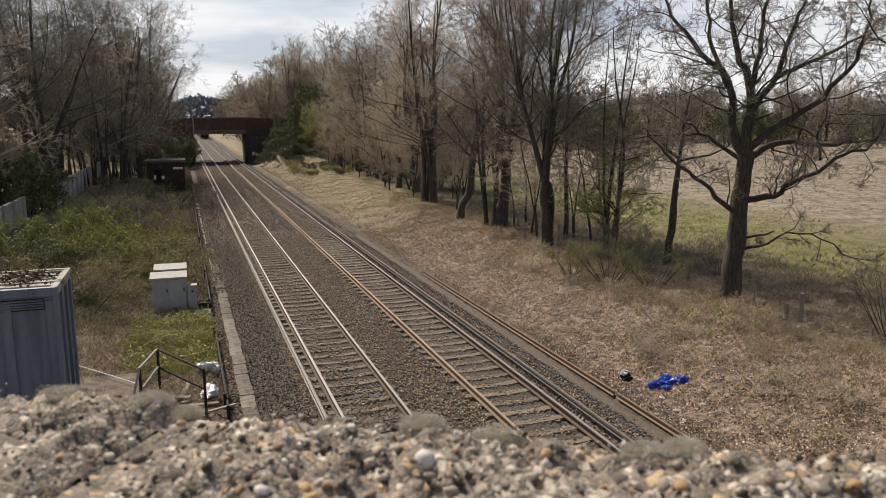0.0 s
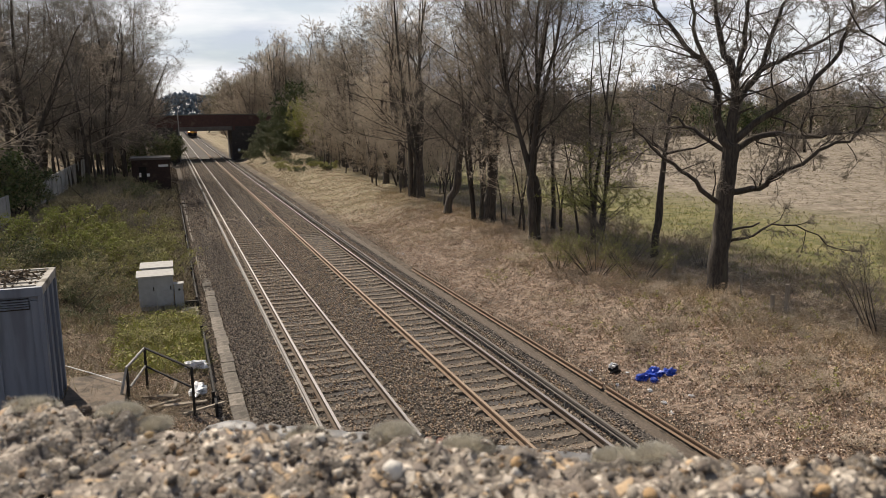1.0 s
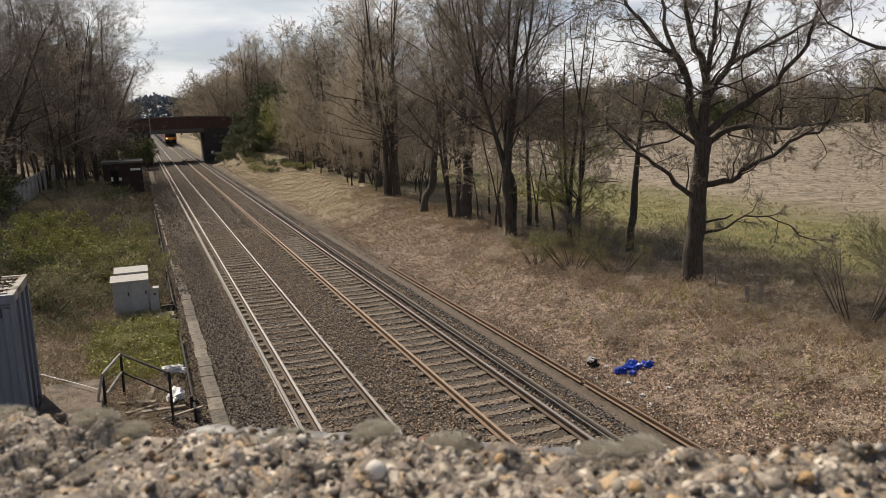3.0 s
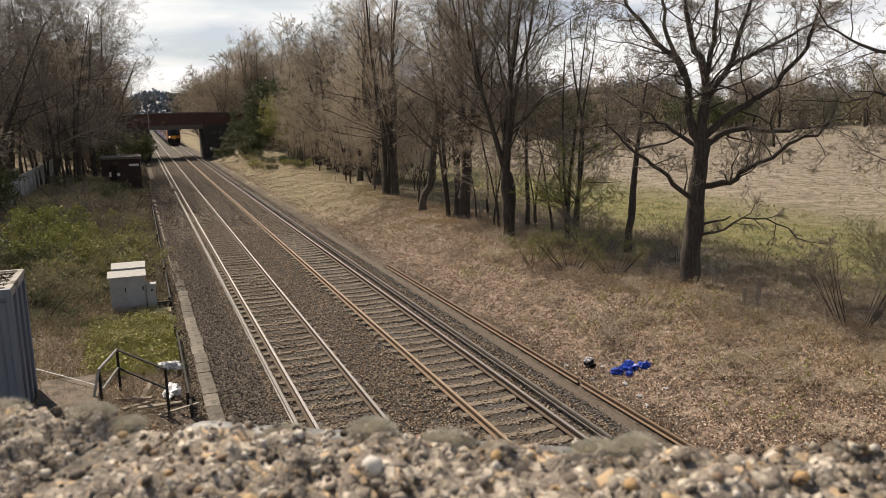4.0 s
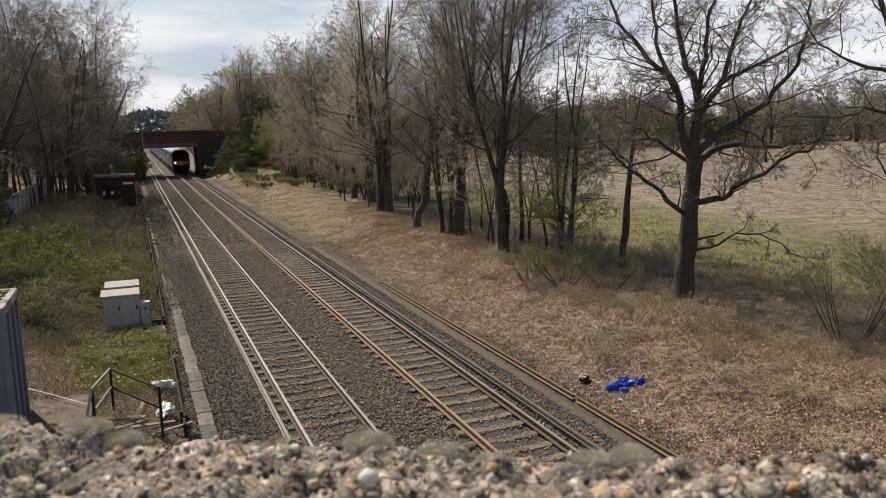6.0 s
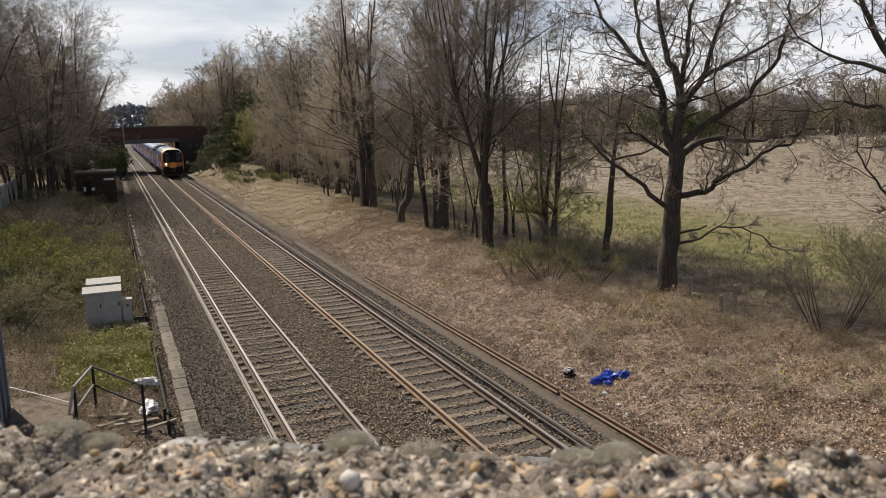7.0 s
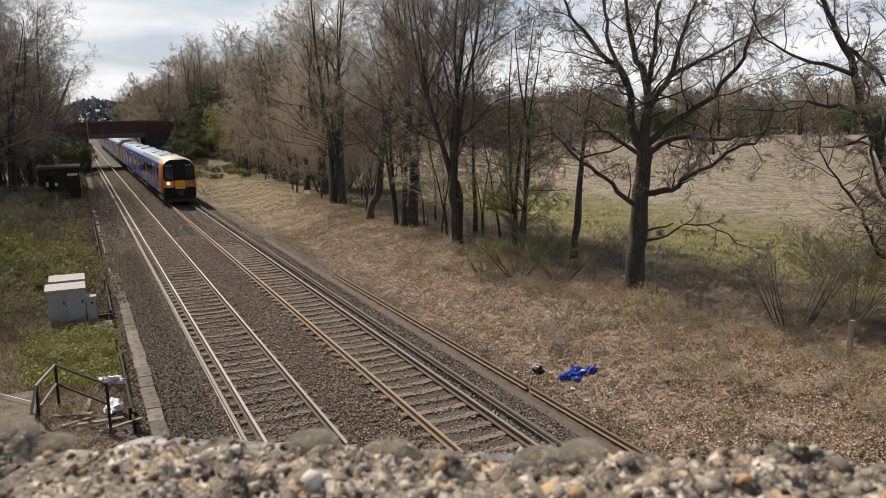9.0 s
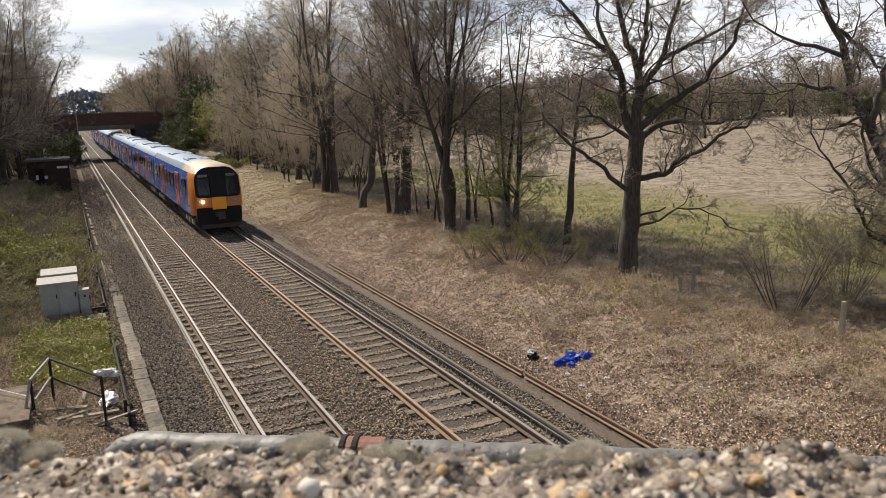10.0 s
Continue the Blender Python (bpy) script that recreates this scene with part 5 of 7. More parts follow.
def build_left_trees():
    big = habit(thin=(0.38, 0.55, 0.62, 0.68, 0.7, 0.7), lift=(0.02, 0.06, 0.03, 0.0, -0.02, 0), kids=(22, 8, 7, 5, 0, 0), angle=(55, 46, 44, 42, 40, 40), bare=(0.1, 0.15, 0.1, 0.1, 0.1, 0.1), tip=0.0065, wobble=0.1, ratio=(0.5, 0.52, 0.52, 0.5, 0.5, 0.5))
    kinds = [tree_meshes(51, 17, 0.34, dict(big, kids=(14, 8, 6, 4, 0, 0)), fork=4, leaders=4), tree_meshes(52, 16, 0.26, dict(big, kids=(13, 8, 6, 4, 0, 0)), stems=2, spread=0.12, fork=5, leaders=2), tree_meshes(53, 14, 0.16, big)]
    for x, y, k, turn, s in ((-11.8, 70, 2, 0, 1.0), (-14.5, 62, 0, 60, 1.0), (-16.2, 66, 1, 130, 1.0), (-17.5, 52, 0, 200, 0.95), (-13.5, 88, 1, 20, 1.05), (-17, 80, 0, 300, 1.0),
                           (-10.6, 97, 0, 100, 0.9), (-9.6, 84, 2, 210, 1.05), (-11.6, 108, 2, 40, 1.1), (-19.0, 96, 1, 350, 1.05), (-20.5, 46, 0, 25, 0.9), (-17.2, 57.5, 1, 75, 0.95), (-15.6, 74, 0, 160, 0.95), (-22.5, 53, 1, 310, 1.0), (-8.4, 92, 0, 70, 1.0), (-8.8, 101, 1, 190, 1.0), (-10.6, 77, 0, 240, 0.9), (-13.0, 79, 1, 100, 1.05)):
        plant(kinds[k], scaled(x, y, turn, s), "tall leafless tree with a dense dark twiggy crown", group="trees beyond the fence")
    r = random.Random(55)
    for k in range(40):
        y = r.uniform(50, 104)
        x = -r.uniform(14.5, 22) if y < 66 else -r.uniform(9.5, 18)
        plant(UNDER if k % 3 == 0 else UNDER_DARK, scaled(x, y, r.uniform(0, 360), r.uniform(1.1, 1.9)), "leafless tree with fine twigs beyond the fence", "tree", "understorey trees")
    for k in range(20):
        y = r.uniform(50, 112)
        x = -r.uniform(15.5, 20) if y < 84 else -r.uniform(9.5, 17)
        plant(SCRUB, scaled(x, y, r.uniform(0, 360), r.uniform(0.6, 1.0)), "dense leafless brown scrub", "shrub", "scrub by the fence", "shrub")
    for x, y, s in ((-14.4, 52.5, 0.7), (-14.2, 54.5, 0.65), (-15.6, 54, 0.9), (-16.0, 51, 1.0)):
        plant(BUSH, scaled(x, y, r.uniform(0, 360), s), "dark evergreen bush against the fence", "bush", "bushes by the fence", "bush", leaves=BUSH_IVY)
    for x, y, s in ((-8.6, 90, 0.8), (-4.9, 118, 0.8), (-5.8, 119, 0.9), (-10.5, 92, 1.0)):
        plant(BUSH, scaled(x, y, r.uniform(0, 360), s, tall=1.3), "ivy-clad bush beside the bridge", "bush", "bushes by the bridge", "bush", leaves=BUSH_IVY)
    for x, y, s in ((-9.5, 45, 0.42), (-10.4, 42, 0.5), (-11.4, 39, 0.5), (-8.6, 41, 0.35), (-12.5, 37, 0.5), (-7.9, 47, 0.35)):
        plant(BUSH, scaled(x, y, r.uniform(0, 360), s), "low bush in yellow-green leaf among brambles", "bush", "bushes by the fence", "bush", leaves=BUSH_LEAF)
    pale = sprout(BRAMBLE[2], 1500, 0.075, WEED, 14)
    ivy = sprout(BRAMBLE[2], 2000, 0.075, EVERGREEN, 15)
    for x, y, s in ((-7.4, 38.2, 0.36), (-8.2, 36.6, 0.4), (-9.3, 38.0, 0.45), (-10.2, 36.2, 0.4), (-8.6, 40.2, 0.4), (-7.0, 40.6, 0.3)):
        plant(BUSH, scaled(x, y, r.uniform(0, 360), s), "low bush in yellow-green leaf among brambles", "bush", "bushes by the fence", "bush", leaves=BUSH_LEAF)
    for k in range(16):
        x, y = -r.uniform(6.2, 10.5), r.uniform(42, 60)
        plant(SHRUB, scaled(x, y, r.uniform(0, 360), r.uniform(0.4, 0.7)), "bare many-stemmed shrub on the verge", "shrub", "shrubs", "shrub")
    label = "tangled bramble bush on the verge with "
    for k in range(96):
        y = r.uniform(26.5, 70)
        x = -r.uniform(5.9, 12.5)
        if y < 34 and x > -7.3 or x < -10.8 and y > 36:
            continue
        lush = 32 < y < 44
        kind = (pale if k % 3 < 2 else ivy) if lush else (ivy if k % 5 == 0 else None)
        plant(BRAMBLE, scaled(x, y, r.uniform(0, 360), r.uniform(0.5, 0.95), tall=0.95), label + ("yellow-green leaves" if kind is pale else "dark ivy leaves" if kind is ivy else "bare olive canes"),
              "bush", "bramble bushes", "bramble_bush", leaves=kind)
    for x, y, s in ((-9.0, 28.4, 0.5), (-8.2, 27.2, 0.4), (-10.0, 29.5, 0.6), (-7.9, 29.0, 0.45), (-9.6, 27.3, 0.45), (-8.6, 30.6, 0.55), (-7.8, 31.4, 0.5), (-7.5, 33.0, 0.5), (-7.2, 27.3, 0.3)):
        plant(BRAMBLE, scaled(x, y, r.uniform(0, 360), s, tall=0.7), label + "dark ivy leaves", "bush", "bramble bushes", "bramble_bush", leaves=ivy)


build_left_trees()


def build_far_trees():
    r = random.Random(61)
    far = habit(tip=0.02, step=(1.2, 1.0, 0.8, 0.6, 0.5, 0.5), kids=(14, 8, 6, 0, 0, 0), bare=(0.08, 0.1, 0.1, 0.1, 0.1, 0.1), angle=(56, 50, 48, 46, 46, 46), wobble=0.12, ratio=(0.46, 0.55, 0.5, 0.5, 0.5, 0.5))
    kinds = [tree_meshes(62, 12, 0.25, far, top=3, fork=3, leaders=4, twig=TWIG_FAR_LIT), tree_meshes(63, 11, 0.22, far, top=3, fork=2, leaders=5, twig=TWIG_FAR_LIT),
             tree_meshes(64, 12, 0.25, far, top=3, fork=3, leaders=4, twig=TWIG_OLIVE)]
    def put(x, y, s):
        plant(kinds[r.randrange(3)] if r.random() < 0.45 else kinds[r.randrange(2)], scaled(x, y, r.uniform(0, 360), s), "distant leafless woodland tree", group="far trees")
    for k in range(60):
        y = r.uniform(138, 330)
        put(8.5 + r.uniform(0, 18), y, r.uniform(1.0, 1.3))
    for k in range(10):
        plant(ROW_KINDS[(0, 3)[k % 2]], scaled(9.5 + r.uniform(0, 16), 139 + 3.0 * k, r.uniform(0, 360), r.uniform(0.85, 1.0)), ROW_LABEL, group='trees beyond the bridge')
    for k in range(34):
        plant(SCRUB, scaled(7.5 + r.uniform(0, 15), r.uniform(138, 230), r.uniform(0, 360), r.uniform(1.0, 1.6)), 'dense leafless brown scrub', 'shrub', 'scrub beyond the bridge', 'shrub')
    for k in range(16):
        y = r.uniform(138, 330)
        put(-8.5 - r.uniform(0, 14), y, r.uniform(1.0, 1.35))
    # wood across the field
    for k in range(72):
        f = k / 71
        x = 26 + 190 * f + r.uniform(-5, 5)
        y = 150 - 55 * f + r.uniform(-4, 26)
        put(x, y, r.uniform(0.75, 1.1))
    for k in range(22):
        f = r.random()
        plant(BUSH, scaled(30 + 150 * f, 146 - 50 * f + r.uniform(-3, 3), r.uniform(0, 360), r.uniform(1.2, 1.9)), "distant dark green bush at the field edge", "bush", "far bushes", "bush", leaves=BUSH_IVY)
    # dense woodland edge behind the field
    g = np.random.default_rng(65)
    n = 80000
    f = g.random(n)
    x = 18 + 215 * f
    deep = g.random(n)
    y = 152 - 58 * f + 22 * deep
    z = land(x, y) + (8.5 + 2.0 * np.sin(x * 0.21) + 1.5 * np.sin(x * 0.53 + 1)) * g.random(n) ** 0.8 * (0.55 + 0.45 * deep)
    me = scatter_quads("woodland_edge", np.stack([x, y, z], 1), 0.62, WOODS, g, 0.0, 0.5)
    tagged(new("woodland_edge", me), "dense brown and olive woodland edge across the field", "wood", kind="stuff")
    n = 14000
    x, deep = -22 - 60 * g.random(n), g.random(n)
    y = 60 + 70 * g.random(n)
    z = land(x, y) + (9 + 2.0 * np.sin(y * 0.2)) * g.random(n) ** 0.8
    me = scatter_quads("woodland_edge", np.stack([x, y, z], 1), 0.6, LEFTWOOD, g, 0.0, 0.5)
    tagged(new("woodland_edge", me), "olive and yellow-green woodland behind the fence", "wood", kind="stuff")
    # wooded ridge at the end of the line, blue haze put into its leaf colour
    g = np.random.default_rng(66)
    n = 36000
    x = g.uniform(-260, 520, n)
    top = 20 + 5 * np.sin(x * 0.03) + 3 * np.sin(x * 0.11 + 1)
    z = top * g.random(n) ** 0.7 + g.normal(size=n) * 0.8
    me = scatter_quads("distant_wood", np.stack([x, 700 + g.uniform(-15, 15, n), z], 1), 3.0, DISTANT_HAZY, g, 0.0, 0.9)
    tagged(new("distant_wood", me), "wooded ridge on the horizon, tinted blue by painted haze", "wood", kind="stuff")


build_far_trees()


# ---- the train ----
def car_section(w, h_top, z0=0.95):
    """Half-rounded carriage section, from one foot over the roof to the other."""
    s = [(-w, z0), (-w - 0.02, 1.5), (-w, 2.2), (-w + 0.05, 2.95), (-w + 0.16, 3.25), (-w + 0.42, h_top - 0.2), (-w + 0.85, h_top - 0.05), (0, h_top)]
    return s + [(-x, z) for x, z in s[-2::-1]]


def loft(rings, bm=None, close=True, caps=True):
    bm = bm or bmesh.new()
    vs = [[bm.verts.new(p) for p in r] for r in rings]
    k = len(vs[0])
    for a, b in zip(vs, vs[1:]):
        for i in range(k if close else k - 1):
            bm.faces.new((a[i], a[(i + 1) % k], b[(i + 1) % k], b[i]))
    if caps:
        bm.faces.new(vs[0][::-1])
        bm.faces.new(vs[-1])
    bmesh.ops.recalc_face_normals(bm, faces=bm.faces)
    return bm


def nose(x, z):
    """How far the cab front lies back at a point of it."""
    return 0.40 * max(0, z - 2.0) ** 1.4 / 1.9 + 0.16 * (abs(x) / 1.39) ** 3


def paint(me, rule):
    for f in me.polygons:
        f.material_index = rule(f.center, f.normal)


def build_train():
    tr = thing("passenger_train", "blue and orange electric passenger train with dark front", "train", pose(RIGHT_C, 44, 0))
    CAR, GAP = 20.0, 0.45
    r = random.Random(9)
    for c in range(8):
        y0 = c * (CAR + GAP)
        front = c == 0
        ys = [y0 + 0.0, y0 + 0.12, y0 + 0.3, y0 + 0.6, y0 + 1.1, y0 + 1.7, y0 + 2.2, y0 + 3.1, y0 + 4.6] if front else [y0, y0 + 0.05, y0 + 3.1]
        ys += [y0 + k for k in (6.2, 9, 12, 15, 17.5, CAR - 0.05, CAR)]
        rings = []
        for y in ys:
            d = y - y0
            w, h, lean = 1.39, 3.72, 0.0
            if front:
                f = max(0.0, 1 - d / 1.1)
                w, h = 1.39 - 0.16 * f ** 3, 3.76 - 0.20 * f ** 3 - 0.06 * max(0.0, 1 - d / 3.2) ** 2
            elif d < 0.04 or d > CAR - 0.02:
                w, h = 1.34, 3.66
            ring = []
            for x, z in car_section(w, h):
                low = 0.06 * max(0.0, 1.6 - z) / 0.6 if front and d < 1.1 else 0
                ring.append((x * (1 - low), y + nose(x, z) * (1 - d / 1.1) if front and d < 1.1 else y, z))
            rings.append(ring)
        me = bpy.data.meshes.new("carriage_body")
        bm = loft(rings)
        bm.to_mesh(me)
        bm.free()
        for m in (T_BLUE, T_ROOF, T_ORANGE, T_BUFF, T_BLACK):
            me.materials.append(m)
        nosed = front

        def rule(p, n, nosed=nosed, y0=y0):
            d = p.y - y0
            if nosed and n.y < -0.7:
                return 2
            if p.z > 3.2 and n.z > 0.35:
                return 3 if nosed and d < 4.4 else 1
            if nosed and d < 1.3 + 0.5 * max(0, p.z - 1.6):
                return 2
            return 0
        paint(me, rule)
        body = part("carriage", me, None, tr, "blue carriage with orange doors and pale roof")
        me.shade_smooth()
        me.set_sharp_from_angle(angle=radians(30))
        # side windows and doors
        for sx in (-1, 1):
            for d in ((5.2, 13.6) if not front else (6.1, 14.0)):
                for e in (-0.43, 0.43):
                    part("door", box(sx * 1.388 - 0.03, sx * 1.388 + 0.03, y0 + d + e - 0.34, y0 + d + e + 0.34, 1.1, 3.02, 0.015), T_RED, body, "orange sliding door")
                    part("door_window", box(sx * 1.393 - 0.03, sx * 1.393 + 0.03, y0 + d + e - 0.22, y0 + d + e + 0.22, 1.95, 2.85, 0.02), T_GLASS, body, "dark door window")
            wins = (3.2, 8.6, 10.3, 12.0, 16.4, 18.2) if front else (1.6, 3.2, 7.6, 9.4, 11.2, 15.9, 17.7)
            for d in wins:
                part("window", box(sx * 1.385 - 0.03, sx * 1.385 + 0.03, y0 + d - 0.72, y0 + d + 0.72, 1.95, 2.85, 0.02), T_GLASS, body, "dark tinted window")
        # roof pods
        for d, ln in ((6.9, 2.0), (14.5, 2.4)):
            part("roof_vent", box(-0.7, 0.7, y0 + d - ln / 2, y0 + d + ln / 2, 3.60, 3.74, 0.03), T_ROOF, body)
            part("roof_grille", box(-0.55, 0.3, y0 + d - ln / 2 + 0.2, y0 + d - ln / 2 + 0.9, 3.735, 3.752), T_BLACK, body)
        # underframe, bogies
        part("underframe", box(-1.12, 1.12, y0 + 5.2, y0 + 9.4, 0.38, 0.92, 0.05), T_UNDER, body)
        part("equipment_case", box(-1.2, 1.2, y0 + 10.2, y0 + 14.6, 0.42, 0.92, 0.05), T_UNDER, body)
        for d in (2.7, 17.3):
            part("bogie", box(-1.18, 1.18, y0 + d - 1.5, y0 + d + 1.5, 0.38, 0.75, 0.06), T_UNDER, body)
            for e in (-1.15, 1.15):
                for sx in (-1, 1):
                    bm = bmesh.new()
                    bmesh.ops.create_cone(bm, cap_ends=True, segments=20, radius1=0.42, radius2=0.42, depth=0.13,
                                          matrix=Matrix.Translation((sx * GAUGE, y0 + d + e, 0.425)) @ Matrix.Rotation(radians(90), 4, "Y"))
                    part("wheel", bm, T_UNDER, body)
            for e in (-1.15, 0, 1.15):
                for sx in (-1, 1):
                    part("axlebox", box(sx * 1.2 - 0.1, sx * 1.2 + 0.1, y0 + d + e - 0.22, y0 + d + e + 0.22, 0.36, 0.66, 0.04), GREYPIPE, body)
        if c < 7:
            part("gangway", box(-0.55, 0.55, y0 + CAR - 0.03, y0 + CAR + GAP + 0.03, 1.05, 3.3, 0.03), T_BLACK, body)
        part("solebar_skirt", box(-1.33, 1.33, y0 + 1.3, y0 + CAR - 0.2, 0.9, 1.02, 0.02), GREYPIPE, body)
    # cab front
    def face(name, edge, z0, z1, out, material, label="", th=0.07, inner=None, side=1):
        """A panel on the raked and curved nose; edge(z) is its outer half width, inner its inner one."""
        bm = bmesh.new()
        nu, nv = 12, 16
        fr, bk = [], []
        for j in range(nv + 1):
            z = z0 + (z1 - z0) * (0.5 - 0.5 * math.cos(math.pi * j / nv))
            a = -edge(z) if inner is None else side * inner
            b = edge(z) if inner is None else side * max(edge(z), inner + 0.02)
            row = [(a + (b - a) * i / nu, z) for i in range(nu + 1)]
            fr.append([bm.verts.new((x, nose(x, z) - out, z)) for x, z in row])
            bk.append([bm.verts.new((x, nose(x, z) - out + th, z)) for x, z in row])
        for i in range(nv):
            for j in range(nu):
                bm.faces.new((fr[i][j], fr[i + 1][j], fr[i + 1][j + 1], fr[i][j + 1]))
        rim = [(0, j) for j in range(nu + 1)] + [(i, nu) for i in range(1, nv + 1)] + [(nv, j) for j in range(nu - 1, -1, -1)] + [(i, 0) for i in range(nv - 1, 0, -1)]
        for p, q in zip(rim, rim[1:] + rim[:1]):
            bm.faces.new((fr[p[0]][p[1]], bk[p[0]][p[1]], bk[q[0]][q[1]], fr[q[0]][q[1]]))
        bmesh.ops.recalc_face_normals(bm, faces=bm.faces)
        return part(name, bm, material, tr, label)

    def rounded(w, z0, z1, r0, r1):
        """Half width of a panel with its lower corners rounded by r0 and its upper ones by r1."""
        def edge(z):
            if z < z0 + r0:
                return w - r0 + math.sqrt(max(0, r0 * r0 - (z0 + r0 - z) ** 2))
            if z > z1 - r1:
                return w - r1 + math.sqrt(max(0, r1 * r1 - (z - z1 + r1) ** 2))
            return w
        return edge

    face("cab_mask", rounded(1.2, 1.95, 3.58, 0.2, 0.75), 1.95, 3.58, 0.02, T_BLACK, "black arched surround of the cab windows")
    for side in (-1, 1):
        face("windscreen", rounded(1.07, 2.10, 2.98, 0.16, 0.06), 2.10, 2.98, 0.032, T_GLASS, "dark cab windscreen", inner=0.46, side=side)
        face("destination_sign", rounded(1.0, 3.06, 3.2, 0.03, 0.05), 3.06, 3.2, 0.03, T_SIGN, "small lit number display", inner=0.5, side=side)
    face("gangway_door", rounded(0.40, 1.45, 3.42, 0.03, 0.1), 1.95, 3.42, 0.085, T_BLACK, "black corridor door in the cab front", 0.12)
    face("yellow_panel", rounded(0.38, 1.29, 1.96, 0.03, 0.03), 1.29, 1.96, 0.095, T_YELLOW, "yellow lower panel of the corridor door", 0.12)
    face("lower_cowl", rounded(1.21, 0.38, 1.40, 0.4, 0.1), 0.48, 1.40, 0.05, T_BLACK, "black lower cowl", 0.5)
    face("coupler_hatch", rounded(0.26, 0.86, 1.18, 0.04, 0.04), 0.86, 1.18, 0.07, T_UNDER, "", 0.1)
    face("obstacle_guard", rounded(1.02, 0.25, 0.55, 0.1, 0.02), 0.25, 0.55, 0.0, T_UNDER, "", 0.2)
    for x in (-0.86, 0.86):
        bm = bmesh.new()
        bmesh.ops.create_uvsphere(bm, u_segments=14, v_segments=8, radius=0.095, matrix=Matrix.Translation((x, 0.02, 1.74)) @ Matrix.Diagonal((1, 0.5, 1, 1)))
        part("headlamp", bm, LAMP if x < 0 else GREYPIPE, tr, "lit round headlamp" if x < 0 else "round lamp", True)
        bm = bmesh.new()
        bmesh.ops.create_uvsphere(bm, u_segments=10, v_segments=6, radius=0.07, matrix=Matrix.Translation((x * 1.25, 0.12, 1.74)) @ Matrix.Diagonal((1, 0.5, 1, 1)))
        part("marker_lamp", bm, GREYPIPE, tr, "", True)
    bm = bmesh.new()
    bmesh.ops.create_cone(bm, cap_ends=True, segments=12, radius1=0.16, radius2=0.2, depth=0.6, matrix=Matrix.Translation((0, -0.25, 0.98)) @ Matrix.Rotation(radians(90), 4, "X"))
    part("coupler", bm, T_UNDER, tr)
    part("coupler_head", box(-0.2, 0.2, -0.62, -0.5, 0.78, 1.16, 0.04), T_UNDER, tr)
    part("wiper", rod([(-0.5, -0.02, 2.15), (-0.72, 0.10, 2.75)], 0.015), T_BLACK, tr)
    part("wiper", rod([(0.5, -0.02, 2.15), (0.72, 0.10, 2.75)], 0.015), T_BLACK, tr)
    return tr


TRAIN = build_train()


# ---- lineside things on the left ----
def build_shed():
    x0, x1, y0, y1 = -8.75, -5.45, 78.0, 81.5
    b = thing("lineside_hut", "dark brick lineside hut with flat felt roof", "hut", pose(0, 0, 0))
    part("wall", box(x0, x0 + 0.55, y0, y0 + 0.22, -0.5, 2.7), HUT, b)
    part("wall", box(x0 + 1.25, x1, y0, y0 + 0.22, -0.5, 2.7), HUT, b)
    part("wall", box(x0 + 0.55, x0 + 1.25, y0, y0 + 0.22, 2.05, 2.7), HUT, b)
    part("wall", box(x1 - 0.22, x1, y0 + 0.22, y1, -0.5, 2.7), HUT, b)
    part("wall", box(x0, x0 + 0.22, y0 + 0.22, y1, -0.5, 2.7), HUT, b)
    part("wall", box(x0 + 0.22, x1 - 0.22, y1 - 0.22, y1, -0.5, 2.7), HUT, b)
    part("door", box(x0 + 0.57, x0 + 1.23, y0 + 0.1, y0 + 0.16, -0.4, 2.04), BLACK, b, "black recessed door")
    part("roof", box(x0 - 0.15, x1 + 0.12, y0 - 0.18, y1 + 0.15, 2.7, 2.86, 0.02), ROOFT, b, "grey felt roof slab")
    part("fascia", box(x0 - 0.16, x1 + 0.13, y0 - 0.2, y0 - 0.182, 2.66, 2.84), BEAM, b)
    part("sign", box(-6.45, -5.6, y0 - 0.03, y0, 2.0, 2.2), WHITE, b, "long white sign plate")
    part("notice", box(-7.5, -7.25, y0 - 0.03, y0, 1.15, 1.42), WHITE, b, "small white notice")
    part("notice", box(-8.16, -7.98, y0 + 0.05, y0 + 0.08, 1.1, 1.5), WHITE, b, "small white notice")
    p = thing("marker_post", "thin grey post beside the bridge", "post", pose(-3.75, 124.5, 0))
    part("pole", rod([(0, 0, -0.3), (0, 0, 7.3)], 0.06), GREYPIPE, p)


build_shed()


def build_fence():
    rng = random.Random(14)
    for k, (ya, yb, xa, xb) in enumerate(((36.0, 48.8, -14.7, -14.05), (57.6, 80.0, -13.55, -12.75))):
        f = thing("concrete_fence", "pale weathered concrete panel fence", "fence", pose(0, 0, 0), "boundary fence", "structure")
        n = int((yb - ya) / 1.9)
        for i in range(n + 1):
            y = ya + (yb - ya) * i / n
            x = xa + (xb - xa) * i / n
            z = on_land(x, y)
            top = 2.42 + 0.012 * (y - 46)
            part("post", box(x - 0.07, x + 0.07, y - 0.07, y + 0.07, z - 0.3, top + 0.05, 0.01), FENCE, f)
            if i < n:
                dy = (yb - ya) / n
                for j in range(4):
                    z0 = z - 0.2 + (top - z + 0.15) * j / 4
                    part("panel", box(x - 0.03, x + 0.03 + rng.uniform(-0.006, 0.006), y + 0.075, y + dy - 0.075, z0, z0 + (top - z + 0.15) / 4 - 0.008, 0.006), FENCE, f)
                part("cap_rail", box(x - 0.07, x + 0.07, y + 0.07, y + dy - 0.07, top - 0.04, top + 0.03, 0.01), FENCE, f)


build_fence()


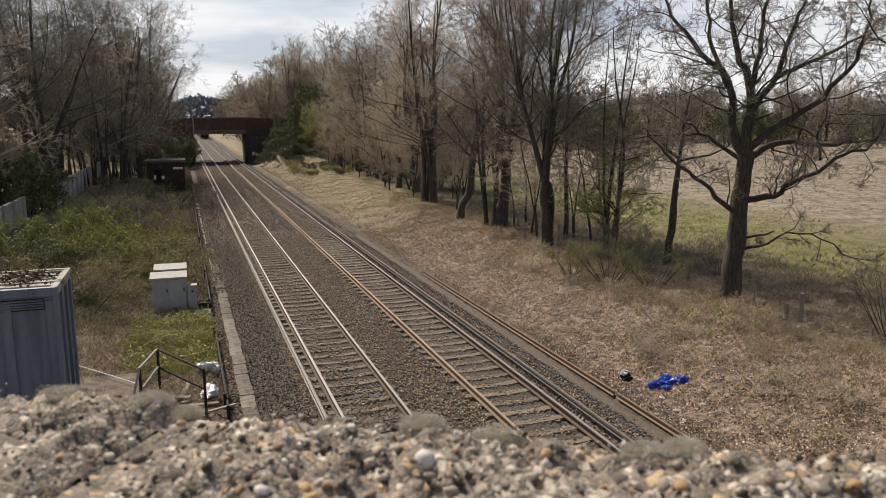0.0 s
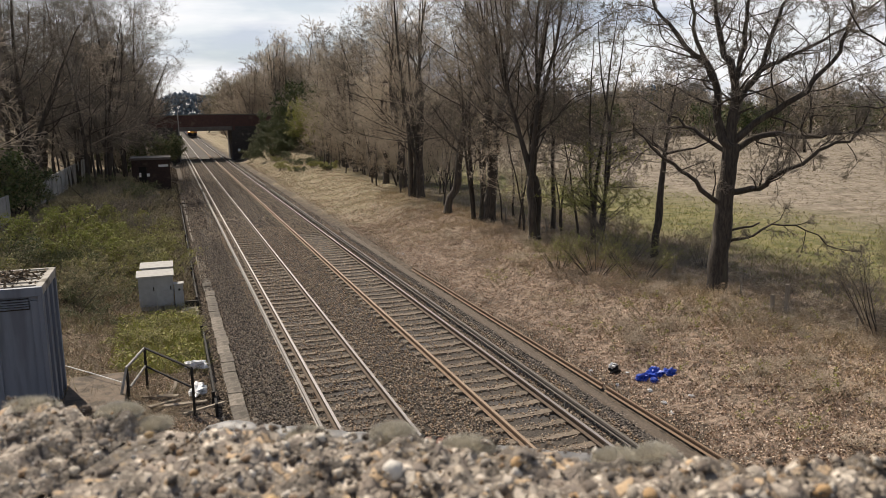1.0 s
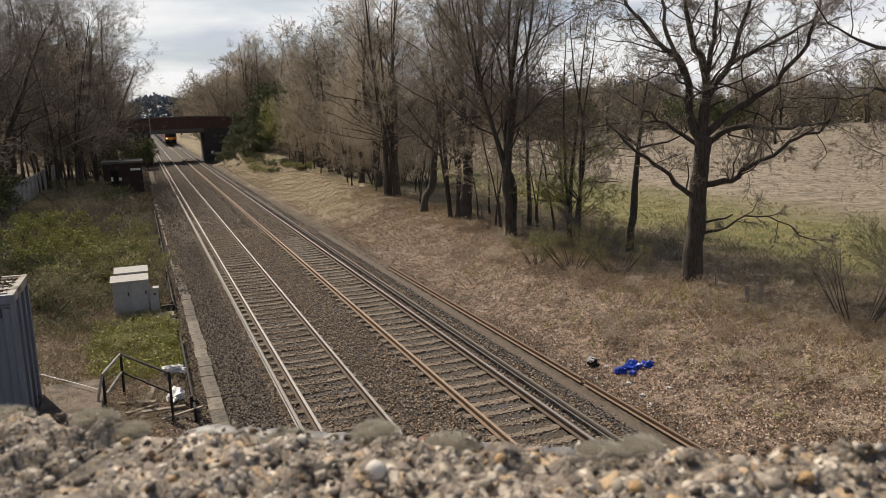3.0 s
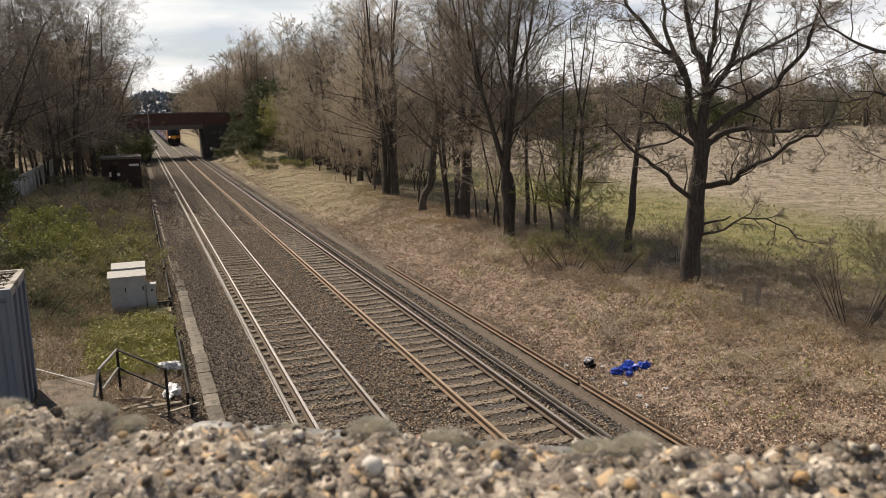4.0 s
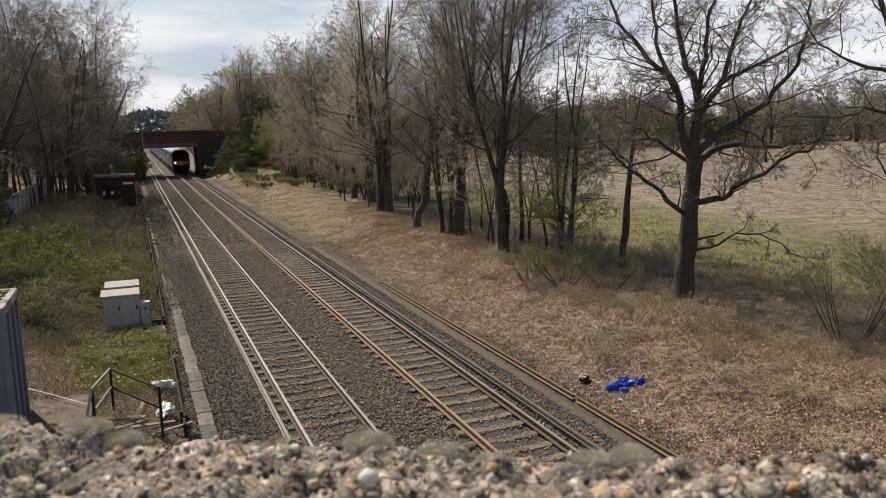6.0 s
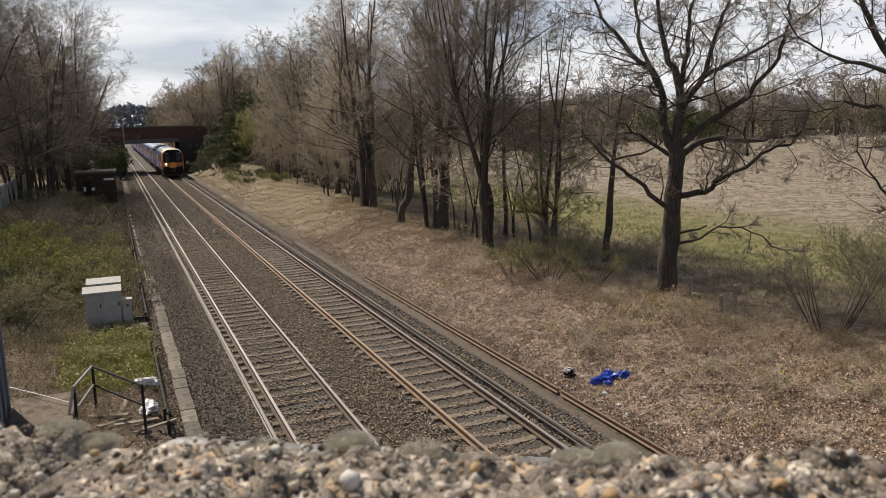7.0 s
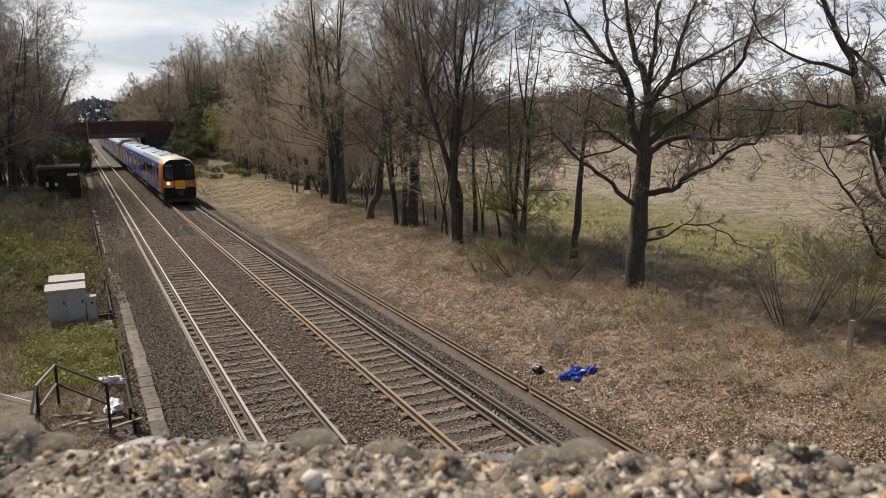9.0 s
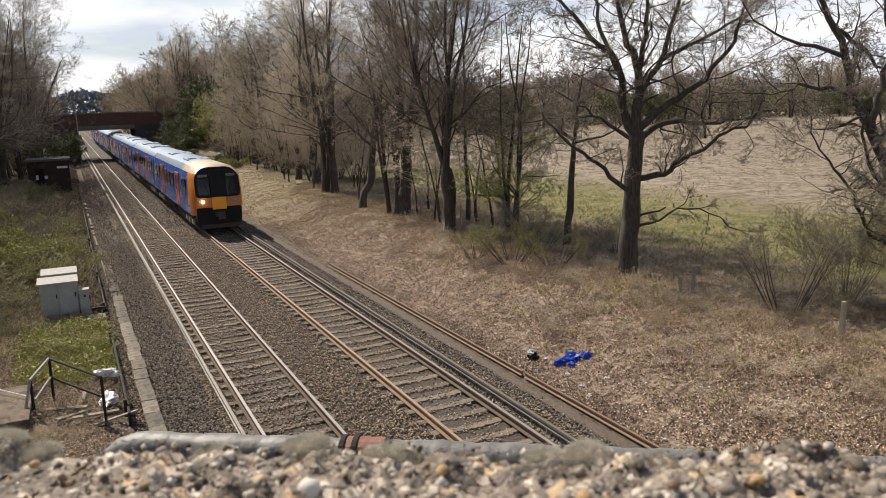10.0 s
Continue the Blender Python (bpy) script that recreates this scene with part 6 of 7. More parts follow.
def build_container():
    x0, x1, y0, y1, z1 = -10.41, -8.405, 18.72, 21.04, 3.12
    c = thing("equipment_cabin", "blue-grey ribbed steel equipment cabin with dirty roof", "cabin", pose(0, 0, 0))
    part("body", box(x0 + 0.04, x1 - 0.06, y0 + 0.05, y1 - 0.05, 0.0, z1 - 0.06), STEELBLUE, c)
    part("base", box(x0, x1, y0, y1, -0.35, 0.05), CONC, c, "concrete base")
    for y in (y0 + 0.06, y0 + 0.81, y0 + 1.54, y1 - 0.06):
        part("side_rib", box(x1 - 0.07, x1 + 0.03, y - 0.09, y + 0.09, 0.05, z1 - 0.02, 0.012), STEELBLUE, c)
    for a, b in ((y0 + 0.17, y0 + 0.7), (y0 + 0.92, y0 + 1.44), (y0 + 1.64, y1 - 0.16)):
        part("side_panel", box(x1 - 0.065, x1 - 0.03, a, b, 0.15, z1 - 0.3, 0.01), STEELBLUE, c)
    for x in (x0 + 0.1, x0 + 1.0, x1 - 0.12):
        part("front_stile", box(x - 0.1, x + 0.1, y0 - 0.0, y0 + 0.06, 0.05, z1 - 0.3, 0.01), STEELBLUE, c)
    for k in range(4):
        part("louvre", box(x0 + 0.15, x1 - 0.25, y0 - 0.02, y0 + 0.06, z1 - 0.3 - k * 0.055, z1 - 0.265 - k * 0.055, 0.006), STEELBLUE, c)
    # Black sheet added as painted shade behind the louvres.
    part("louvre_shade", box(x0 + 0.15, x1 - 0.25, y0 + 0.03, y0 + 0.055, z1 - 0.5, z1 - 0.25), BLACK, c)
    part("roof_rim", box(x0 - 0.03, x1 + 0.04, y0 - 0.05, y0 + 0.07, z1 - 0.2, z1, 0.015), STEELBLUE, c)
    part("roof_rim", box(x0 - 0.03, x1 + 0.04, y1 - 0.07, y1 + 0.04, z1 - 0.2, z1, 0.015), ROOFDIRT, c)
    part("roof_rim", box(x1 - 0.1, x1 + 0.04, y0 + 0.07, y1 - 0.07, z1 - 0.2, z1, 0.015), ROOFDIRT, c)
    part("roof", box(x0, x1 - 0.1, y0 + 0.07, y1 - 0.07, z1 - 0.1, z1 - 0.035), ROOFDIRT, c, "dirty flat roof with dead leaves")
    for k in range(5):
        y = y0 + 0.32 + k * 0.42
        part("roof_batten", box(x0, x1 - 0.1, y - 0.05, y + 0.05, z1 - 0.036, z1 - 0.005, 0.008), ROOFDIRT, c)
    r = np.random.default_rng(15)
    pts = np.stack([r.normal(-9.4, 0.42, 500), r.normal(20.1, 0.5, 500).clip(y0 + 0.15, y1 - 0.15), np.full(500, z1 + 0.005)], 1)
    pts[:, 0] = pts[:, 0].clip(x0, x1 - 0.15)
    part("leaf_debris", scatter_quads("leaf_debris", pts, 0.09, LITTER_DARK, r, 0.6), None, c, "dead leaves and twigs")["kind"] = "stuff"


build_container()


def build_cabinets():
    def cabinet(x0, x1, y0, y1, zb, zt, doors):
        c = thing("trackside_cabinet", "grey metal trackside cabinet with white sloping lid", "cabinet", pose(0, 0, 0), "trackside cabinets")
        part("body", box(x0, x1, y0, y1, zb + 0.12, zt, 0.01), CABGREY, c)
        part("plinth", box(x0 + 0.03, x1 - 0.03, y0 + 0.03, y1 - 0.03, zb - 0.3, zb + 0.13), CONC, c, "concrete plinth")
        w = (x1 - x0) / doors
        for k in range(doors):
            d = part("door", box(x0 + k * w + 0.012, x0 + (k + 1) * w - 0.012, y0 - 0.018, y0 + 0.004, zb + 0.16, zt - 0.03, 0.005), CABGREY, c)
            part("handle", box(x0 + k * w + w - 0.1, x0 + k * w + w - 0.06, y0 - 0.04, y0 - 0.016, (zb + zt) / 2 + 0.1, (zb + zt) / 2 + 0.24, 0.006), BLACK, d)
            for z in (zb + 0.35, zt - 0.2):
                part("hinge", box(x0 + k * w + 0.0, x0 + k * w + 0.04, y0 - 0.03, y0 - 0.014, z, z + 0.09), CABGREY, d)
        lid = bmesh.new()
        loft([[(x, y0 - 0.08, zt), (x, y0 - 0.08, zt + 0.05), (x, y1 + 0.06, zt + 0.13), (x, y1 + 0.06, zt)] for x in (x0 - 0.06, x1 + 0.05)], lid)
        part("lid", lid, CABTOP, c, "white weathered lid")
        return c
    cabinet(-6.9, -5.74, 29.45, 30.15, -0.12, 1.06, 2)
    cabinet(-6.82, -5.74, 31.2, 31.9, -0.08, 1.05, 2)
    b = thing("junction_box", "small grey junction box beside the cabinet", "junction box", pose(0, 0, 0))
    part("body", box(-5.7, -5.4, 29.35, 29.65, -0.05, 0.74, 0.01), CABGREY, b)
    part("lid", box(-5.73, -5.37, 29.3, 29.68, 0.74, 0.79, 0.01), CABTOP, b)
    part("lock", box(-5.57, -5.5, 29.32, 29.352, 0.53, 0.6), BLACK, b)
    part("leg", box(-5.62, -5.48, 29.42, 29.58, -0.4, -0.04), CABGREY, b)
    s = thing("paving_slabs", "sunken concrete slabs beside the cabinets", "paving", pose(0, 0, 0), kind="structure")
    part("slab", box(-5.6, -4.98, 27.2, 28.1, -0.35, -0.08, 0.012), CONC, s)
    part("slab", box(-5.5, -4.96, 28.25, 29.1, -0.35, -0.06, 0.012), CONC, s)
    part("kerb", box(-5.66, -4.96, 28.12, 28.24, -0.35, 0.02, 0.01), CONC, s)
    part("kerb", box(-5.36, -4.96, 29.6, 29.72, -0.35, 0.05, 0.01), BLACK, s)


build_cabinets()


def crumple(seed, sx, sy, sz, material, m, name, label, cat, group=""):
    bm = bmesh.new()
    bmesh.ops.create_icosphere(bm, subdivisions=4, radius=1.0)
    off = Vector((seed * 3.1, seed * 1.7, seed))
    for v in bm.verts:
        k = 1 + 0.75 * noise.noise(v.co * 1.6 + off) + 0.35 * noise.noise(v.co * 4 + off) + 0.12 * noise.noise(v.co * 9 + off)
        v.co = Vector((v.co.x * k * sx, v.co.y * k * sy, max(-0.06, v.co.z * k * sz)))
    g = thing(name, label, cat, m, group)
    part("sheet", bm, material, g)
    return g


def build_handrail():
    h = thing("step_handrail", "black tubular handrail at the steps down to the line", "handrail", pose(0, 0, 0))
    a, b, c = Vector((-6.49, 20.69, 0.96)), Vector((-5.42, 18.52, 0.97)), Vector((-6.9, 19.98, 0.72))
    part("post", rod([(a.x, a.y, -0.3), a], 0.032), BLACK, h)
    part("post", rod([(b.x, b.y, -0.4), b], 0.032), BLACK, h)
    part("post", rod([(c.x, c.y, -0.3), c], 0.032), BLACK, h)
    part("top_rail", rod([a, b], 0.03), BLACK, h)
    part("mid_rail", rod([(a.x, a.y, 0.48), (b.x, b.y, 0.50)], 0.026), BLACK, h)
    part("top_rail", rod([a, c, (-7.12, 19.7, -0.15)], 0.034), GREYPIPE, h, "bare galvanised rail")
    part("mid_rail", rod([(a.x, a.y, 0.5), (-6.85, 20.05, 0.2)], 0.03), GREYPIPE, h, "bare galvanised rail")
    w = thing("white_pole", "thin white plastic pole lying across the slab", "pole", pose(0, 0, 0))
    part("pole_shaft", rod([(-8.7, 22.6, 0.22), (-7.9, 21.5, 0.24), (-7.05, 20.4, 0.22)], 0.012), WHITE, w)
    s = thing("concrete_pad", "brown stained concrete pad by the cabin", "pad", pose(0, 0, 0), kind="structure")
    part("pad", box(-8.34, -6.95, 19.0, 21.6, -0.4, 0.13, 0.04), PAD, s)
    rng = random.Random(17)
    for x, y, z, ln, wd, turn in ((-5.26, 21.75, 0.0, 0.62, 0.3, -20), (-5.3, 19.85, -0.05, 0.6, 0.42, 65)):
        crumple(int(y * 7), ln * 0.5, wd * 0.45, 0.12, SACK, pose(x, y, z + 0.03, 0, 0, turn), "plastic_sack", "crumpled white plastic sack on the ground", "sack", "sacks")
    for x, y, turn in ((-6.05, 19.5, 40), (-6.2, 20.0, -30), (-5.6, 19.2, 10), (-5.9, 20.3, 75), (-5.2, 18.7, 20)):
        t = thing("broken_board", "broken dark timber board among the litter", "board", pose(x, y, on_land(x, y, 0.08), rng.uniform(-8, 8), rng.uniform(-10, 10), turn), "broken boards")
        part("plank", box(-0.5, 0.5, -0.06, 0.06, -0.02, 0.02, 0.005), WOODPOST, t)


build_handrail()


# ---- right bank: fence, litter ----
def build_wire_fence():
    f = thing("wire_fence", "old post and wire fence along the bank", "fence", pose(0, 0, 0))
    rng = random.Random(19)
    pts = [(11.2, 12.95, 1.58, 0.055), (11.25, 18.15, 1.56, 0.055), (11.05, 18.5, 1.2, 0.045), (11.55, 15.9, 1.1, 0.03), (11.9, 20.9, 1.25, 0.03), (11.55, 24.1, 1.45, 0.05),
           (11.5, 34.4, 1.5, 0.05), (11.6, 29.5, 1.4, 0.05), (11.6, 39.5, 1.45, 0.05), (11.7, 45, 1.45, 0.05), (11.9, 50.5, 1.45, 0.05), (11.4, 8.0, 1.5, 0.05)]
    for x, y, top, w in pts:
        bm = box(-w, w, -w, w, -0.4, top - on_land(x, y), 0.012)
        ob = part("post", bm, WOODPOST, f)
        ob.location, ob.rotation_euler = (x, y, on_land(x, y)), (rng.uniform(-0.04, 0.04), rng.uniform(-0.04, 0.04), rng.uniform(0, 0.5))
    for z in (0.75, 1.05, 1.35):
        line = sorted((y, x) for x, y, t, w in pts if w > 0.046)
        part("wire", rod([(x, y, z + 0.05 * math.sin(y)) for y, x in line], 0.002, 5), BLACK, f)


build_wire_fence()


for i, (x, y, s, tz) in enumerate(((5.62, 16.95, 0.17, 0.13), (6.0, 16.95, 0.24, 0.16), (6.3, 16.75, 0.15, 0.12), (5.75, 16.6, 0.10, 0.06))):
    crumple(i + 3, s, s * 0.8, tz, BLUE, pose(x, y, on_land(x, y, 0.04), 0, 0, i * 50), "plastic_bag", "crumpled bright blue plastic bag on dead leaves", "plastic bag", "blue plastic bags")
crumple(9, 0.13, 0.11, 0.15, BLACK, pose(5.28, 17.75, on_land(5.28, 17.75, 0.05)), "rubbish_bag", "small black rubbish bag", "rubbish")
crumple(10, 0.10, 0.08, 0.08, SACK, pose(5.25, 17.8, on_land(5.25, 17.8, 0.2)), "plastic_wrapper", "white plastic wrapper on the bank", "wrapper", "wrappers")
for i, (x, y) in enumerate(((5.55, 17.55), (4.85, 16.9), (5.35, 16.2), (5.2, 15.4), (5.9, 15.3), (4.75, 18.1), (5.0, 14.8), (4.9, 37.5), (5.05, 37.2))):
    crumple(20 + i, 0.06, 0.045, 0.04, SACK, pose(x, y, on_land(x, y, 0.02), 0, 0, i * 40), "plastic_wrapper", "white scrap of plastic among leaves", "wrapper", "wrappers")


def cover(name, n, area, seed, build, label, cat, power=1.3, freq=0.45, bias=-0.25):
    """Scatter over a stretch of ground, thicker near the camera."""
    r = np.random.default_rng(seed)
    x0, x1, y0, y1 = area
    x = r.uniform(x0, x1, n)
    y = y0 + (y1 - y0) * r.random(n) ** power
    patch = np.array([noise.noise((a * freq, b * freq, seed)) for a, b in zip(x, y)])
    keep = patch > r.normal(bias, 0.3, n)
    x, y = x[keep], y[keep]
    ob = new(name, build(np.stack([x, y, land(x, y)], 1), r))
    tagged(ob, label, cat, kind="stuff")


def up(p, dz):
    return p + np.array([0, 0, dz])


cover("leaf_litter", 170000, (4.5, 11.5, 8.0, 48.0), 71, lambda p, r: scatter_quads("leaf_litter", p + np.stack([0 * p[:, 0], 0 * p[:, 0], r.uniform(0.01, 0.06, len(p))], 1), 0.058, LITTER, r, 0.35, 0.7), "brown dead leaves covering the bank", "dead leaves", 1.7, 1.9, -0.28)
cover("dry_stems", 90000, (6.4, 12.2, 8.0, 60.0), 72, lambda p, r: blades("dry_stems", p, 0.06 + 0.18 * step(7.0, 10.0, p[:, 0]), np.full(len(p), 0.011), DRYSTEM, r, 0.8), "dry brown stems and dead grass on the bank", "dead grass", 1.5, 1.1, -0.05)
cover("bank_grass", 40000, (4.8, 13.0, 38.0, 118.0), 73, lambda p, r: blades("bank_grass", p, np.full(len(p), 0.13), np.full(len(p), 0.022), DRYSTEM_GREEN, r, 0.9), "short olive and brown grass on the bank", "grass", 1.0)
cover("path_scrub", 26000, (11.5, 19.0, 8.0, 60.0), 74, lambda p, r: blades("path_scrub", p, np.full(len(p), 0.22), np.full(len(p), 0.02), DRYSTEM_DARK, r, 0.8), "dark dead weeds under the trees", "weeds", 1.2)
cover("field_grass", 75000, (16.0, 115.0, 10.0, 140.0), 75, lambda p, r: blades("field_grass", p, 0.07 + 0.05 * step(24, 40, p[:, 0]), 0.03 + 0.0012 * p[:, 1], STRAW, r, 1.7), "pale straw stubble of the field", "straw", 1.2)
cover("field_green", 26000, (14.5, 30.0, 12.0, 70.0), 76, lambda p, r: blades("field_green", p, np.full(len(p), 0.13), np.full(len(p), 0.03), GRASS, r, 0.8), "short green grass at the field edge", "grass", 1.2)
cover("verge_grass", 26000, (-13.5, -5.0, 26.0, 84.0), 77, lambda p, r: blades("verge_grass", p, np.full(len(p), 0.26), np.full(len(p), 0.025), DRYSTEM_GREEN, r, 0.8), "rough grass and weeds beside the line", "grass", 1.4, 0.9, -0.05)
cover("verge_stems", 22000, (-13.0, -5.0, 20.0, 70.0), 86, lambda p, r: blades("verge_stems", p, np.full(len(p), 0.34), np.full(len(p), 0.018), DRYSTEM_DARK, r, 0.9), "grey-brown dead stems among the verge grass", "dead stems", 1.3)
cover("verge_litter", 30000, (-10.0, -7.2, 15.0, 34.0), 78, lambda p, r: scatter_quads("verge_litter", up(p, 0.03), 0.05, LITTER, r, 0.4, 0.7), "dead leaves and twigs beside the steps", "dead leaves", 1.2)
cover("verge_litter", 16000, (-7.3, -4.95, 15.0, 22.3), 88, lambda p, r: scatter_quads("verge_litter", up(p, 0.03), 0.05, LITTER, r, 0.4, 0.7), "dead leaves and twigs round the handrail", "dead leaves", 1.0)
cover("green_weeds", 11000, (-7.5, -5.0, 22.0, 28.2), 79, lambda p, r: scatter_quads("green_weeds", p + np.stack([0 * p[:, 0], 0 * p[:, 0], r.uniform(0.02, 0.32, len(p))], 1), 0.075, WEED, r, 0.3, 0.8), "bright yellow-green weeds below the cabinet", "weeds", 1.0, 1.4, -0.1)
cover("green_weeds", 7000, (-12.5, -6.5, 31.0, 44.0), 80, lambda p, r: scatter_quads("green_weeds", p + np.stack([0 * p[:, 0], 0 * p[:, 0], r.uniform(0.05, 0.75, len(p))], 1), 0.095, WEED, r, 0.3, 0.8), "yellow-green weeds by the fence", "weeds", 1.0, 0.6, 0.0)


DRY = tree_meshes(37, 1.4, 0.016, habit(kids=(6, 5, 4, 0, 0, 0), step=(0.3, 0.3, 0.3, 0.2, 0.2, 0.2), lift=(0.0, 0.0, 0, 0, 0, 0), angle=(50, 50, 50, 50, 50, 50), wobble=0.12, tip=0.004), top=3, stems=14, spread=1.2, flare=1.0, fat_levels=0, bark=TWIG_DRY, twig=TWIG_DRY)


cover("bright_grass", 26000, (-7.2, -4.98, 21.8, 27.8), 83, lambda p, r: blades("bright_grass", p, np.full(len(p), 0.2), np.full(len(p), 0.02), WEED, r, 0.8), "bright yellow-green grass below the cabinet", "grass", 1.0, 1.4, -0.1)


cover("leaf_litter", 34000, (4.6, 11.0, 44.0, 112.0), 85, lambda p, r: scatter_quads("leaf_litter", up(p, 0.04), 0.075, LITTER, r, 0.35, 0.7), "pale dead leaves along the far bank", "dead leaves", 1.2)
cover("cess_litter", 22000, (-6.4, -4.62, 26.0, 112.0), 84, lambda p, r: scatter_quads("cess_litter", up(p, 0.03), 0.11, LITTER_DARK, r, 0.35, 0.7), "dark leaves and dirt along the line", "dead leaves", 1.2)


SPRIG = tree_meshes(39, 0.3, 0.006, habit(kids=(5, 0, 0, 0, 0, 0), step=(0.1, 0.1, 0.1, 0.1, 0.1, 0.1), tip=0.003), top=1, stems=7, spread=0.9, flare=1.0, fat_levels=0, bark=TWIG_OLIVE, twig=TWIG_OLIVE)


def crest_brambles():
    r = random.Random(81)
    thin = [tree_meshes(40 + 50 * i, 1.2, 0.011, habit(kids=(7, 5, 4, 0, 0, 0), step=(0.2, 0.2, 0.2, 0.2, 0.2, 0.2), lift=(-0.08, -0.04, 0, 0, 0, 0), angle=(55, 52, 50, 50, 50, 50), wobble=0.16, tip=0.0045), top=3, stems=13, spread=1.5,
                        flare=1.0, fat_levels=0, bark=b, twig=b) for i, b in enumerate((TWIG_DRY, TWIG_LIT))]
    for k in range(120):
        y = 9.5 + 30 * r.random() ** 1.2
        x = 11.4 - 4.4 * r.random() ** 1.5
        plant(thin[k % 2], scaled(x, y, r.uniform(0, 360), r.uniform(0.35, 0.75), tall=0.62), "low dry bramble with arching canes on the leafy bank", "bramble", "low brambles", "bramble")
    green = sprout(SPRIG[2], 90, 0.05, WEED, 21)
    lush = sprout(BRAMBLE[2], 1500, 0.085, WEED, 22)
    for k in range(24):
        x, y = r.uniform(-7.2, -5.2), r.uniform(22.4, 28.6)
        if y < 24.5 and x < -6.2:
            continue
        plant(BRAMBLE, scaled(x, y, r.uniform(0, 360), r.uniform(0.2, 0.42), tall=0.6), "clump of bright yellow-green weeds below the cabinet", "weed", "weed clumps", "weed_clump", leaves=lush)
    for k in range(30):
        x, y = r.uniform(11.3, 15.5), r.uniform(11.5, 27)
        plant(thin[k % 2], scaled(x, y, r.uniform(0, 360), r.uniform(0.35, 0.7), tall=0.7), "low dry bramble along the wire fence", "bramble", "low brambles", "bramble")
    for k in range(46):
        plant(SPRIG, scaled(r.uniform(5.6, 11.0), 9 + 22 * r.random(), r.uniform(0, 360), r.uniform(0.5, 1.2)), "small green bramble sprig among dead leaves", "weed", "green sprigs", "sprig", leaves=green)
    for k in range(34):
        y = r.uniform(18, 34)
        x = -r.uniform(5.8, 9.0)
        if x < -8.1 and y < 22:
            continue
        plant(DRY, scaled(x, y, r.uniform(0, 360), r.uniform(0.16, 0.32), tall=0.7), "low dry bramble beside the steps", "bramble", "low brambles", "bramble")


crest_brambles()


def build_brushwood():
    """Cut sticks heaped round the handrail."""
    r = random.Random(87)
    for k in range(15):
        x, y = r.uniform(-7.2, -5.3), r.uniform(18.0, 21.8)
        plant(DRY, scaled(x, y, r.uniform(0, 360), r.uniform(0.22, 0.4), tall=0.45), "low heap of dead sticks by the handrail", "brushwood", "brushwood heaps", "brushwood")


build_brushwood()


# ---- on and below the parapet ----
def build_service_pipe():
    p = thing("service_pipe", "grey wrapped service pipe slung beside the bridge", "pipe", pose(-5.50, 2.37, 5.77, 0, 0, -34))
    bm = bmesh.new()
    pts, rr = [], []
    for k in range(240):
        pts.append((0.02 + k * 0.02, 0.004 * math.sin(k * 0.05), 0.0))
        rr.append(0.053 + 0.0016 * math.sin(k * 1.9) + 0.0016 * math.sin(k * 0.61))
    rod([(-0.16, -0.12, -0.35), (-0.12, -0.08, -0.16), (-0.07, -0.03, -0.05), (-0.02, -0.005, -0.01)] + pts, [0.045, 0.047, 0.05, 0.052] + rr, 18, bm)
    part("wrapped_pipe", bm, WRAP, p, "grey tape-wrapped pipe", True)
    part("collar", rod([(0.635, 0, 0), (0.765, 0, 0)], 0.059, 20), REDPIPE, p, "red-brown painted collar")
    for x in (0.63, 0.665, 0.755):
        part("strap", rod([(x - 0.007, 0, 0), (x + 0.007, 0, 0)], 0.063, 20), BLACK, p)
    for x in (0.2, 1.9, 3.6):
        part("bracket", box(x - 0.02, x + 0.02, -1.35, 0.0, -0.10, -0.062), BLACK, p)


build_service_pipe()


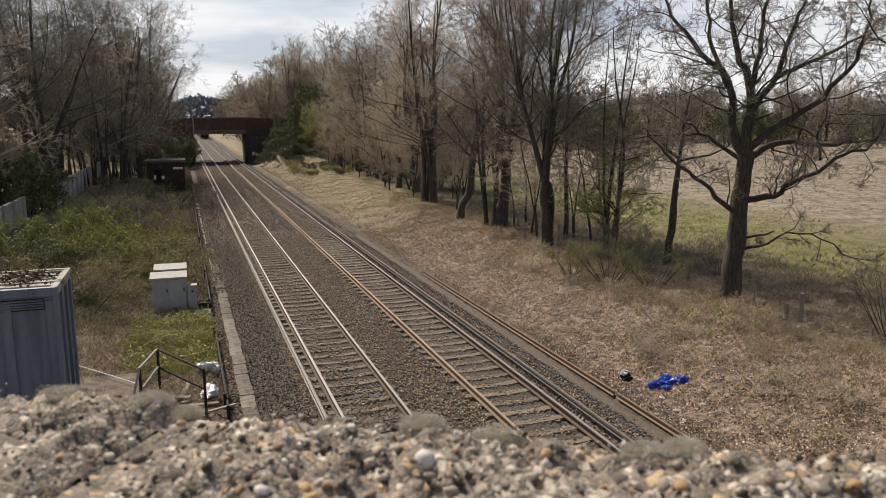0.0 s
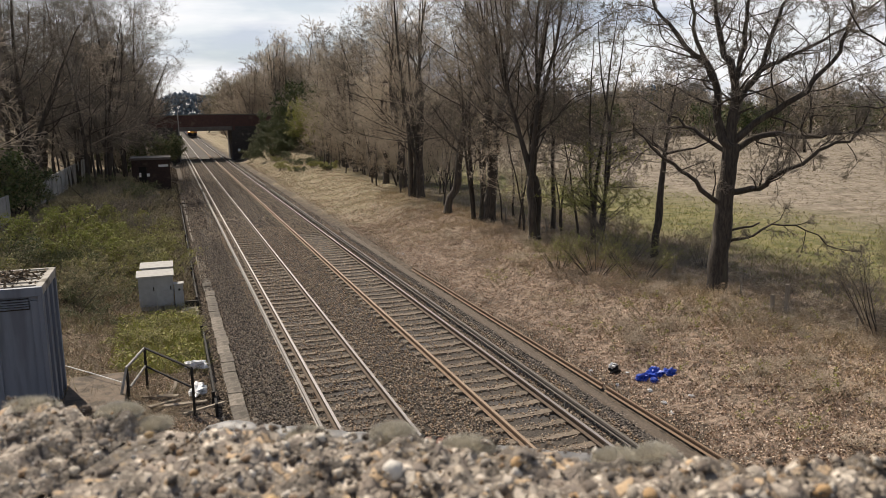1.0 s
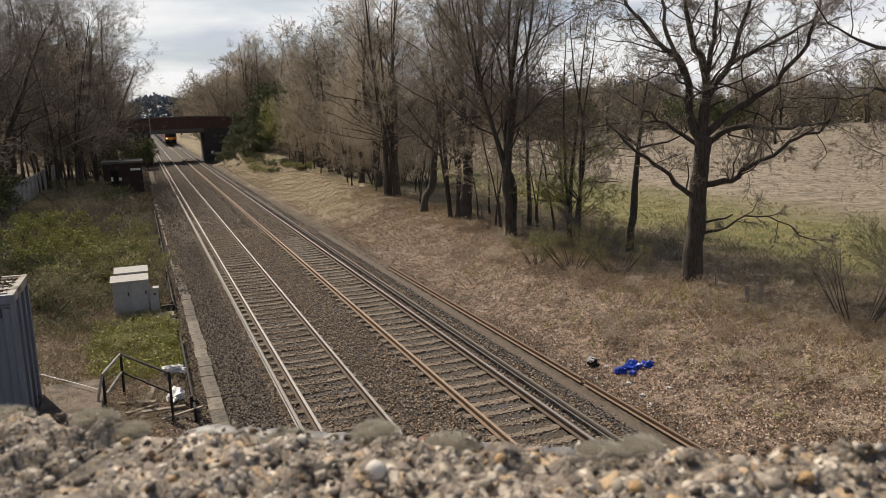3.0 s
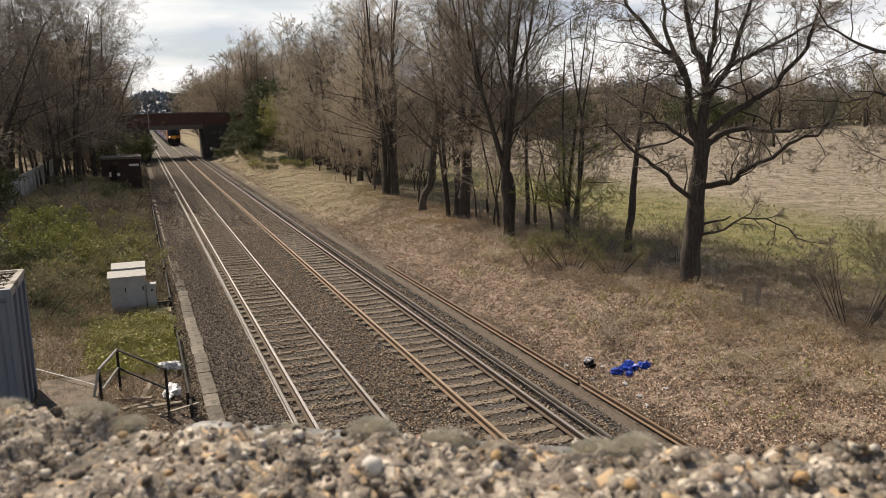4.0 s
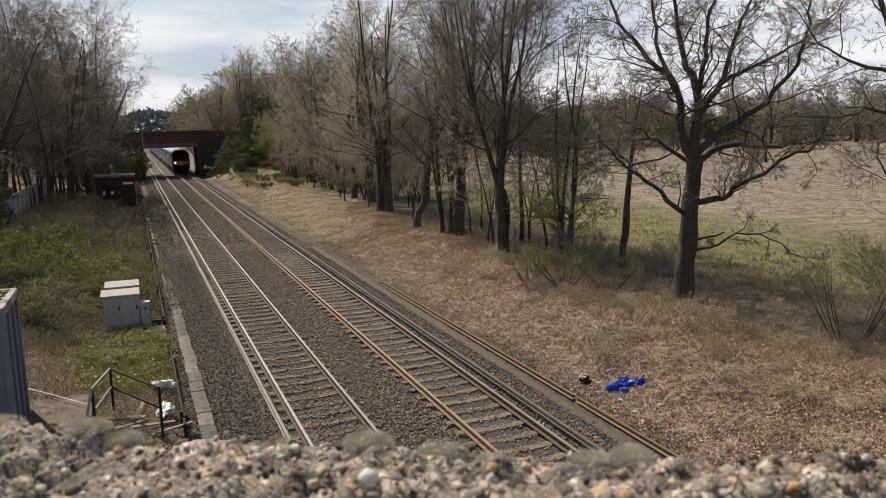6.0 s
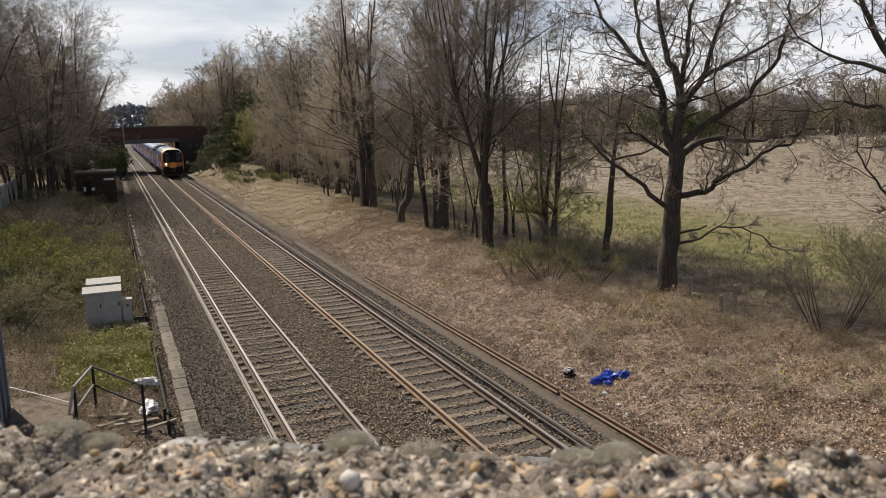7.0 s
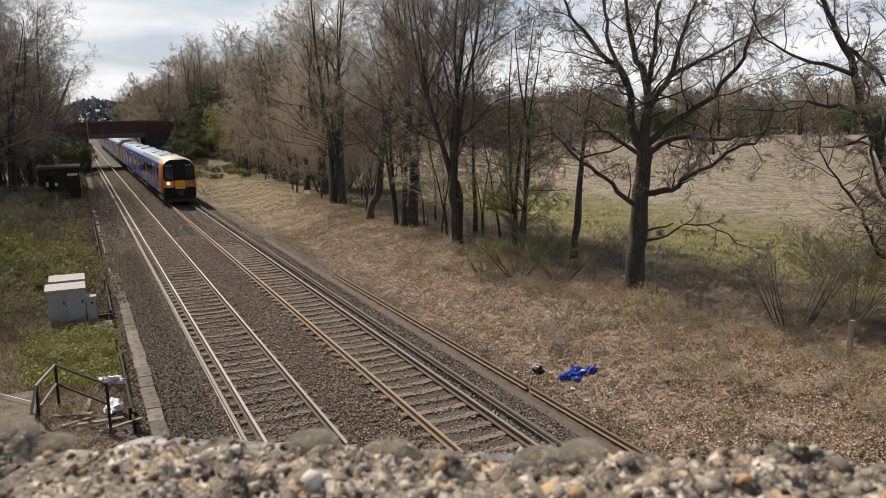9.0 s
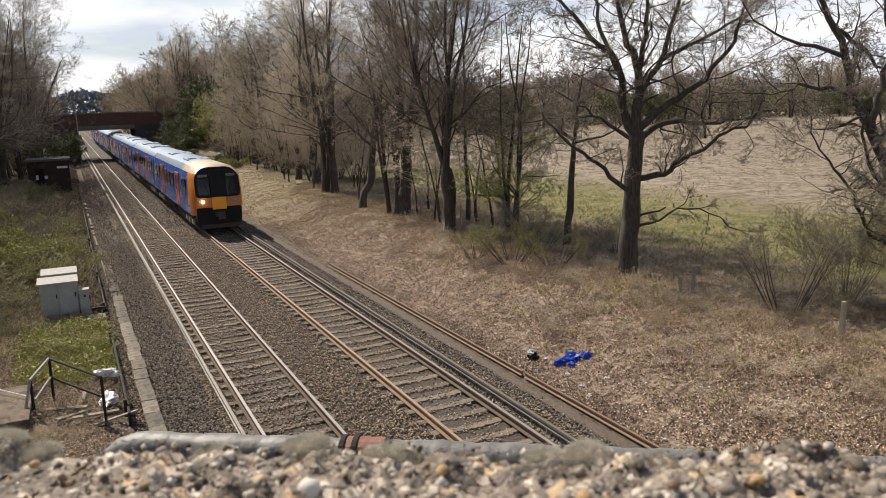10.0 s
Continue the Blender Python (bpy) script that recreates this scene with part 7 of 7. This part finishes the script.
def build_aggregate():
    """Pebbles, grit and moss of the coping; pebbles are parts, the grit one mesh."""
    top = new("coping_aggregate")
    top.matrix_basis = PM
    tagged(top, "rounded flint pebbles set in the parapet's coping", "pebbles")
    rng = random.Random(91)
    shapes = []
    for k in range(8):
        bm = bmesh.new()
        bmesh.ops.create_icosphere(bm, subdivisions=2, radius=1.0)
        ax = (rng.uniform(0.8, 1.25), rng.uniform(0.75, 1.0), rng.uniform(0.55, 0.8))
        for v in bm.verts:
            q = 1 + 0.28 * noise.noise(v.co * 1.1 + Vector((k * 5.0, 0, 0)))
            v.co = Vector((v.co.x * ax[0] * q, v.co.y * ax[1] * q, v.co.z * ax[2] * q))
        me = bpy.data.meshes.new("pebble")
        bm.to_mesh(me)
        bm.free()
        me.materials.append(PEBBLE)
        me.shade_smooth()
        shapes.append(me)
    done = []
    tries = 0
    while len(done) < 230 and tries < 9000:
        tries += 1
        x = rng.uniform(-0.3, 0.62)
        y = -0.022 - 0.152 * rng.random()
        if x < 0.03 and rng.random() < 0.8:
            continue
        r = rng.choice((0.003, 0.0035, 0.0035, 0.004, 0.004, 0.0045, 0.0045, 0.005, 0.0055, 0.007))
        if x < 0.1:
            r *= 0.75
        if y > -0.03:
            r = min(r, 0.005)
        if any((x - a) ** 2 + (y - b) ** 2 < (0.85 * (r + c)) ** 2 for a, b, c in done):
            continue
        done.append((x, y, r))
        ob = new("pebble", rng.choice(shapes))
        ob.parent = top
        ob.matrix_basis = Matrix.LocRotScale((x, y, coping_height(x, y) - r * 0.45), Euler((rng.uniform(-0.5, 0.5), rng.uniform(-0.5, 0.5), rng.uniform(0, 6.28))), (r, r, r))
    g = np.random.default_rng(92)
    n = 9000
    x, y = g.uniform(-0.35, 0.7, n), -0.001 - 0.19 * g.random(n)
    keep = (np.abs(x + 0.002) > 0.019) | (g.random(n) < 0.25)
    x, y = x[keep], y[keep]
    z = np.array([coping_height(a, b) for a, b in zip(x, y)])
    size = 0.001 + 0.0034 * g.random(len(x)) ** 3
    size = np.where(x < 0.05, size * 0.75, size)
    z = z - size * 0.4
    ob = stone_cloud("coping_grit", np.stack([x, y, z], 1), size[:, None, None], GRIT, g)
    ob.matrix_basis = PM
    tagged(ob, "fine grit and broken flints exposed in the coping", "grit", kind="stuff")
    # moss cushions along the outer edge: fine upright fibres over a low mound
    for x, w, hgt in ((-0.045, 0.022, 0.010), (-0.02, 0.016, 0.008), (0.092, 0.020, 0.011), (0.150, 0.020, 0.010), (0.197, 0.027, 0.015), (0.287, 0.022, 0.012),
                      (0.308, 0.016, 0.009), (-0.115, 0.03, 0.008)):
        m = thing("moss_cushion", "grey-green moss cushion on the coping's edge", "moss", PM @ pose(x, -0.008, coping_height(x, -0.01) - 0.002), "moss cushions")
        w, hgt = w * 0.72, hgt * 0.55
        nf = 6000
        q = g.normal(size=(nf, 3))
        q /= np.linalg.norm(q, axis=1)[:, None]
        q[:, 2] = np.abs(q[:, 2])
        bm = bmesh.new()
        bmesh.ops.create_icosphere(bm, subdivisions=3, radius=1.0)
        for v in bm.verts:
            b = 1 + 0.45 * noise.noise(v.co * 2.2 + Vector((x * 40, 0, 0)))
            v.co = Vector((v.co.x * w * 0.9 * b, v.co.y * 0.012 * b, v.co.z * hgt * 0.85 * b))
        part("mound", bm, MOSSMOUND, m, smooth=True)
        roots = q * np.array([w * 0.85, 0.0115, hgt * 0.8])
        tips = roots + q * 0.0026 * g.uniform(0.3, 1.6, (nf, 1)) + g.normal(size=(nf, 3)) * 0.0011
        side = np.cross(q, g.normal(size=(nf, 3)))
        side /= np.linalg.norm(side, axis=1)[:, None]
        v = np.stack([roots - side * 0.00017, roots + side * 0.00017, tips], 1).reshape(-1, 3)
        part("fibre_tuft", np_mesh("fibre_tuft", v, np.arange(3 * nf).reshape(nf, 3), MOSS), None, m)


build_aggregate()


# ---- what moves ----
def motions():
    rows = []
    for t in range(11):
        s = 10 - t
        rows.append((t, pose(RIGHT_C, 44.6 + 21.45 * s + 0.08 * s * s, 0)))
    walk(TRAIN, rows)


motions()
